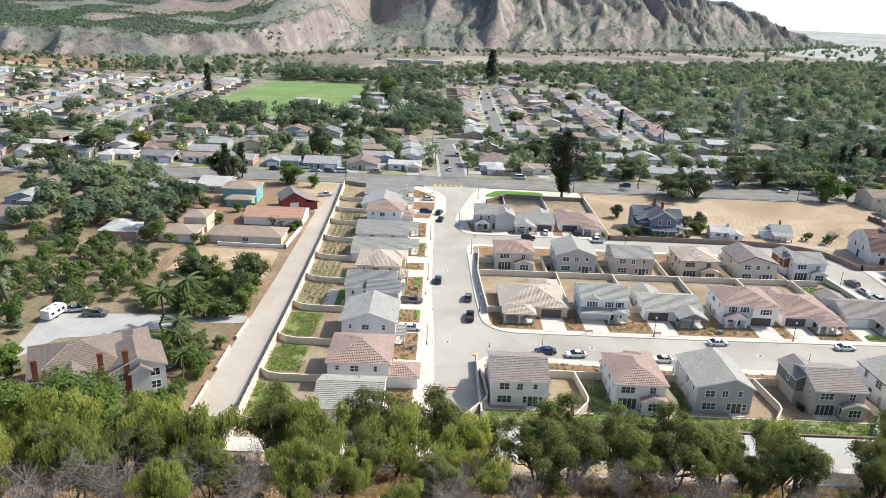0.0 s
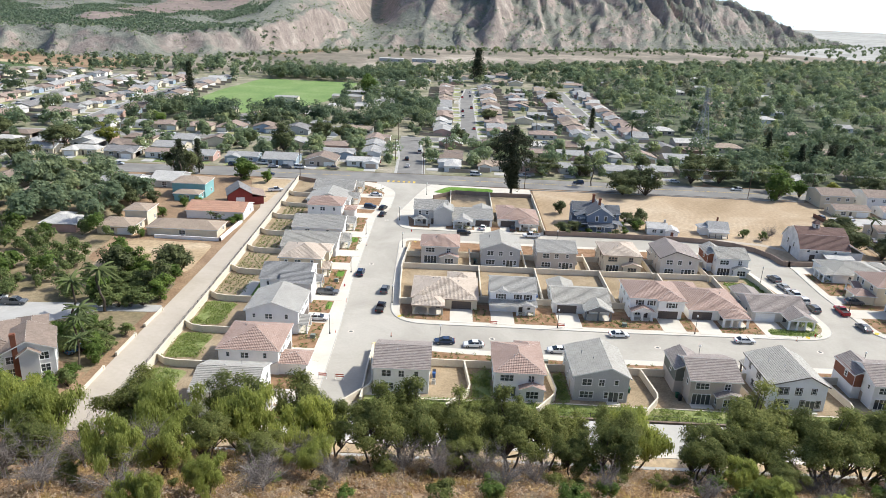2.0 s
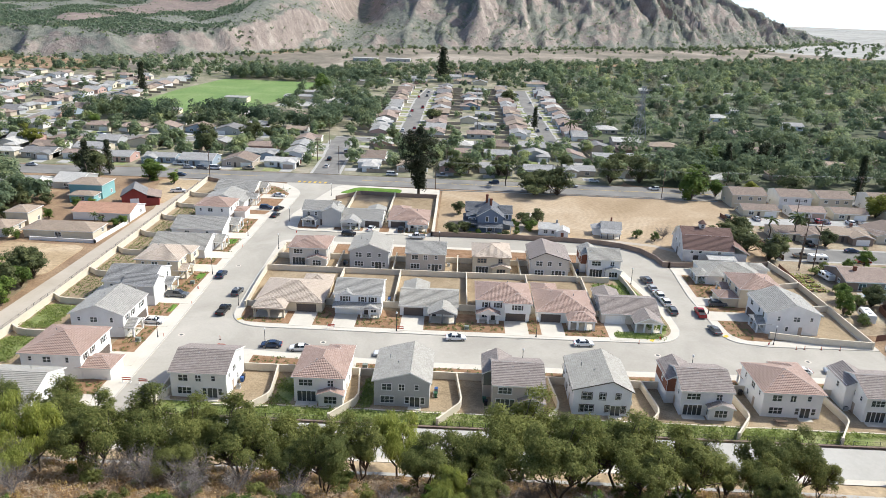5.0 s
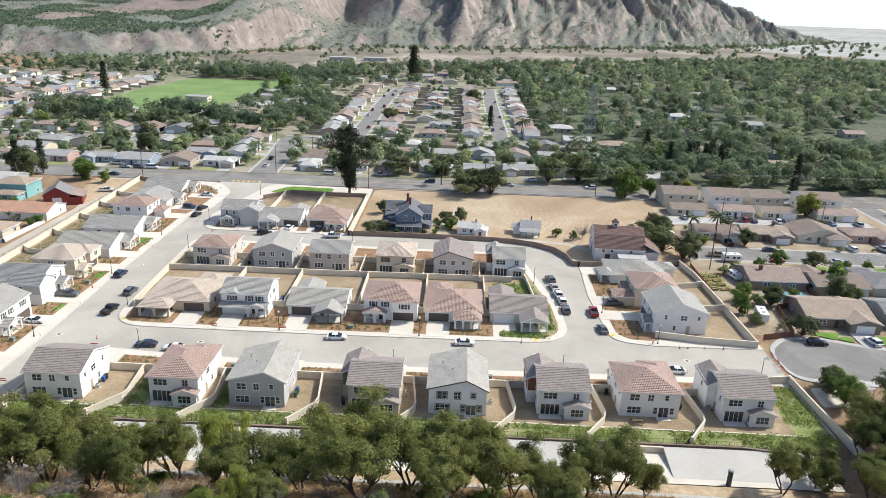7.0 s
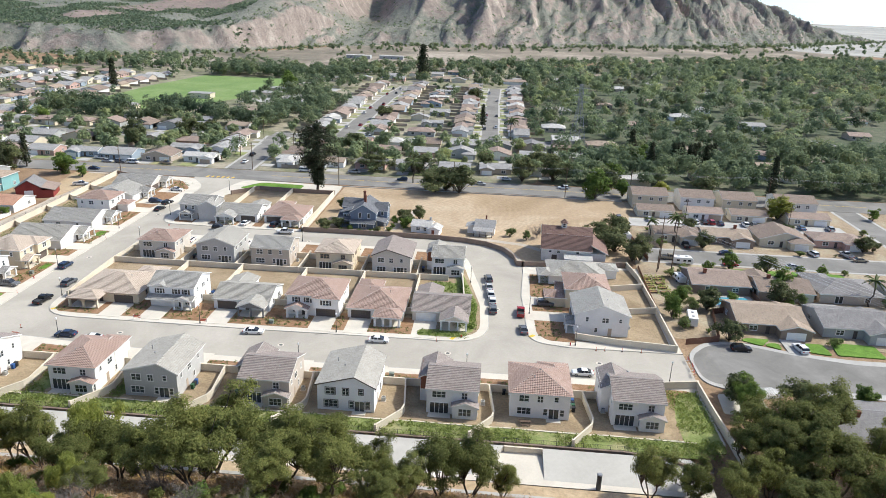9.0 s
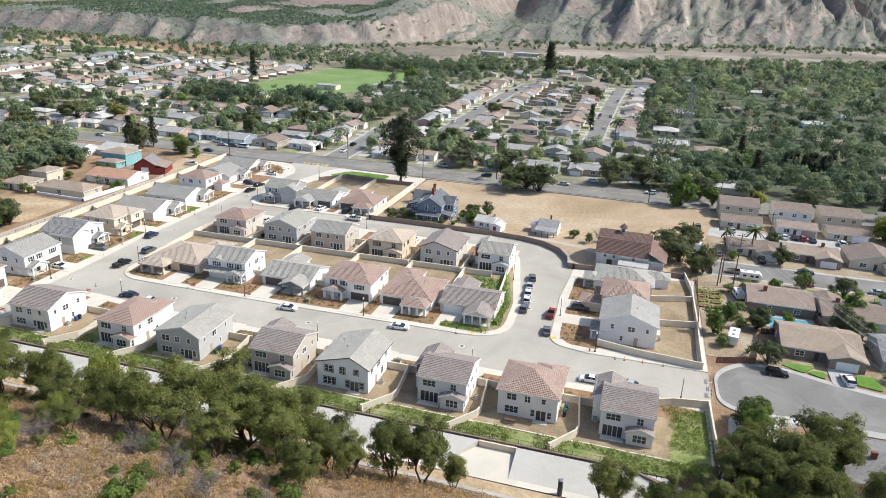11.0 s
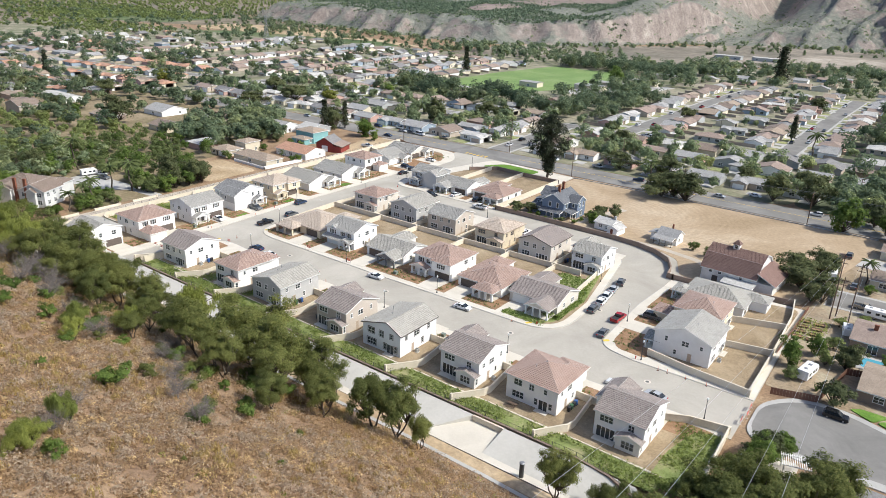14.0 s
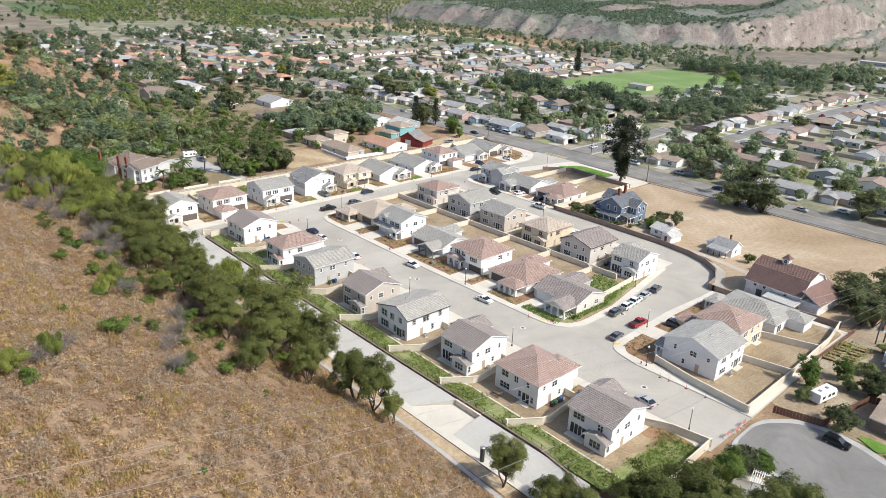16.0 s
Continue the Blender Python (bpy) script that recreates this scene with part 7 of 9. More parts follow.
def slope_height(x, y, t, lean):
    """The mountain's height t metres behind its foot, where the foot line leans by that much."""
    back = t / math.sqrt(1 + lean * lean)
    east = smooth(-100, 100, x)
    warp = 50 * noise.noise((x * 0.006, y * 0.006, 2)) + 14 * noise.noise((x * 0.025, y * 0.025, 3))
    run = x * (1 + 0.25 * abs(lean)) + warp
    spur = ridged((run + 0.2 * t) * 0.0075, t * 0.0015, 7.0, 5)
    rill = ridged((run + warp) * 0.05, t * 0.012, 9.0, 4)
    gain = back - 46 * (1 - ridged(run * 0.012, 0.3, 4.0, 4))
    cliff = smooth(0, 52, gain)
    low = along(BLUFF, x) * cliff * (0.78 + 0.34 * spur) + 10 * (rill - 0.5) * cliff * (1 - smooth(70, 150, back))
    low += max(0, back - 70) * 0.045 + max(0, back - 600) * 0.3 * (0.4 + spur) + max(0, back - 150) * 0.42 * smooth(-330, -190, x)
    high = max(0, gain) * 0.60 * (0.45 + 0.95 * spur) + 15 * (rill - 0.5) * cliff
    cap = along(CREST, x) * (0.84 + 0.32 * spur)
    if high > cap * 0.7:
        high = cap * 0.7 + cap * 0.3 * (1 - math.exp(-(high - cap * 0.7) / max(1.0, cap * 0.3)))
    z = low * (1 - east) + high * east
    gorge = math.exp(-((x + 0.0965 * y) / (26 + 0.05 * max(0, y - 1100))) ** 2)
    gorge *= 1 - smooth(160, 420, back)
    z = z * (1 - 0.85 * gorge) + gorge * 0.1 * back
    return z * smooth(0, 14, back) - 0.6


verts = []
for i, p in enumerate(stations):
    a, b = stations[max(i - 6, 0)], stations[min(i + 6, len(stations) - 1)]
    lean = (b.y - a.y) / (b.x - a.x)
    verts += [(p.x, p.y + t, slope_height(p.x, p.y + t, t, lean)) for t in depths]
nd = len(depths)
me = bpy.data.meshes.new("mountains")
me.from_pydata(verts, [], [(i * nd + j, (i + 1) * nd + j, (i + 1) * nd + j + 1, i * nd + j + 1) for i in range(len(stations) - 1) for j in range(nd - 1)])
me.materials.append(mountain_material())
me.polygons.foreach_set("use_smooth", [True] * len(me.polygons))
tagged(new("mountains", me), "scrubby mountains with eroded pale bluffs across the valley", "mountain", "", "structure")


def slope_at(x, t):
    """A point on the mountain at x and a depth behind its foot."""
    i = min(len(stations) - 2, max(0, int((x - columns[0]) / STEP)))
    j = min(nd - 2, max(k for k in range(nd) if depths[k] <= t))
    u, w = (x - columns[i]) / STEP, (t - depths[j]) / (depths[j + 1] - depths[j])
    a, b, c, d = (Vector(verts[k]) for k in (i * nd + j, (i + 1) * nd + j, i * nd + j + 1, (i + 1) * nd + j + 1))
    return (a * (1 - u) + b * u) * (1 - w) + (c * (1 - u) + d * u) * w


# ploughed field and pale earth scar on the terrace
PLOUGHED = [(-520, -370, 380, 640), (-490, -455, 190, 330)]
for x0, x1, t0, t1 in PLOUGHED:
    g = Geo()
    for x in np.arange(x0, x1, 10):
        for t in np.arange(t0, t1, 12):
            g.poly([slope_at(u, w) + Vector((0, 0, 0.7)) for u, w in ((x, t), (x + 10, t), (x + 10, t + 12), (x, t + 12))])
    tagged(part("field_far", g, soil("ploughed_terrace", (0.19, 0.15, 0.13), (0.24, 0.19, 0.165), (0.30, 0.245, 0.205), 0.02, 0.25, 0.2)), "bare brown ploughed field on the terrace", "field", "", "structure")

# ---- trees one by one, out to the school ----
def grove(kinds, region, n, hs=(0.8, 1.2), pad=1.0, seed=1, gap=3.5):
    r = random.Random(seed)
    x0, x1, y0, y1 = region
    made = 0
    for _ in range(n * 6):
        if made >= n:
            break
        x, y = r.uniform(x0, x1), r.uniform(y0, y1)
        if taken(x, y, pad) or any(abs(x - a) < gap and abs(y - b) < gap for a, b in TREES[-160:]):
            continue
        k = r.choice(kinds)
        base = {"midoak": 10, "fruit": 5, "bright": 8, "yellow": 8, "conifer": 22, "palm": 8, "cypress": 12, "darkshrub": 2.4, "shrub": 2.0}[k]
        tree(k, x, y, base * r.uniform(*hs), r.uniform(0.9, 1.15))
        made += 1


# large ones that stand out
tree("ragged", 49.5, 275.0, 27.5, 1.0, 0, "tall dark conifer with a ragged crown by the estate entrance")
for x, y, h, w in ((96, 283.8, 12.5, 1.5), (106, 283.4, 12, 1.45), (101, 286, 13, 1.2), (66, 312, 11, 1.4), (84, 314, 10, 1.1), (-57, 337, 15, 1.0), (-44, 369, 13, 1.1), (-32, 368, 12, 1.1), (-90, 285, 13, 1.0), (-84, 282, 12, 1.0), (68, 229, 5, 1.3), (64, 226, 5, 1.1), (82, 226.5, 2.5, 1.4), (89, 243, 5, 1.2), (66, 250, 6, 1.0)):
    tree("midoak", x, y, h, w)
for x, y, h, w in (((133, 309, 12, 1.2), (147, 312, 13, 1.1), (-157, 320, 15, 1.35), (-162, 291, 14, 1.3), (-201, 342, 13, 1.2), (142, 328, 13, 1.3), (87, 315, 11, 1.2), (48, 354, 11, 1.2), (48, 457, 11, 1.1), (103, 566, 13, 1.2),
                   (160, 221, 9, 1.5), (158, 230, 9, 1.4),) + ((165, 238, 8, 1.2), (165, 213, 7, 1.0), (179.4, 160.6, 7, 1.1), (178.6, 178.4, 5, 1.1), (199, 184.2, 8, 1.0), (167.5, 214, 9, 1.1), (163.7, 236, 9, 1.2), (64.1, 226.7, 5, 1.2), (90.8, 236.8, 5, 1.4), (116, 330, 10, 1.0), (30, 384, 9, 1), (170, 300, 11, 1.1), (210, 300, 12, 1.1))):
    tree("midoak", x, y, h, w)
for x, y, h, w in ((161.5, 286, 13, 1.1), (-62, 281, 10, 1.15), (168.1, 172.4, 7.5, 0.9), (201.3, 192.8, 6, 1.0), (175, 136.4, 5, 1.2), (172, 133, 4.5, 1.0), (174, 292, 9, 1.0), (203, 195, 8, 0.9), (-50, 276, 6, 1.0), (-66.4, 180.4, 8.5, 0.9), (-57, 172, 6, 1.0), (73, 226, 2.5, 1.3)):
    tree("bright", x, y, h, w)
for x, y, h in ((-47, 116, 4.5), (-46.5, 124, 5.5), (-49, 129, 5), (-47, 108, 5), (-78, 116, 6), (-80, 108, 6)):
    tree("bright", x, y, h, 1.1)
for x, y, h in ((-48, 121, 7), (-51, 128, 8)):
    tree("palm", x, y, h, variants=3)
tree("yellow", 230, 270.4, 10, 1.15)
tree("yellow", 192, 299, 7, 1.1)
tree("yellow", -144, 338, 10, 1.2)
tree("yellow", -186, 100, 14, 1.3)
tree("yellow", -278, 306, 10, 1.1)
for x, y, h, w in ((190, 351, 12, 1.2), (173, 318, 11, 1.3), (-60, 281, 9, 1.1), (-43, 551, 20, 0.9), (-139, 391, 9, 1.1), (-203, 204, 8, 1.1), (-255, 182, 10, 1.3)):
    tree("bright", x, y, h, w)
for x, y, h, w in ((-284, 132, 14, 1.2), (-301, 183, 13, 1.2), (-173, 210, 16, 1.1), (-310, 228, 11, 1.4), (-282, 250, 13, 1.3), (-262, 255, 12, 1.2), (-240, 212, 8, 1.2), (-190, 150, 7, 1.2), (-212, 128, 9, 1.2), (-200, 112, 8, 1.3), (-164, 128, 8, 1.2), (-152, 118, 9, 1.2), (-140, 110, 10, 1.3), (-160, 100, 11, 1.2), (-125, 102, 10, 1.2)):
    tree("midoak", x, y, h, w)
for x, y, h in ((-85, 276, 17), (-82, 288, 15), (-174, 534, 24), (112, 443, 15), (194, 337, 16), (190, 366, 17), (-373, 270, 18), (-368, 268, 16)):
    tree("conifer", x, y, h, 0.95)
tree("palm", 129, 407, 12)
for x, y, h in ((183, 236.4, 9), (175, 238, 7), (-56, 148, 11), (-52, 131, 9), (-60, 143, 10), (-98, 150, 13), (-49, 127, 5), (86, 296, 10), (225, 188, 8), (240, 186, 9), (-54, 219, 4), (-50, 216, 4)):
    tree("palm", x, y, h, variants=3)
tree("bright", 90.4, 233.0, 4.4, 1.2, label="dense round green garden tree by the cottage")
tree("midoak", 94.5, 244, 5.5, 1.1)
for x, y, h in ((69.5, 225.8, 1.6), (72.5, 225.4, 1.4), (76, 225.6, 1.8), (80, 226, 1.6), (85.6, 229, 1.8), (86.2, 233, 1.6), (86.4, 238, 2.0), (85.8, 242, 1.8)):
    tree("shrub", x, y, h, 1.2, label="leafy garden shrub beside the blue house")
for x, y in ((132.4, 228), (127, 231)):
    tree("fruit", x, y, 4.2, 0.8)
tree("bare", 136, 231, 5)
tree("conifer", 236, 297, 20, 0.7)
tree("conifer", 46.8, 701, 33.5, 1.25, 1)
for k in range(9):
    tree("cypress", 208 + k * 2.6, 352 + (k % 3) * 3, 13, 1.0)
for x, y, h in ((-70, 238, 4), (-66, 241, 3.5), (-45.5, 221, 4), (-47, 218.6, 3.4), (-70.5, 203, 3), (-86, 222, 5), (-90, 214, 5), (-72, 224, 4), (-88, 236, 6), (-82, 240, 5), (-94, 244, 7)):
    tree("bright" if h < 4.5 else "midoak", x, y, h, 1.2)
grove(["fruit"], (-46, -44, 160, 176), 3, seed=2)
grove(["fruit"], (-56, -45, 110, 138), 18, (0.7, 0.95), 0.5, 23, 2.6)
grove(["fruit", "midoak", "fruit", "bright"], (-62, -45, 150, 173), 26, (0.8, 1.1), 0.5, 3, 2.4)
grove(["midoak", "fruit"], (-130, -84, 108, 140), 16, (0.6, 1.0), 1, 7)
grove(["midoak", "fruit", "bright", "yellow", "fruit"], (168, 330, 160, 262), 46, (0.45, 0.85), 0.5, 9)
grove(["midoak", "bright"], (165, 330, 100, 137), 22, (0.7, 1.0), 0.5, 10)
grove(["fruit", "bright", "midoak", "shrub", "darkshrub", "shrub"], (166, 300, 150, 300), 46, (0.4, 0.8), -0.6, 24, 2.2)
grove(["fruit", "bright"], (-100, -52, 106, 140), 22, (0.6, 1.0), 0.3, 26, 2.4)


# ---- woods and street trees further off ----
def woods(name, label, region_fn, n, material, seed, leaf=1.5, per=90, h=(6, 11), pad=0.5, fade=9e9):
    """Many crowns of leaf clumps in one mesh; past fade in y they get fewer and larger leaves."""
    rng = np.random.default_rng(seed)
    P, D, S = [], [], []
    made = tries = 0
    while made < n and tries < n * 8:
        tries += 1
        spot = region_fn(rng)
        if spot is None or taken(spot[0], spot[1], pad):
            continue
        x, y = spot
        hh = rng.uniform(*h)
        r = hh * rng.uniform(0.42, 0.60)
        z0 = max(0.0, land(x, y))
        lobes = []
        for k in range(10):
            a, q, w = rng.uniform(0, 2 * math.pi), math.sqrt(rng.uniform(0.02, 1)), rng.uniform(-0.7, 1)
            q *= math.sqrt(1 - 0.8 * w * w) * r * 0.72
            lobes.append((x + math.cos(a) * q, y + math.sin(a) * q, z0 + hh * (0.5 + 0.30 * w), r * rng.uniform(0.26, 0.46), hh * rng.uniform(0.13, 0.22)))
        far = y > fade
        m = int(per * (0.42 if far else 1.0))
        p, d = lobes_points(lobes, m, rng, 0.5)
        out = p - np.array([[x, y, z0 + hh * 0.42]])
        out /= np.linalg.norm(out, axis=1)[:, None] + 1e-9
        P.append(p)
        D.append(d * 0.6 + out * 0.6 + np.array([0, 0, 0.25]))
        S.append(np.full(m, leaf * (1.5 if far else 1.0)))
        made += 1
    v = leaf_arrays(np.concatenate(P), np.concatenate(D), np.concatenate(S), rng, jitter=0.36)
    ob = tagged(new(name, leaf_mesh(name, v, material)), label, "trees", "", "stuff")
    return ob


def box_region(x0, x1, y0, y1):
    return lambda r: (r.uniform(x0, x1), r.uniform(y0, y1))


def east_woods(r):
    x, y = r.uniform(140, 900), r.uniform(400, 1150)
    if x - 140 > (y - 250) * 0.9 or y > 700 + 0.62 * x:
        return None
    return x, y


# far leaves are paler and bluer than near ones: haze mixed into their colour
WOOD = leaves("hazed_far_leaves", (0.20, 0.26, 0.15), (0.33, 0.39, 0.235), 0.5, True)
WOOD_DARK = leaves("hazed_dark_leaves", (0.14, 0.19, 0.12), (0.245, 0.30, 0.185), 0.5, True)
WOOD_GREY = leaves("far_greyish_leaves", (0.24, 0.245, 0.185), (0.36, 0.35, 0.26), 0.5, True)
woods("orchard", "rows of green orchard trees on dry ground", lambda r: (-140 + 5.2 * int(r.integers(0, 16)) + r.uniform(-0.7, 0.7), 138 + 5.4 * int(r.integers(0, 13)) + r.uniform(-0.7, 0.7)), 150, FRUIT, 59, 0.42, 560, (3.6, 5.8))
woods("orchard", "bright green trees among the orchard rows", box_region(-140, -60, 136, 206), 20, BRIGHT, 60, 0.6, 480, (5, 8))
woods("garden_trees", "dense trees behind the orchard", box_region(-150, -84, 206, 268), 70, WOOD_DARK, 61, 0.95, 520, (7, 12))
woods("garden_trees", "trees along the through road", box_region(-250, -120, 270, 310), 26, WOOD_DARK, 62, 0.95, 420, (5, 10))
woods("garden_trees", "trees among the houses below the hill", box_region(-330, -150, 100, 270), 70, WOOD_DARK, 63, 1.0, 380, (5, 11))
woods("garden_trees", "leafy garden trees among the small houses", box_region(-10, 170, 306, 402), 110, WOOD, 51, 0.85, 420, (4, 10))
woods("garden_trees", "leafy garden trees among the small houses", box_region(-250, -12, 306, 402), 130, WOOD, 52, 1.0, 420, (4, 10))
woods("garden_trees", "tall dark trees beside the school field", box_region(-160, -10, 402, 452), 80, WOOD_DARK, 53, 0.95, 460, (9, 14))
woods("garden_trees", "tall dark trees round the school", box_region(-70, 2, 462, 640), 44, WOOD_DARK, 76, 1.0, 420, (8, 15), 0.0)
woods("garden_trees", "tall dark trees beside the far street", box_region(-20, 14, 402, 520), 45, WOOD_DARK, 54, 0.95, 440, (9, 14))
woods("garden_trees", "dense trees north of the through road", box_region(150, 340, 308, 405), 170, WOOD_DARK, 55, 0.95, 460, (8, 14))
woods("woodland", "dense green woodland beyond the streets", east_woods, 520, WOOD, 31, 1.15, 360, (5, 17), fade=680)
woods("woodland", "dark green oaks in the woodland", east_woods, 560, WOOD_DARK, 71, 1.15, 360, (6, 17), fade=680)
woods("woodland", "greyish trees in the woodland", east_woods, 200, WOOD_GREY, 72, 1.1, 300, (7, 15), fade=680)
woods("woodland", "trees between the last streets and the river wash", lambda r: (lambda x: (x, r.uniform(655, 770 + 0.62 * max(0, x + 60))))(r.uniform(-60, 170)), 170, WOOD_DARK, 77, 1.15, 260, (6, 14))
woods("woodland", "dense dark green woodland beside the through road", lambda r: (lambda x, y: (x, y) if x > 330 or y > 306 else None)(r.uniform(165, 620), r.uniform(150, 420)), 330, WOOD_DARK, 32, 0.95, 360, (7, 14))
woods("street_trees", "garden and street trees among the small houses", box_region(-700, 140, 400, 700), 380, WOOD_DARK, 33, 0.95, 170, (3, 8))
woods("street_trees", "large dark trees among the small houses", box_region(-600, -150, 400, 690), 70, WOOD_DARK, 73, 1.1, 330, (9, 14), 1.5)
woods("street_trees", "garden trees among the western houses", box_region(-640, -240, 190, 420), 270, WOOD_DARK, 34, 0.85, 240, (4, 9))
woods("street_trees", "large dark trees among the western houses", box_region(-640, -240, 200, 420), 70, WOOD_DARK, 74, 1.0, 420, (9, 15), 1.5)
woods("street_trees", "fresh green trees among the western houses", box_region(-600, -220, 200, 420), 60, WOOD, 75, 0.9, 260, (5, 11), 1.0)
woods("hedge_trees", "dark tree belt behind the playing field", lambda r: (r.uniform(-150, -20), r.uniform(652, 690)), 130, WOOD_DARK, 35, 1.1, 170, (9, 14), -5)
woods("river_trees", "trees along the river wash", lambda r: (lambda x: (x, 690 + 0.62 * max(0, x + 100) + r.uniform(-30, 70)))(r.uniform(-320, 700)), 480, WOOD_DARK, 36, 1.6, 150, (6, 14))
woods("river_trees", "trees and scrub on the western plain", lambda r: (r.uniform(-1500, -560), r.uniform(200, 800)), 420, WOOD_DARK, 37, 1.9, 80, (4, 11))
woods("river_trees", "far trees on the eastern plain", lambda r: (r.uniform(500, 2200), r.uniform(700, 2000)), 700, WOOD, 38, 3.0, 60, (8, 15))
woods("orchard", "rows of dark green orchard trees", box_region(-240, -138, 130, 204), 150, FRUIT, 56, 0.7, 260, (4, 6.5))
woods("orchard", "dark green orchard blocks on the western plain", lambda r: (lambda b: (b[0] + 9 * int(r.integers(0, 26)) + r.uniform(-0.8, 0.8), b[1] + 7 * int(r.integers(0, 16)) + r.uniform(-0.8, 0.8)))(((-1040, 330), (-1280, 420), (-880, 470), (-1150, 560), (-1050, 680), (-1290, 700))[int(r.integers(0, 6))]), 1900, FRUIT, 58, 2.0, 22, (4, 6.5))
woods("orchard", "dark green orchards far out on the western plain", lambda r: (-880 - 13 * int(r.integers(0, 100)) + r.uniform(-1, 1), 430 + 11 * int(r.integers(0, 100)) + r.uniform(-1, 1)), 4200, FRUIT, 78, 3.4, 14, (5, 8))
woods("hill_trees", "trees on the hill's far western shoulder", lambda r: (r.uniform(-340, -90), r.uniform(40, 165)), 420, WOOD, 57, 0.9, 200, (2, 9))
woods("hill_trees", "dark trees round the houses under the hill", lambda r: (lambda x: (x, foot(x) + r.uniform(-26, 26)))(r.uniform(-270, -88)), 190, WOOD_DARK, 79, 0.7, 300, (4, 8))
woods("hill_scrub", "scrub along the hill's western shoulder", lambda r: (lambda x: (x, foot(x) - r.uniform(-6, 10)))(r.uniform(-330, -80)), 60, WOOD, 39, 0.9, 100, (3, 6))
def slope_spot(r):
    i = int(r.integers(0, len(stations)))
    j = int(r.integers(1, nd - 2))
    return verts[i * nd + j]


# bluer than the near orchard leaves, haze put into the green
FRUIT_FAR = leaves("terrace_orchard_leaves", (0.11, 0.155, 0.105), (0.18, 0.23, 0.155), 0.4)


def foot_spot(r):
    i = int(r.integers(2, len(stations) - 2))
    d = (stations[i + 1] - stations[i - 1]).normalized()
    q = stations[i] + Vector((-d.y, d.x)) * (r.uniform(-110, 16) if r.random() < 0.5 else r.uniform(-26, 20))
    return q.x, q.y


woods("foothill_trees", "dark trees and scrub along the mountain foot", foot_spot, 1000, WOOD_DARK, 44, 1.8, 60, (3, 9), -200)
# orchard rows on the terrace above the western bluffs
rng = np.random.default_rng(43)
P, D = [], []
for x in np.arange(-900, -215, 8.0):
    for t in np.arange(84, 690, 7.5):
        if any(a - 6 < x < b + 6 and c - 6 < t < d + 6 for a, b, c, d in PLOUGHED) or noise.noise((x * 0.007, t * 0.007, 5)) > 0.2 or t > 700 * smooth(-230, -330, x) + 110:
            continue
        q = slope_at(x + rng.uniform(-0.8, 0.8), t)
        P.append(np.array([[q.x, q.y, q.z + 1.6]]) + rng.normal(0, 1, (10, 3)) * [1.6, 1.4, 0.8])
        D.append(np.tile([0, -0.3, 0.9], (10, 1)))
v = leaf_arrays(np.concatenate(P), np.concatenate(D), 2.7, rng)
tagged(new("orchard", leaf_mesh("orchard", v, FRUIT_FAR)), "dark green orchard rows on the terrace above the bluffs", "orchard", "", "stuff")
rng = np.random.default_rng(41)
P, D = [], []
for k in range(6500):
    x, y, z = slope_spot(rng)
    hh = rng.uniform(2.0, 5.0)
    p = np.array([[x, y, z]]) + rng.normal(0, 1, (8, 3)) * [hh * 0.6, hh * 0.6, hh * 0.3] + [rng.uniform(-6, 6), rng.uniform(-6, 6), hh * 0.3]
    P.append(p)
    D.append(np.tile([0, -0.3, 0.8], (8, 1)))
v = leaf_arrays(np.concatenate(P), np.concatenate(D), 2.3, rng, jitter=0.4)
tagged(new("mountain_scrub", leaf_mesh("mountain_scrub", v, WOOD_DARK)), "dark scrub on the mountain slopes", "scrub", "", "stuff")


# ---- cars ----
CARS = {}


def car_paint(c):
    return paint("car_paint", c, 0.25, 0.03, 0.5, 3.0, 0, 0.0, 0.5)


SHAPES = {
    # body side outline (length, height) and glasshouse outline; x forward
    "sedan": (4.75, 1.82, [(-2.37, 0.45), (-2.32, 0.88), (-1.75, 0.98), (1.15, 0.95), (2.15, 0.78), (2.37, 0.55), (2.3, 0.28), (-2.3, 0.28)], [(-1.85, 0.96), (-1.05, 1.40), (0.35, 1.43), (1.2, 0.94)]),
    "suv": (4.7, 1.9, [(-2.32, 0.5), (-2.32, 1.05), (-2.2, 1.1), (1.1, 1.06), (2.15, 0.95), (2.35, 0.6), (2.3, 0.32), (-2.3, 0.32)], [(-2.25, 1.08), (-1.95, 1.68), (0.3, 1.72), (1.15, 1.05)]),
    "pickup": (5.6, 1.95, [(-2.8, 0.55), (-2.8, 1.08), (1.3, 1.08), (2.6, 1.02), (2.8, 0.65), (2.7, 0.38), (-2.75, 0.38)], [(-0.75, 1.07), (-0.6, 1.78), (0.75, 1.8), (1.5, 1.06)]),
    "van": (5.2, 2.0, [(-2.6, 0.45), (-2.6, 1.1), (1.7, 1.08), (2.45, 0.9), (2.6, 0.6), (2.5, 0.3), (-2.55, 0.3)], [(-2.58, 1.09), (-2.45, 1.95), (1.0, 1.98), (1.85, 1.07)]),
}


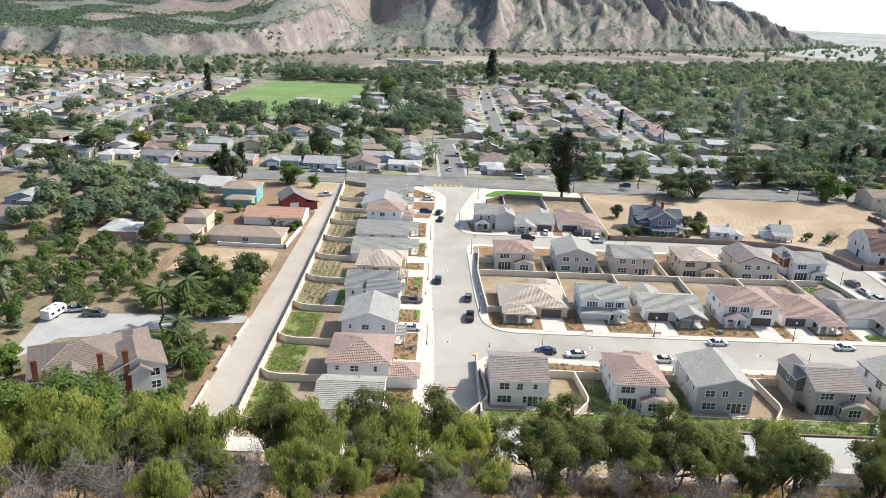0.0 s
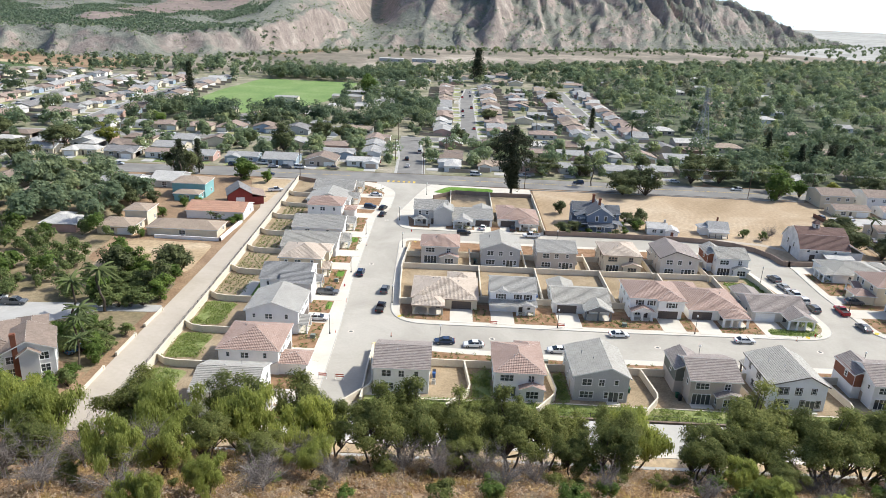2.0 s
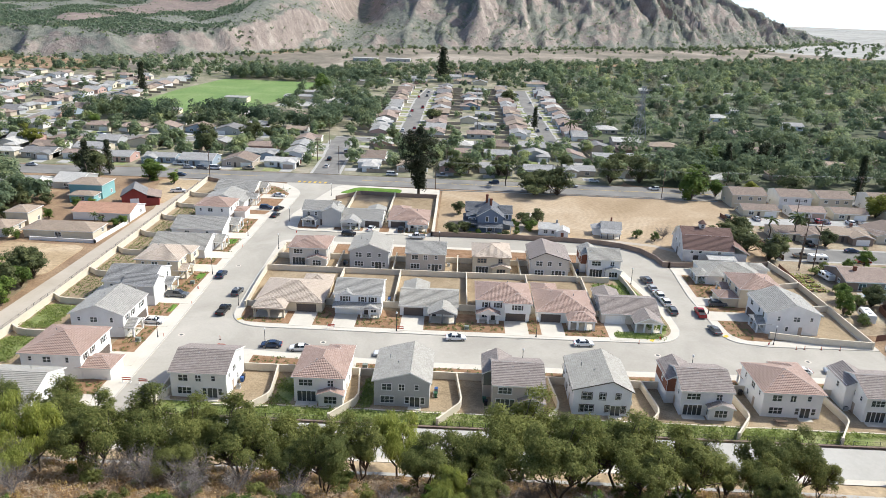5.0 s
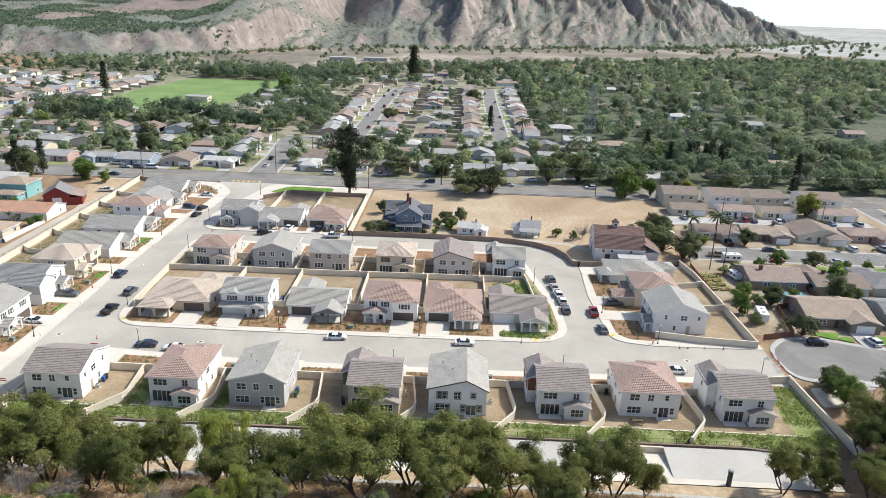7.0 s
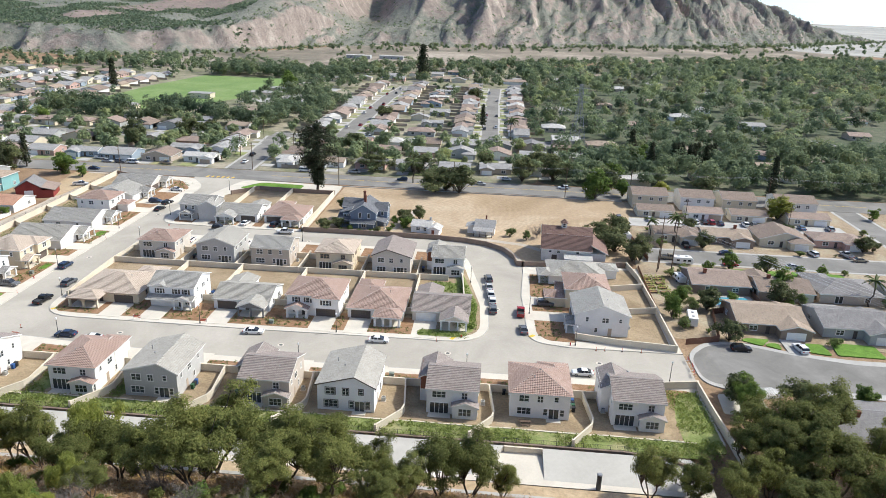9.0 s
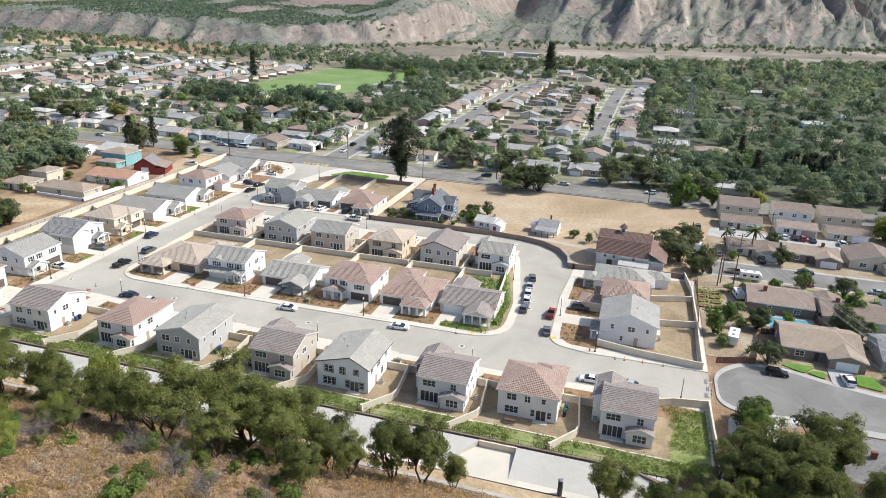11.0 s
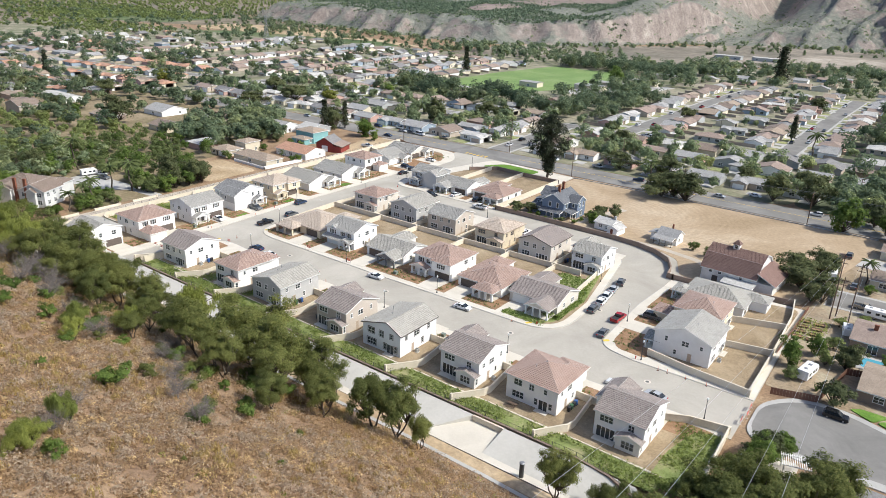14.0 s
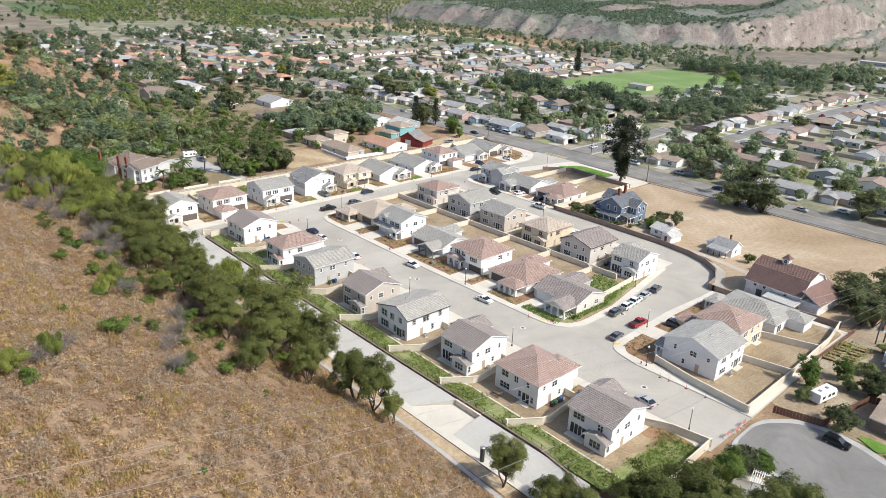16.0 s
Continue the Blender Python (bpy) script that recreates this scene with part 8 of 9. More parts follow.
def loft(side, half, tuck):
    """A side outline swept across the car, narrower at the top and bottom edges."""
    g = Geo()
    rows = []
    for f, k in ((-1.0, 0.90), (-0.86, 1.0), (0.86, 1.0), (1.0, 0.90)):
        cx = sum(p[0] for p in side) / len(side)
        cz = sum(p[1] for p in side) / len(side)
        rows.append([(cx + (x - cx) * (0.985 if k < 1 else 1), f * half * (tuck if (z > cz and tuck < 1) else 1), cz + (z - cz) * k) for x, z in side])
    n = len(side)
    base = len(g.v)
    for r in rows:
        g.v.extend(r)
    for a in range(len(rows) - 1):
        for i in range(n):
            j = (i + 1) % n
            g.f.append((base + a * n + i, base + a * n + j, base + (a + 1) * n + j, base + (a + 1) * n + i))
            g.uv.append([(0, 0)] * 4)
    g.f.append(tuple(base + i for i in range(n)))
    g.uv.append([(0, 0)] * n)
    g.f.append(tuple(base + (len(rows) - 1) * n + i for i in reversed(range(n))))
    g.uv.append([(0, 0)] * n)
    return g


def wheel_meshes():
    if "wheel" not in CARS:
        t, r = Geo(), Geo()
        t.tube((0, -0.11, 0), (0, 0.11, 0), 0.34, 0.34, 14)
        r.tube((0, -0.125, 0), (0, 0.125, 0), 0.22, 0.22, 10)
        CARS["wheel"] = (t.mesh("wheel", RUBBER), r.mesh("rim", RIM))
    return CARS["wheel"]


def car_meshes(kind, color):
    key = (kind, color)
    if key not in CARS:
        length, width, side, top = SHAPES[kind]
        body = loft(side, width / 2, 1.0)
        glass = loft(top, width / 2 - 0.06, 0.80)
        roof = Geo()
        xs, z = (top[1][0] + 0.05, top[2][0] - 0.05), top[1][1]
        hw = (width / 2 - 0.06) * 0.80
        roof.box(xs[0], xs[1], -hw, hw, z - 0.03, z + 0.035)
        for x in (top[0][0] * 0.45 + top[3][0] * 0.55, top[0][0] * 0.8 + top[3][0] * 0.2):
            for s in (-1, 1):
                roof.tube((x, s * (width / 2 - 0.05), top[0][1]), (x * 0.9 - 0.05, s * hw, z), 0.05, 0.05, 4)
        if kind == "pickup":
            for s in (-1, 1):
                body.box(-2.75, -0.8, s * 0.9 - 0.05, s * 0.9 + 0.05, 1.0, 1.22)
            body.box(-2.8, -2.7, -0.9, 0.9, 1.0, 1.22)
        lamp_f, lamp_b = Geo(), Geo()
        lamp_f.box(side[4][0] - 0.25, side[4][0] + 0.12, -0.22, 0.22, 0.62, 0.78)
        lamp_b.box(side[0][0] - 0.03, side[0][0] + 0.1, -0.2, 0.2, 0.7, 0.9)
        bed = Geo()
        bed.box(-2.68, -0.85, -0.84, 0.84, 1.085, 1.1)
        CARS[key] = (body.mesh("body", car_paint(color)), glass.mesh("glasshouse", CAR_GLASS), roof.mesh("roof", car_paint(color)), lamp_f.mesh("headlight", RIM), lamp_b.mesh("tail_light", paint("red_lens", (0.35, 0.02, 0.02), 0.3)), bed.mesh("load_bed", METAL_DARK) if kind == "pickup" else None, length, width)
    return CARS[key]


COLOURS = {"white": (0.72, 0.72, 0.71), "black": (0.012, 0.012, 0.014), "silver": (0.42, 0.43, 0.44), "grey": (0.12, 0.125, 0.13), "navy": (0.025, 0.045, 0.09), "red": (0.32, 0.02, 0.025), "blue": (0.10, 0.18, 0.28), "tan": (0.35, 0.29, 0.21)}
TITLES = {"sedan": "sedan", "suv": "sport utility car", "pickup": "pickup truck", "van": "van"}


def car(kind, color, x, y, rz, z=0.02, where="parked at the kerb", far=False):
    body, glass, roof, lf, lb, bed, length, width = car_meshes(kind, COLOURS[color])
    e = thing("pickup_truck" if kind == "pickup" else ("van" if kind == "van" else "car"), pose(x, y, z, 0, 0, rz), f"{color} {TITLES[kind]} {where}", "car", "parked cars")
    part("body", body, None, e)
    part("glasshouse", glass, None, e)
    part("roof", roof, None, e)
    for s in (() if far else (-1, 1)):
        part("headlight", lf, None, e, at=pose(0, s * width * 0.36, 0))
        part("tail_light", lb, None, e, at=pose(0, s * width * 0.38, 0))
    if bed:
        part("load_bed", bed, None, e)
    t, r = wheel_meshes()
    for fx in (-0.31, 0.30):
        for s in (-1, 1):
            w = part("wheel", t, None, e, at=pose(length * fx, s * (width / 2 - 0.1), 0.34))
            if not far:
                part("rim", r, None, w)
    TAKEN.append((x - 3, x + 3, y - 3, y + 3))
    return e


# ---- front gardens and driveways ----
slab("front_garden", rounded([(13.6, 155), (15.2, 151.7), (66, 151.5), (103, 152), (103, 161), (13.6, 162)], 1.5), 0.0, 0.175, MULCH, "brown bark mulch in the front gardens", "garden")
slab("front_garden", rounded([(13.4, 202.5), (107, 202.5), (106, 209.6), (13.4, 210.6)], 1.5), 0.0, 0.175, MULCH, "brown bark mulch in the front gardens", "garden")
slab("front_garden", rounded([(12.0, 129.0), (163.6, 129.6), (163.2, 134.6), (140, 134.2), (100, 133.4), (56, 133.4), (31, 134.6), (12.0, 136.2)], 1.0), 0.0, 0.175, MULCH, "brown bark mulch in the front gardens", "garden")
slab("front_garden", rounded([(-9.4, 106), (-3.4, 106), (-3.2, 174), (-3.6, 235), (-1.5, 247), (-1.0, 268), (-8, 278), (-13, 276), (-9.4, 240)], 1.5), 0.0, 0.175, MULCH, "brown bark mulch in the front gardens", "garden")
slab("front_garden", rounded([(132.4, 200), (131.8, 180), (132.6, 157), (135, 153.8), (142, 153.4), (142, 200)], 1.5), 0.0, 0.175, MULCH, "brown bark mulch in the front gardens", "garden")
slab("front_garden", rounded([(10.2, 238), (11.6, 225.0), (56.4, 224.6), (56.4, 231), (14, 231)], 1.5), 0.0, 0.175, MULCH, "brown bark mulch in the front gardens", "garden")


def drive(x0, x1, y0, y1):
    tagged(slab("driveway", [(x0, y0), (x1, y0), (x1, y1), (x0, y1)], 0.0, 0.195, CONCRETE, "pale new concrete driveway", "driveway"))


for c in (28.9, 39.0, 55.4, 80.6, 89.3, 105.4):
    drive(c - 2.8, c + 2.8, 150.6, 160.6)
for c in (25.2, 43.1, 59.4, 78.2, 94.9, 110.0):
    drive(c - 2.7, c + 2.7, 201.0, 211.4)
for c in (19.5, 42.2, 58.4, 80.6, 96.8, 117.0, 134.0, 152.0):
    drive(c - 2.7, c + 2.7, 128.8, 136.2)
for c in (113.8, 131.2, 149.8, 162.9, 184.8, 235.8, 195.9, 214.3, 246.3, 262.6):
    drive(-10.5, -1.2, c - 2.8, c + 2.8)
for c in (167.4, 176.7, 199.0):
    drive(130.4, 142.5, c - 2.8, c + 2.8)
for c in (21.2, 36.5, 45.3):
    drive(c - 2.8, c + 2.8, 222.8, 231)
# weeds and planted strips in the yards
def weeds(pts, material=WEEDS, label="green weeds in a yard", r=1.2):
    slab("weeds", rounded(pts, r, 4), 0, 0.185, material, label, "weeds")


weeds([(31.0, 116.4), (34.6, 117), (34.8, 127.6), (32.6, 128), (30.9, 124)])
weeds([(47.9, 116.4), (50.2, 117), (50.2, 128), (47.8, 128)])
weeds([(157.8, 113), (165, 113), (164.6, 134.5), (160, 132.6), (158, 124)])
for y0, y1 in ((110, 122.6), (127, 138.8), (143, 156.6)):
    weeds([(-33.6, y0), (-27.6, y0 + 0.6), (-26.4, y1 - 1), (-31, y1), (-33.8, y1)])
weeds([(104.4, 173.6), (112.2, 172.6), (112.6, 185.4), (104.2, 186.0)])
weeds([(-5.6, 176.6), (-3.6, 176.6), (-3.6, 181), (-5.6, 181)], LAWN, "small green front lawn")
weeds([(-6.4, 206), (-3.8, 206), (-3.8, 211), (-6.4, 211)], LAWN, "small green front lawn")
weeds([(-4.8, 155), (-3.4, 155), (-3.4, 159.4), (-4.8, 159.4)], LAWN, "small green front lawn")
weeds([(-24.6, 160.2), (-22.2, 160.2), (-22.2, 171.4), (-24.6, 171.4)], LAWN, "small strip of back lawn")
weeds([(-26.0, 178.6), (-22, 178.6), (-22, 186), (-25, 186)], LAWN, "small round back lawn")
slab("patio", [(-27.6, 160.4), (-24.8, 160.4), (-24.8, 170.8), (-27.6, 170.8)], 0, 0.19, CONCRETE, "pale concrete garden terrace", "patio")


# small planting, leafy bank cover
def plants(name, label, spots, size, per, material, seed, spread=0.25, tall=0.3, z=0.17):
    rng = np.random.default_rng(seed)
    P = [np.array([[x, y, z + tall * 0.5]]) + rng.normal(0, 1, (per, 3)) * [spread, spread, tall * 0.35] for x, y in spots]
    c = np.concatenate(P)
    v = leaf_arrays(c, rng.normal(0, 0.6, c.shape) + [0, 0, 0.7], size, rng)
    tagged(new(name, leaf_mesh(name, v, material)), label, "plants", "", "stuff")


rnd = random.Random(8)


def scatter(x0, x1, y0, y1, gap, jitter=0.35):
    out, y = [], y0
    while y < y1:
        x = x0
        while x < x1:
            out.append((x + rnd.uniform(-jitter, jitter) * gap, y + rnd.uniform(-jitter, jitter) * gap))
            x += gap
        y += gap
    return out


spots = []
for a in (((15, 25, 152.4, 154.2), (32.4, 35.6, 152.6, 160), (42.6, 52, 152.4, 157.6), (58.8, 70, 152.4, 156), (66.8, 77.4, 152.6, 157.4), (83.8, 86.2, 152.6, 160), (92.4, 101.6, 152.6, 155.4), (23, 39, 131.6, 134.4), (45.4, 55.2, 130.8, 133.2), (61.6, 77.6, 130.4, 133), (84, 93.8, 131.2, 133),
          (100, 114, 130.6, 133), (120.2, 131, 131, 133.4), (137.2, 149, 131.4, 133.6),) + ((155, 163, 132, 134), (-7.6, -3.6, 117, 128), (-7.6, -3.6, 134.4, 146.6), (-8, -3.6, 153, 159.8), (-8, -3.6, 166.2, 181.6), (-8.6, -3.6, 188, 192.6), (-6, -3.4, 199, 211), (-7, -3.4, 217.6, 232.6), (-9, -2.6, 266, 275), (133, 139, 154.8, 164), (133.2, 140, 170.8, 173.6), (133.2, 139.6, 180, 195.6), (28.8, 33.4, 225.6, 230), (48.6, 55, 225, 227.4), (-26, -12, 261, 275))):
    spots += scatter(*a, 1.25)
plants("garden_plants", "small green plants in bark mulch", [s for s in spots if rnd.random() < 0.75], 0.26, 16, FRUIT, 61)
spots = []
for y0 in range(162, 242, 17):
    spots += scatter(-33.4, -26.4, y0, y0 + 13, 1.5, 0.15)
plants("garden_plants", "rows of small shrubs in the back gardens", spots, 0.28, 18, FRUIT, 62, 0.3, 0.45)
spots = scatter(12, 164, 111.4, 115.4, 0.9, 0.6) + scatter(31.2, 34.6, 116.6, 127.8, 0.8) + scatter(48, 50.2, 116.8, 128, 0.8) + scatter(158, 164.6, 113.4, 134, 0.9) + scatter(-33.4, -27.4, 110, 122, 0.9) + scatter(-33.4, -27, 127.4, 138.4, 0.9) + scatter(-33.4, -27, 143.4, 156, 0.9)
WEED_LEAF = leaves("weed_leaves", (0.24, 0.31, 0.08), (0.44, 0.48, 0.17), 0.5)
plants("bank_weeds", "leafy green weeds on the bank and in yards", [s for s in spots if noise.noise((s[0] * 0.2, s[1] * 0.2, 4)) > -0.25], 0.30, 20, WEED_LEAF, 63, 0.42, 0.55, 0.12)
spots = scatter(113.4, 117.4, 157, 190, 0.8) + scatter(104.6, 116, 152.4, 155, 0.9) + scatter(104.4, 112, 174, 185.4, 1.0)
plants("bank_cover", "bright green ground cover on the corner bank", [s for s in spots if s[0] < 118.2 - max(0, s[1] - 168) * 0.24], 0.28, 18, BRIGHT, 64, 0.35, 0.45)

# ---- parked cars ----
for a in (("sedan", "white", 66.1, 147.4, 5), ("sedan", "white", 95.7, 147.4, 4), ("suv", "grey", 120.3, 189.6, 102), ("sedan", "silver", 120.6, 183.8, 98), ("suv", "white", 121.1, 178.8, 96), ("suv", "white", 121.6, 174.2, 94), ("suv", "grey", 121.9, 168.6, 92),
          ("sedan", "navy", 25.0, 139.8, 184), ("sedan", "white", 31.6, 138.8, 184), ("pickup", "black", 8.9, 156.6, 86), ("suv", "grey", 8.8, 168.2, 86), ("suv", "navy", 0.9, 179.6, 88), ("suv", "black", 0.6, 245, 75), ("sedan", "black", 1.2, 237.4, 80), ("pickup", "red", 129.0, 168.0, 88), ("sedan", "grey", 129.4, 158.0, 96), ("sedan", "white", 141.6, 138.6, 180), ("sedan", "silver", 149.6, 139.4, 170), ("sedan", "white", 50.4, 138.0, 180)):
    car(*a)
for a in (("pickup", "grey", -5.6, 164.4, 0), ("sedan", "white", -5.0, 148.6, 0), ("suv", "navy", -4.2, 245.6, 0), ("sedan", "white", -4.0, 263, 0), ("sedan", "white", 36.6, 226.4, 80), ("suv", "black", 46.6, 226.4, 90), ("suv", "black", 30, 219.6, 0), ("pickup", "white", 52.4, 219.6, 180), ("sedan", "white", 44.2, 206, 90), ("suv", "white", 79.0, 206.6, 90), ("sedan", "white", 26, 206.4, 90), ("suv", "grey", 135.6, 174.2, 0)):
    car(*a, z=0.2, where="parked on a concrete driveway")
for a in (("suv", "black", 180.4, 155.6, 2), ("pickup", "tan", 177.4, 217.6, 0), ("pickup", "black", 185.6, 231, 90), ("sedan", "navy", 197.4, 225.2, 0), ("suv", "white", 226.6, 229.6, 100), ("pickup", "silver", 237.6, 230.4, 100), ("sedan", "grey", 172.8, 232.6, 90), ("sedan", "red", 195.6, 214.8, 0), ("sedan", "silver", 215, 215.6, 0), ("suv", "white", 194.8, 157.6, 100), ("sedan", "tan", 240, 226, 0), ("pickup", "white", 255, 217, 0), ("sedan", "white", 228, 150.6, 2)):
    car(*a, where="parked beside the old houses")
for k, c in enumerate(("grey", "silver", "white", "red", "navy", "black", "white", "grey", "blue", "silver")):
    car("sedan" if k % 3 else "suv", c, (167.7, 179.2, 196.2, 202.0, 205.1, 199.4, 214.2, 217.4, 234.5, 244.8)[k], 259.4 + (k % 2) * 0.5, 90, where="parked in the yard before the garages")
for k, (x, y, c) in enumerate(((80.9, 299, "navy"), (114.9, 299, "silver"), (150.5, 300, "white"), (-52.5, 289.5, "navy"), (222, 300, "white"), (-120, 296, "silver"), (300, 303, "grey"))):
    car("sedan" if k % 2 else "suv", c, x, y, 0 if k % 2 else 180, 0.04, "on the through road")
for k, (x, y, c) in enumerate(((-54.3, 303.8, "silver"), (-48.3, 303.9, "grey"), (-42.4, 304, "white"), (-60.3, 309, "white"), (4.8, 317, "white"), (3.4, 332, "black"), (8.6, 350, "silver"), (-28, 306, "tan"), (-96, 303, "white"), (-72, 304, "navy"), (36, 306, "white"), (58, 308, "silver"), (126, 310, "white"), (-150, 300, "grey"))):
    car(("sedan", "suv", "van", "pickup")[k % 4], c, x, y, 0 if y < 311 else 90, 0.04, "parked before the old houses")
for k in range(46):
    x, y, r = rnd.choice([(31.4, rnd.uniform(400, 620), 90), (37.8, rnd.uniform(400, 620), 90), (113.4, rnd.uniform(406, 620), 90), (120.4, rnd.uniform(406, 620), 90), (rnd.uniform(40, 155), 392, 4), (rnd.uniform(-170, -50), 369, 2), (-188 - rnd.uniform(0, 2), rnd.uniform(390, 600), 92), (-252 - rnd.uniform(0, 3), rnd.uniform(390, 560), 96)])
    if not taken(x, y, -40):
        car(rnd.choice(["sedan", "suv", "pickup"]), rnd.choice(["white", "silver", "grey", "white", "navy", "red"]), x, y, r, 0.03, "parked along the far street", True)

# ---- street lamps ----
def street_lamp(x, y, h=4.4, z=0.15):
    e = thing("street_lamp", pose(x, y, z), "dark metal street lamp with a pale globe", "lamp", "street lamps")
    p, c = Geo(), Geo()
    p.tube((0, 0, 0), (0, 0, h), 0.085, 0.055, 8)
    part("post", p, METAL_DARK, e)
    b = Geo()
    b.tube((0, 0, 0), (0, 0, 0.55), 0.19, 0.11, 8)
    part("base", b, METAL_DARK, e)
    for k, (z0, z1, r0, r1) in enumerate(((h, h + 0.18, 0.10, 0.2), (h + 0.18, h + 0.42, 0.2, 0.22), (h + 0.42, h + 0.6, 0.22, 0.06))):
        c.tube((0, 0, z0), (0, 0, z1), r0, r1, 10)
    part("globe", c, TRIM_WHITE, e)


for x, y in ((24.0, 138.6), (52.0, 150.3), (80.4, 134.6), (116.6, 135.2), (160.0, 138.0), (141.4, 152.2), (131.2, 168.4), (115.4, 187), (10.8, 203.6), (11.4, 160.6), (-1.9, 180.4), (-1.2, 141.6), (-1.9, 214.6), (-1.6, 262), (7.6, 232), (85, 150.6), (15.6, 268), (60, 213)):
    street_lamp(x, y)


def utility_pole(x, y, h=12.5, rz=0):
    e = thing("utility_pole", pose(x, y, 0, 0, 0, rz), "weathered wooden utility pole with a crossarm", "pole", "utility poles")
    g, a = Geo(), Geo()
    g.tube((0, 0, -0.3), (0, 0, h), 0.17, 0.11, 8)
    part("post", g, WOOD_POLE, e)
    a.box(-0.07, 0.07, -1.3, 1.3, h - 1.0, h - 0.84)
    a.box(-0.07, 0.07, -1.0, 1.0, h - 2.2, h - 2.06)
    part("crossarm", a, WOOD_POLE, e)
    i = Geo()
    for s in (-1.15, -0.5, 0.5, 1.15):
        i.tube((0, s, h - 0.84), (0, s, h - 0.62), 0.05, 0.04, 6)
    part("insulator", i, METAL_GREY, e)


POLES = [(-190, 282.5), (-140, 283), (-90, 283.6), (-38.4, 285.4), (12.5, 304.6), (56, 285.2), (104, 285.6), (150, 286), (176, 286.4), (232, 289), (290, 291)]
for x, y in POLES:
    utility_pole(x, y)
for x, y in ((-2, 330), (-4, 372), (22, 338), (60, 330), (160, 330), (76, 430), (77, 500), (78, 570), (-110, 350), (-60, 350), (190, 252), (226, 251), (172, 208), (-230, 380), (-150, 390)):
    utility_pole(x, y, 11, 90)


def cable(points, r=0.018, sag=0.6, label="thin overhead power line", material=METAL_GREY):
    g = Geo()
    for a, b in zip(points, points[1:]):
        a, b = Vector(a), Vector(b)
        prev = a
        for k in range(1, 9):
            t = k / 8
            p = a.lerp(b, t) - Vector((0, 0, sag * 4 * t * (1 - t)))
            g.tube(prev, p, r, r, 3)
            prev = p
    tagged(part("power_line", g, material), label, "cable", "power lines")


for s in (-1.15, 0.5, 1.15):
    cable([(x, y + s, 11.9) for x, y in POLES])

# lines that come down over the hill
PALE_WIRE = paint("bright_aluminium_wire", (0.6, 0.6, 0.6), 0.35, 0.05, metal=0.5)
for dx, near in ((-2.6, -1.15), (1.4, 0.5), (3.9, 1.15)):
    cable([(174.6 + dx, 10, 58), (171.0 + near, 205, 17.0)], 0.014, 1.0, "pale power line coming down over the hill", PALE_WIRE)
for dx, near in ((0.0, -0.5), (2.8, 0.9)):
    cable([(182.0 + dx, 10, 54), (175.2 + near, 205, 15.6)], 0.014, 1.0, "pale power line coming down over the hill", PALE_WIRE)
utility_pole(171.0, 205.4, 17.6, 90)
utility_pole(175.2, 205.6, 16.4, 90)

# ---- small things ----
def hydrant(x, y):
    e = thing("fire_hydrant", pose(x, y, 0.15), "red fire hydrant on the pavement", "hydrant", "fire hydrants")
    g = Geo()
    g.tube((0, 0, 0), (0, 0, 0.6), 0.13, 0.12, 8)
    g.tube((0, 0, 0.6), (0, 0, 0.75), 0.14, 0.05, 8)
    red = paint("red_enamel", (0.5, 0.03, 0.03), 0.4)
    part("barrel", g, red, e)
    for s in (-1, 1):
        n = Geo()
        n.tube((0, 0, 0.45), (s * 0.2, 0, 0.45), 0.06, 0.06, 6)
        part("nozzle", n, red, e)


for x, y in ((140.2, 152.0), (114.6, 152.2), (-2.2, 170), (12.6, 220)):
    hydrant(x, y)


def bin_(x, y, rz, color):
    e = thing("wheelie_bin", pose(x, y, 0.17, 0, 0, rz), f"{color} plastic wheeled bin beside a house", "bin", "wheeled bins")
    m = paint("bin_plastic", {"blue": (0.03, 0.09, 0.26), "black": (0.025, 0.025, 0.028), "green": (0.03, 0.10, 0.05)}[color], 0.5)
    g = Geo()
    g.poly([(-0.25, -0.28, 0), (-0.25, 0.28, 0), (0.25, 0.28, 0), (0.25, -0.28, 0)])
    for a, b in zip([(-1, -1), (1, -1), (1, 1), (-1, 1)], [(1, -1), (1, 1), (-1, 1), (-1, -1)]):
        g.poly([(a[0] * 0.25, a[1] * 0.28, 0), (b[0] * 0.25, b[1] * 0.28, 0), (b[0] * 0.31, b[1] * 0.36, 1.0), (a[0] * 0.31, a[1] * 0.36, 1.0)])
    part("body", g, m, e)
    lid = Geo()
    lid.box(-0.34, 0.36, -0.39, 0.39, 1.0, 1.08)
    part("lid", lid, m, e)
    for s in (-1, 1):
        w = Geo()
        w.tube((-0.27, s * 0.24, 0.1), (-0.27, s * 0.31, 0.1), 0.1, 0.1, 8)
        part("wheel", w, RUBBER, e)


for k, (x, y) in enumerate(((23.2, 124), (23.2, 125), (62.4, 121.5), (62.4, 122.4), (62.4, 123.3), (138.2, 123.4), (138.2, 124.4), (138.2, 125.4), (138.2, 126.3), (72.2, 119.5), (71.9, 120.5), (48.6, 168), (48.6, 167), (85.0, 166), (84.9, 165), (101.2, 193), (101.2, 194), (33, 192), (33, 193), (124.6, 128))):
    bin_(x, y, 0 if k % 2 else 180, ("blue", "black", "green", "black")[k % 4])


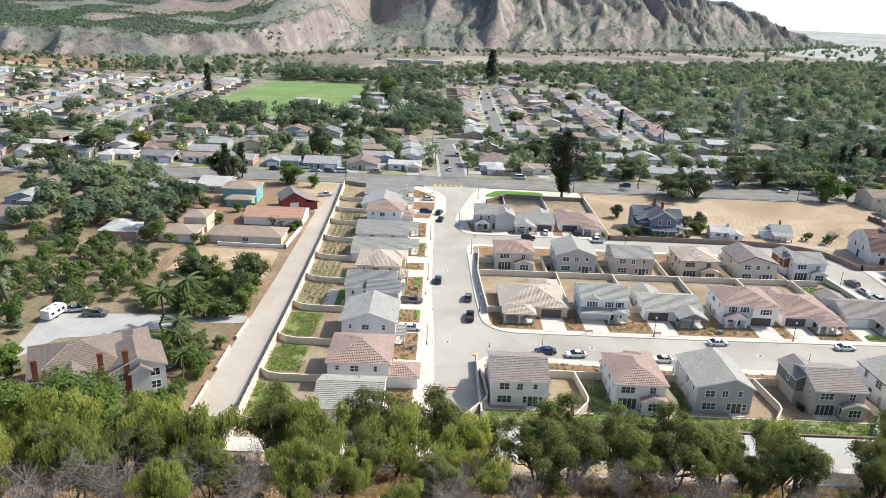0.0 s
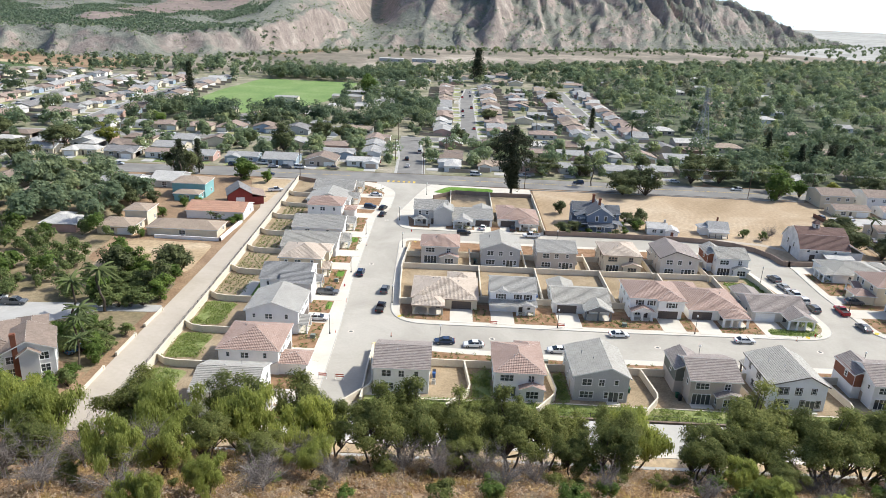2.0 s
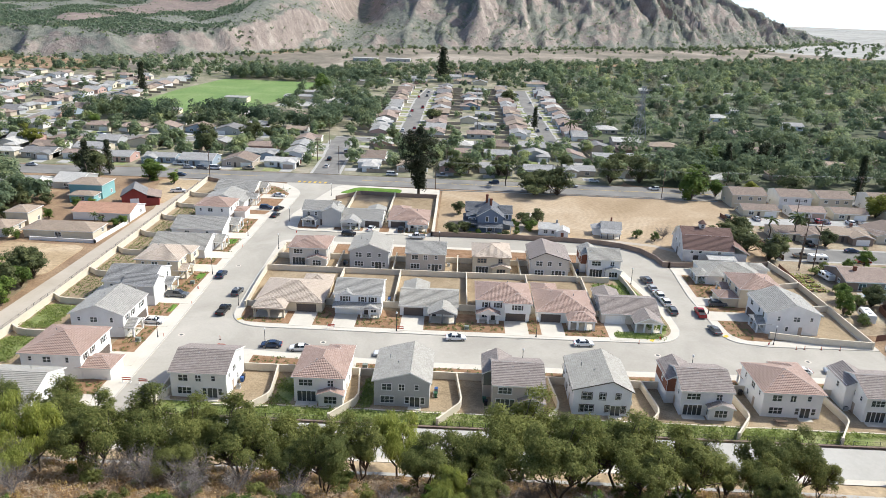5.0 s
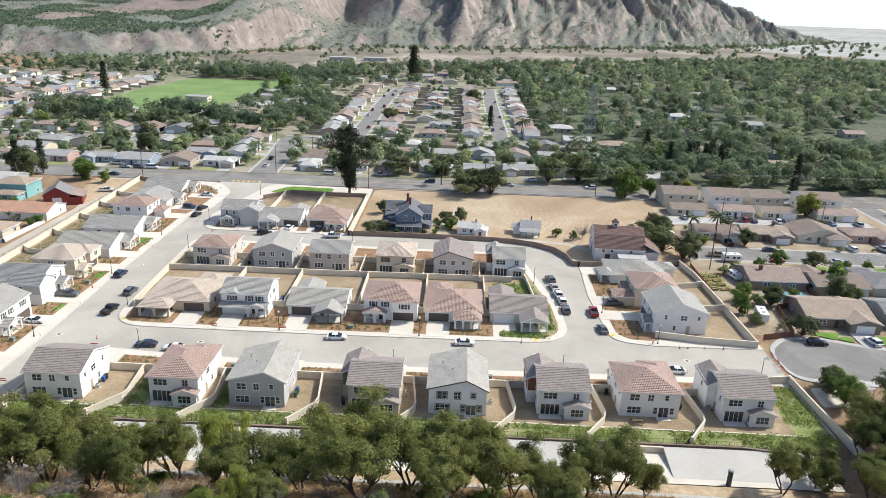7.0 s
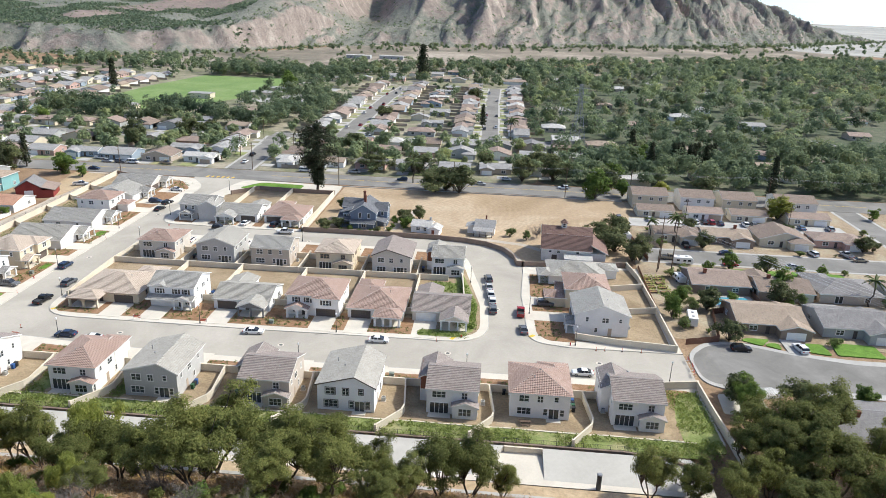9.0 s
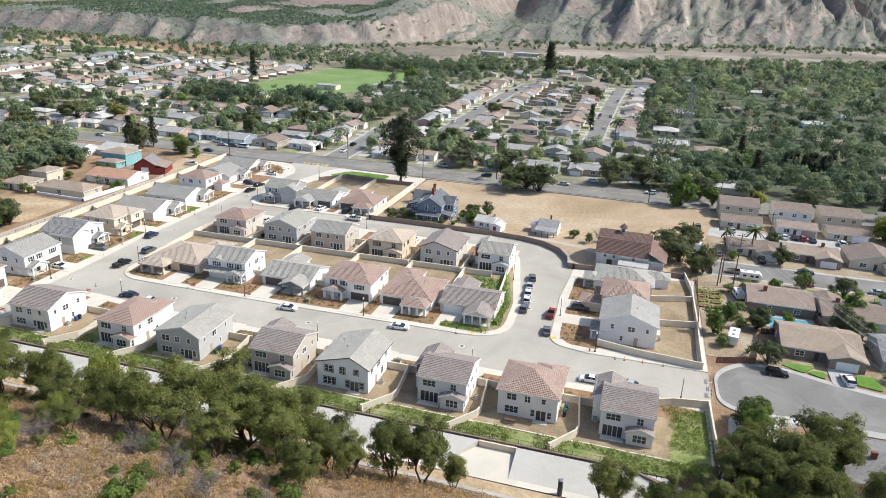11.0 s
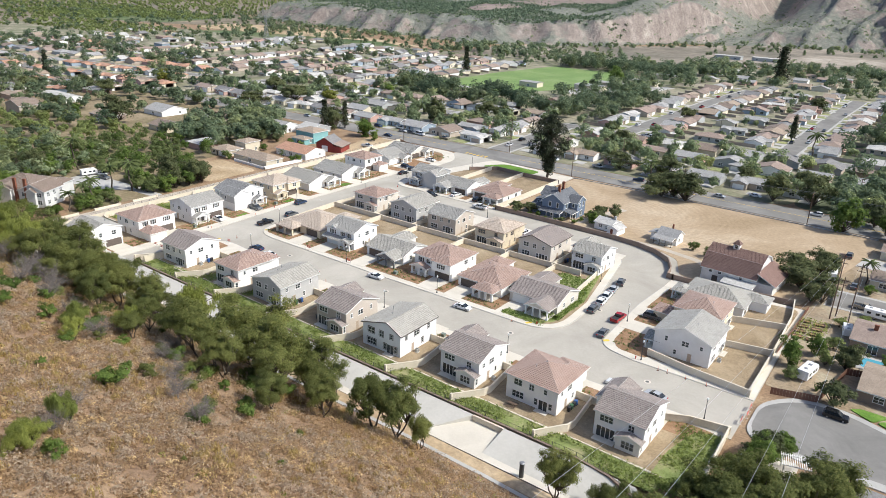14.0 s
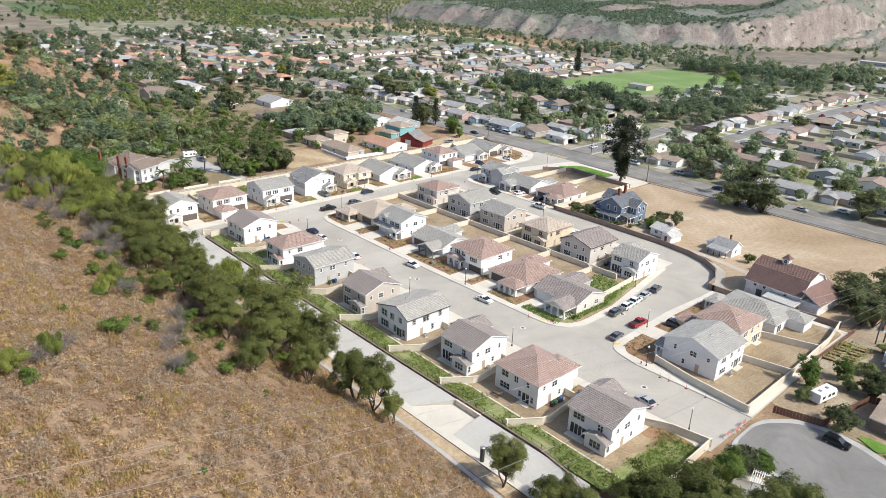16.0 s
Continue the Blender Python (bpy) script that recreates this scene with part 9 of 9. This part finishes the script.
def barricade(x, y, rz):
    e = thing("barricade", pose(x, y, 0.15, 0, 0, rz), "red and white striped road barricade", "barricade", "barricades")
    for z in (0.55, 0.95):
        g = Geo()
        g.box(-0.9, 0.9, -0.02, 0.02, z, z + 0.22)
        part("board", g, paint("red_white_board", (0.55, 0.12, 0.08), 0.6), e)
    for s in (-0.8, 0.8):
        g = Geo()
        g.box(s - 0.03, s + 0.03, -0.35, 0.35, 0, 0.06)
        g.box(s - 0.03, s + 0.03, -0.03, 0.03, 0, 1.25)
        part("leg", g, TRIM_WHITE, e)


for x, y, r in ((166.2, 147.6, 90), (166.4, 144.6, 90), (166.0, 141.6, 90), (14.6, 137.6, 0), (36.6, 150.0, 0), (52.8, 150.4, 0), (4.2, 121.4, 0), (0.8, 121.6, 0)):
    barricade(x, y, r)


def cone(x, y, z=0.02):
    e = thing("traffic_cone", pose(x, y, z), "orange marker post on a black base", "cone", "marker posts")
    g = Geo()
    g.tube((0, 0, 0.04), (0, 0, 1.0), 0.06, 0.04, 8)
    part("post", g, paint("orange_plastic", (0.6, 0.11, 0.03), 0.5), e)
    b = Geo()
    b.box(-0.2, 0.2, -0.2, 0.2, 0, 0.05)
    part("base", b, RUBBER, e)


for x, y in ((146, 150.4), (148, 150.6), (152, 150.8), (156.4, 150.9), (-0.2, 160), (0.0, 142), (-0.6, 204), (109, 149.6), (58, 136.2), (12.8, 142)):
    cone(x, y)
# black standpipe in the basin
e = thing("standpipe", pose(140.4, 101.6, -0.8), "tall dark drain standpipe in the basin", "pipe")
g = Geo()
g.tube((0, 0, 0), (0, 0, 2.9), 0.42, 0.42, 14)
part("pipe", g, METAL_DARK, e)
g = Geo()
g.tube((0, 0, 2.9), (0, 0, 3.05), 0.5, 0.36, 14)
part("grate", g, METAL_GREY, e)


# caravans, trailers, pool, garden clutter of the old lots
def caravan(x, y, rz, length=6.4, wide=2.4, tall=2.6, label="white travel trailer on bare earth"):
    e = thing("travel_trailer", pose(x, y, 0.0, 0, 0, rz), label, "trailer", "trailers")
    side = [(-length / 2, 0.5), (-length / 2, tall), (length / 2 - 0.7, tall), (length / 2, tall - 0.8), (length / 2 - 0.15, 0.5)]
    part("body", loft(side, wide / 2, 1.0), TRIM_WHITE, e)
    for s in (-1, 1):
        for u in (-1.8, 0.2, 1.6):
            g = Geo()
            g.box(u - 0.45, u + 0.45, s * wide / 2 - 0.04, s * wide / 2 + 0.03, 1.3, 1.9)
            part("window", g, CAR_GLASS, e)
        t, r = wheel_meshes()
        w = part("wheel", t, None, e, at=pose(-0.4, s * (wide / 2 - 0.15), 0.34))
        part("rim", r, None, w)
    for u in (-1.6, 0.8):
        g = Geo()
        g.box(u - 0.35, u + 0.35, -0.35, 0.35, tall - 0.05, tall + 0.12)
        part("roof_hatch", g, METAL_GREY, e)


caravan(172.4, 169.6, 80)
caravan(180.6, 213.6, 0, 6.0, label="white camper parked at the kerb")
caravan(176, 198.6, 100, 5.0, 2.2, 2.2, "white covered boat trailer in a garden")
caravan(166.4, 236, 95, 6.5, label="white trailer between trees")
caravan(-87.4, 148.6, 80, 6.0, label="white box trailer on a driveway")
car("pickup", "grey", -78.4, 149.8, 5, 0.04, "parked on the old driveway")
car("sedan", "white", -84, 152, 20, 0.04, "parked on the old driveway")
car("sedan", "blue", -52.4, 128, 60, 0.04, "parked under palm trees")
car("pickup", "white", -43.4, 263.4, 20, 0.08, "parked on the dry corner lot")
car("sedan", "silver", -78, 212, 90, 0.04, "parked behind the cream house")
slab("pool_edge", rounded([(179.8, 181.2), (193.6, 182.2), (193.4, 189.8), (179.6, 188.6)], 1), -0.3, 0.04, CONCRETE_OLD, "pale concrete pool surround", "patio")
water, nt, bs = nodes_of("pool_water", 0.06, 0, 0.5)
bs.inputs["Base Color"].default_value = (0.10, 0.36, 0.46, 1)
bumped(nt, bs, noise_tex(nt, coords(nt, "Position"), 2.0), 0.2, 0.05)
slab("water_pool", rounded([(181.0, 182.4), (192.4, 183.4), (192.2, 188.6), (181.0, 187.6)], 1.4), -0.3, 0.06, water, "light blue swimming pool water", "water")
slab("pool_edge", rounded([(206, 182), (216, 182), (216, 188), (206, 188)], 1), -0.3, 0.04, CONCRETE_OLD, "pale concrete pool surround", "patio")
slab("water_pool", rounded([(207.4, 183.2), (214.6, 183.2), (214.6, 186.8), (207.4, 186.8)], 1.4), -0.3, 0.06, water, "light blue swimming pool water", "water")
for pts in ([(182, 161.2), (186.4, 158.8), (189.4, 162.6), (184, 162.6)], [(203, 156.4), (214, 156.2), (214, 162.6), (204, 163)], [(187.2, 159.2), (190.6, 157.4), (190.8, 160.6), (188.6, 160.6)], [(196.8, 157.0), (201.6, 156), (201.6, 161.6), (197.4, 161.8)], [(224, 155.6), (240, 155.6), (240, 162.6), (226, 163)], [(193, 206), (209, 206.4), (209, 211.6), (194, 211.6)], [(212, 207), (228, 207), (228, 212), (213, 212)]):
    slab("lawn", rounded(pts, 0.8), -0.3, 0.14, LAWN, "clipped green front lawn", "lawn")
slab("driveway", [(191.6, 155.8), (196.4, 155.4), (196.6, 163.2), (191.8, 163.2)], -0.3, 0.15, CONCRETE_OLD, "pale concrete driveway of the old house", "driveway")


def board_fence(points, h=1.7, label="reddish wooden board fence", material=WOOD_RED):
    f = thing("wooden_fence", Matrix.Identity(4), label, "fence", "wooden fences")
    for a, b in zip(points, points[1:]):
        a, b = Vector(a), Vector(b)
        n = max(1, round((b - a).length / 0.62))
        ang = math.degrees(math.atan2(b.y - a.y, b.x - a.x))
        key = ("board", round(h, 2), material.name)
        if key not in WINDOWS:
            g = Geo()
            g.box(0.02, 0.58, -0.02, 0.02, 0.05, h)
            WINDOWS[key] = g.mesh("board", material)
        for k in range(n):
            p = a.lerp(b, k / n)
            part("board", WINDOWS[key], None, f, at=pose(p.x, p.y, 0, 0, 0, ang))


board_fence([(167.8, 156.6), (176.4, 159.4)])
board_fence([(176.4, 159.4), (179.2, 176), (194, 181), (203, 180.8)])
board_fence([(194.2, 181), (194, 190)])
board_fence([(165.6, 207.4), (164.8, 176)], 1.2)
board_fence([(-22, 322), (-8, 322)], 1.7, "red painted board fence by the far corner", paint("red_painted_boards", (0.25, 0.05, 0.04), 0.8, 0.15))
board_fence([(166, 262), (170, 214)], 1.6)
# vegetable beds behind the bend
for k in range(8):
    x, y = 166.6 + (k % 2) * 3.2, 178.6 + (k // 2) * 3.4 + 10
    e = thing("raised_bed", pose(x, y, 0, 0, 0, 12), "weathered wooden raised vegetable bed", "garden bed", "raised beds")
    for a in ((-1.2, 1.2, -0.7, -0.62), (-1.2, 1.2, 0.62, 0.7), (-1.2, -1.12, -0.62, 0.62), (1.12, 1.2, -0.62, 0.62)):
        g = Geo()
        g.box(*a, 0, 0.4)
        part("board", g, WOOD_POLE, e)
    g = Geo()
    g.box(-1.12, 1.12, -0.62, 0.62, 0, 0.3)
    part("soil", g, MULCH, e)
plants("bed_plants", "vegetables in the raised beds", scatter(165.4, 172, 188, 202, 1.0), 0.4, 6, WEED_LEAF, 65, 0.3, 0.4, 0.1)
# pergola under the trees by the gate
e = thing("pergola", pose(177.6, 131.6, 0.0, 0, 0, 15), "white slatted garden pergola on posts", "pergola")
for x in (-2, 2):
    for y in (-1.6, 1.6):
        g = Geo()
        g.box(x - 0.08, x + 0.08, y - 0.08, y + 0.08, 0, 2.5)
        part("post", g, TRIM_WHITE, e)
for y in (-1.6, 1.6):
    g = Geo()
    g.box(-2.4, 2.4, y - 0.06, y + 0.06, 2.5, 2.68)
    part("beam", g, TRIM_WHITE, e)
for k in range(14):
    x = -2.3 + 4.6 * k / 13
    g = Geo()
    g.box(x - 0.05, x + 0.05, -2.0, 2.0, 2.68, 2.78)
    part("slat", g, TRIM_WHITE, e)
slab("patio", rounded([(168.4, 127), (178, 128), (178, 135), (169, 134.6)], 1), -0.3, 0.03, CONCRETE, "pale paved garden terrace", "patio")


# lattice pylons
def pylon(x, y, h=38, rz=0):
    e = thing("pylon", pose(x, y, 0, 0, 0, rz), "grey steel lattice power pylon", "pylon", "pylons")
    g = Geo()
    w0, w1 = h * 0.11, h * 0.025
    lv = [0, 0.18, 0.34, 0.48, 0.6, 0.7, 0.8, 0.9, 1.0]
    ring = lambda t: [(sx * (w0 + (w1 - w0) * min(1, t / 0.7)), sy * (w0 + (w1 - w0) * min(1, t / 0.7)), t * h) for sx, sy in ((-1, -1), (1, -1), (1, 1), (-1, 1))]
    for a, b in zip(lv, lv[1:]):
        A, Bq = ring(a), ring(b)
        for k in range(4):
            j = (k + 1) % 4
            g.tube(A[k], Bq[k], 0.13, 0.13, 4)
            g.tube(A[k], Bq[j], 0.07, 0.07, 3)
            g.tube(A[j], Bq[k], 0.07, 0.07, 3)
            g.tube(Bq[k], Bq[j], 0.07, 0.07, 3)
    part("tower", g, METAL_GREY, e)
    for t in (0.72, 0.83, 0.94):
        a = Geo()
        for s in (-1, 1):
            a.tube((0, 0, t * h + 0.8), (s * h * 0.16, 0, t * h), 0.09, 0.06, 4)
            a.tube((0, 0, t * h - 0.2), (s * h * 0.16, 0, t * h), 0.09, 0.06, 4)
        part("crossarm", a, METAL_GREY, e)


pylon(165.4, 397, 34, 20)
pylon(-420, 520, 34, 30)
pylon(-560, 900, 40, 40)


# ---- street ironwork, corner paving, garden furniture ----
IRON = paint("cast_iron_cover", (0.13, 0.125, 0.12), 0.7, 0.2, metal=0.3)
TACTILE = paint("yellow_tactile_paving", (0.68, 0.50, 0.07), 0.8, 0.1)


def manhole(x, y):
    e = thing("manhole_cover", pose(x, y, 0.02), "round cast iron manhole cover in the street", "manhole", "manhole covers")
    for name, r, z, mat in (("collar", 0.75, 0.006, CONCRETE), ("lid", 0.42, 0.012, IRON)):
        g = Geo()
        g.prism([(r * math.cos(2 * math.pi * k / 18), r * math.sin(2 * math.pi * k / 18)) for k in range(18)], -0.05, z)
        part(name, g, mat, e)


for x, y in ((3.4, 143.5), (36.0, 143.0), (74.0, 142.6), (112.0, 144.2), (123.0, 170.0), (3.0, 188.0), (3.2, 232.0), (62.0, 213.6), (146.0, 144.4)):
    manhole(x, y)


def tactile(x, y, rz):
    e = thing("tactile_paving", pose(x, y, 0.152, 0, 0, rz), "yellow ribbed tactile slab at a street corner", "paving", "tactile slabs")
    g = Geo()
    g.box(-0.75, 0.75, -0.45, 0.45, -0.03, 0.012)
    part("slab", g, TACTILE, e)
    for k in range(5):
        g = Geo()
        g.box(-0.68 + 0.3 * k, -0.52 + 0.3 * k, -0.4, 0.4, 0.0, 0.024)
        part("rib", g, TACTILE, e)


for x, y, rz in ((14.0, 153.0, 45), (14.4, 209.6, -45), (9.6, 137.6, -45), (131.4, 155.6, 45), (112.6, 151.6, 60)):
    tactile(x, y, rz)


def picnic_table(x, y, rz):
    e = thing("picnic_table", pose(x, y, 0.17, 0, 0, rz), "dark wooden garden table with two benches on bare soil", "table")
    for name, y0, y1, z in (("tabletop", -0.45, 0.45, 0.74), ("bench", -0.95, -0.65, 0.44), ("bench", 0.65, 0.95, 0.44)):
        g = Geo()
        for k in range(3):
            a = y0 + (y1 - y0) * k / 3
            g.box(-1.1, 1.1, a + 0.01, a + (y1 - y0) / 3 - 0.01, z - 0.05, z)
        g.box(-0.8, -0.7, y0, y1, z - 0.1, z - 0.04)
        g.box(0.7, 0.8, y0, y1, z - 0.1, z - 0.04)
        part(name, g, WOOD_POLE, e)
    for s in (-0.75, 0.75):
        for t in (-1, 1):
            g = Geo()
            g.tube((s, t * 0.85, 0), (s, t * 0.25, 0.72), 0.05, 0.05, 6)
            part("leg", g, WOOD_POLE, e)


picnic_table(128.6, 117.8, 4)
picnic_table(-29, 250, 80)
AC_METAL = paint("painted_steel_casing", (0.42, 0.42, 0.40), 0.6, 0.1)


def cooling_unit(x, y):
    e = thing("air_conditioner", pose(x, y, 0.17), "grey air conditioning unit on a small slab beside a house", "air conditioner", "cooling units")
    g = Geo()
    g.box(-0.5, 0.5, -0.5, 0.5, -0.02, 0.06)
    part("base_slab", g, CONCRETE, e)
    g = Geo()
    g.box(-0.38, 0.38, -0.38, 0.38, 0.06, 0.86)
    c = part("casing", g, AC_METAL, e)
    g = Geo()
    g.prism([(0.3 * math.cos(2 * math.pi * k / 14), 0.3 * math.sin(2 * math.pi * k / 14)) for k in range(14)], 0.84, 0.9)
    part("fan_guard", g, IRON, c)
    for s in (-1, 1):
        g = Geo()
        for k in range(6):
            g.box(s * 0.37 - 0.02, s * 0.37 + 0.02, -0.33, 0.33, 0.16 + 0.11 * k, 0.2 + 0.11 * k)
        part("grille", g, IRON, c)


for x, y in ((23.2, 121.5), (62.2, 122.0), (84.2, 124.0), (100.8, 122.4), (120.4, 123.6), (138.0, 124.6), (144.0, 124.0), (48.4, 166.0), (84.9, 167.0), (33.4, 193.0), (63.4, 195.0), (98.8, 195.2), (155.4, 163.0)):
    cooling_unit(x, y)


def utility_box(x, y):
    e = thing("utility_box", pose(x, y, 0.17), "green-grey steel utility box in a front garden", "utility box", "utility boxes")
    g = Geo()
    g.box(-0.6, 0.6, -0.5, 0.5, -0.02, 0.08)
    part("plinth", g, CONCRETE, e)
    g = Geo()
    g.box(-0.5, 0.5, -0.4, 0.4, 0.08, 0.8)
    part("cabinet", g, paint("utility_green", (0.20, 0.23, 0.19), 0.6, 0.1), e)
    g = Geo()
    g.box(-0.53, 0.53, -0.43, 0.43, 0.8, 0.86)
    part("lid", g, paint("utility_green", (0.20, 0.23, 0.19), 0.6, 0.1), e)


for x, y in ((-4.6, 139.2), (-4.8, 173.0), (68.6, 153.0), (101.0, 132.0), (47.0, 132.0)):
    utility_box(x, y)
# white pipe mouth in the basin's side
g = thing("drain_headwall", pose(123.5, 110.0, -2.6), "pale concrete headwall with a dark pipe mouth in the basin", "headwall")
q = Geo()
q.box(-1.4, 1.4, -0.35, 0.1, -0.1, 1.8)
q.box(-1.6, -1.4, -1.2, 0.1, -0.1, 1.2)
q.box(1.4, 1.6, -1.2, 0.1, -0.1, 1.2)
part("wall", q, CONCRETE, g)
q = Geo()
q.tube((0, -0.40, 0.75), (0, 0.05, 0.75), 0.55, 0.55, 16)
part("pipe", q, METAL_DARK, g)


# ---- paint on the through road ----
LINE_YELLOW = paint("yellow_road_paint", (0.60, 0.42, 0.08), 0.8, 0.15)
LINE_WHITE = paint("white_road_paint", (0.70, 0.69, 0.66), 0.8, 0.1)
ROAD_TOP = max((v.co.z for v in bpy.data.objects["road_main"].data.vertices))


def road_line(x0, x1, y0, y1, material, label):
    g = Geo()
    g.box(x0, x1, y0, y1, ROAD_TOP - 0.05, ROAD_TOP + 0.006)
    tagged(part("road_marking", g, material), label, "road marking", "", "structure")


for k in range(24):
    x = -60 + k * 14
    if -20 < x < 20:
        continue
    yc = (ROAD_Y0 + ROAD_Y1) / 2 + max(0, x) * 0.006
    for dy in (-0.2, 0.2):
        road_line(x, x + 13.4, yc + dy - 0.07, yc + dy + 0.07, LINE_YELLOW, "worn double yellow line on the through road")
for k in range(6):
    road_line(-2.0 + k * 2.2, -1.0 + k * 2.2, ROAD_Y0 + 1.0, ROAD_Y0 + 3.6, LINE_YELLOW, "yellow crossing bar at the estate entrance")
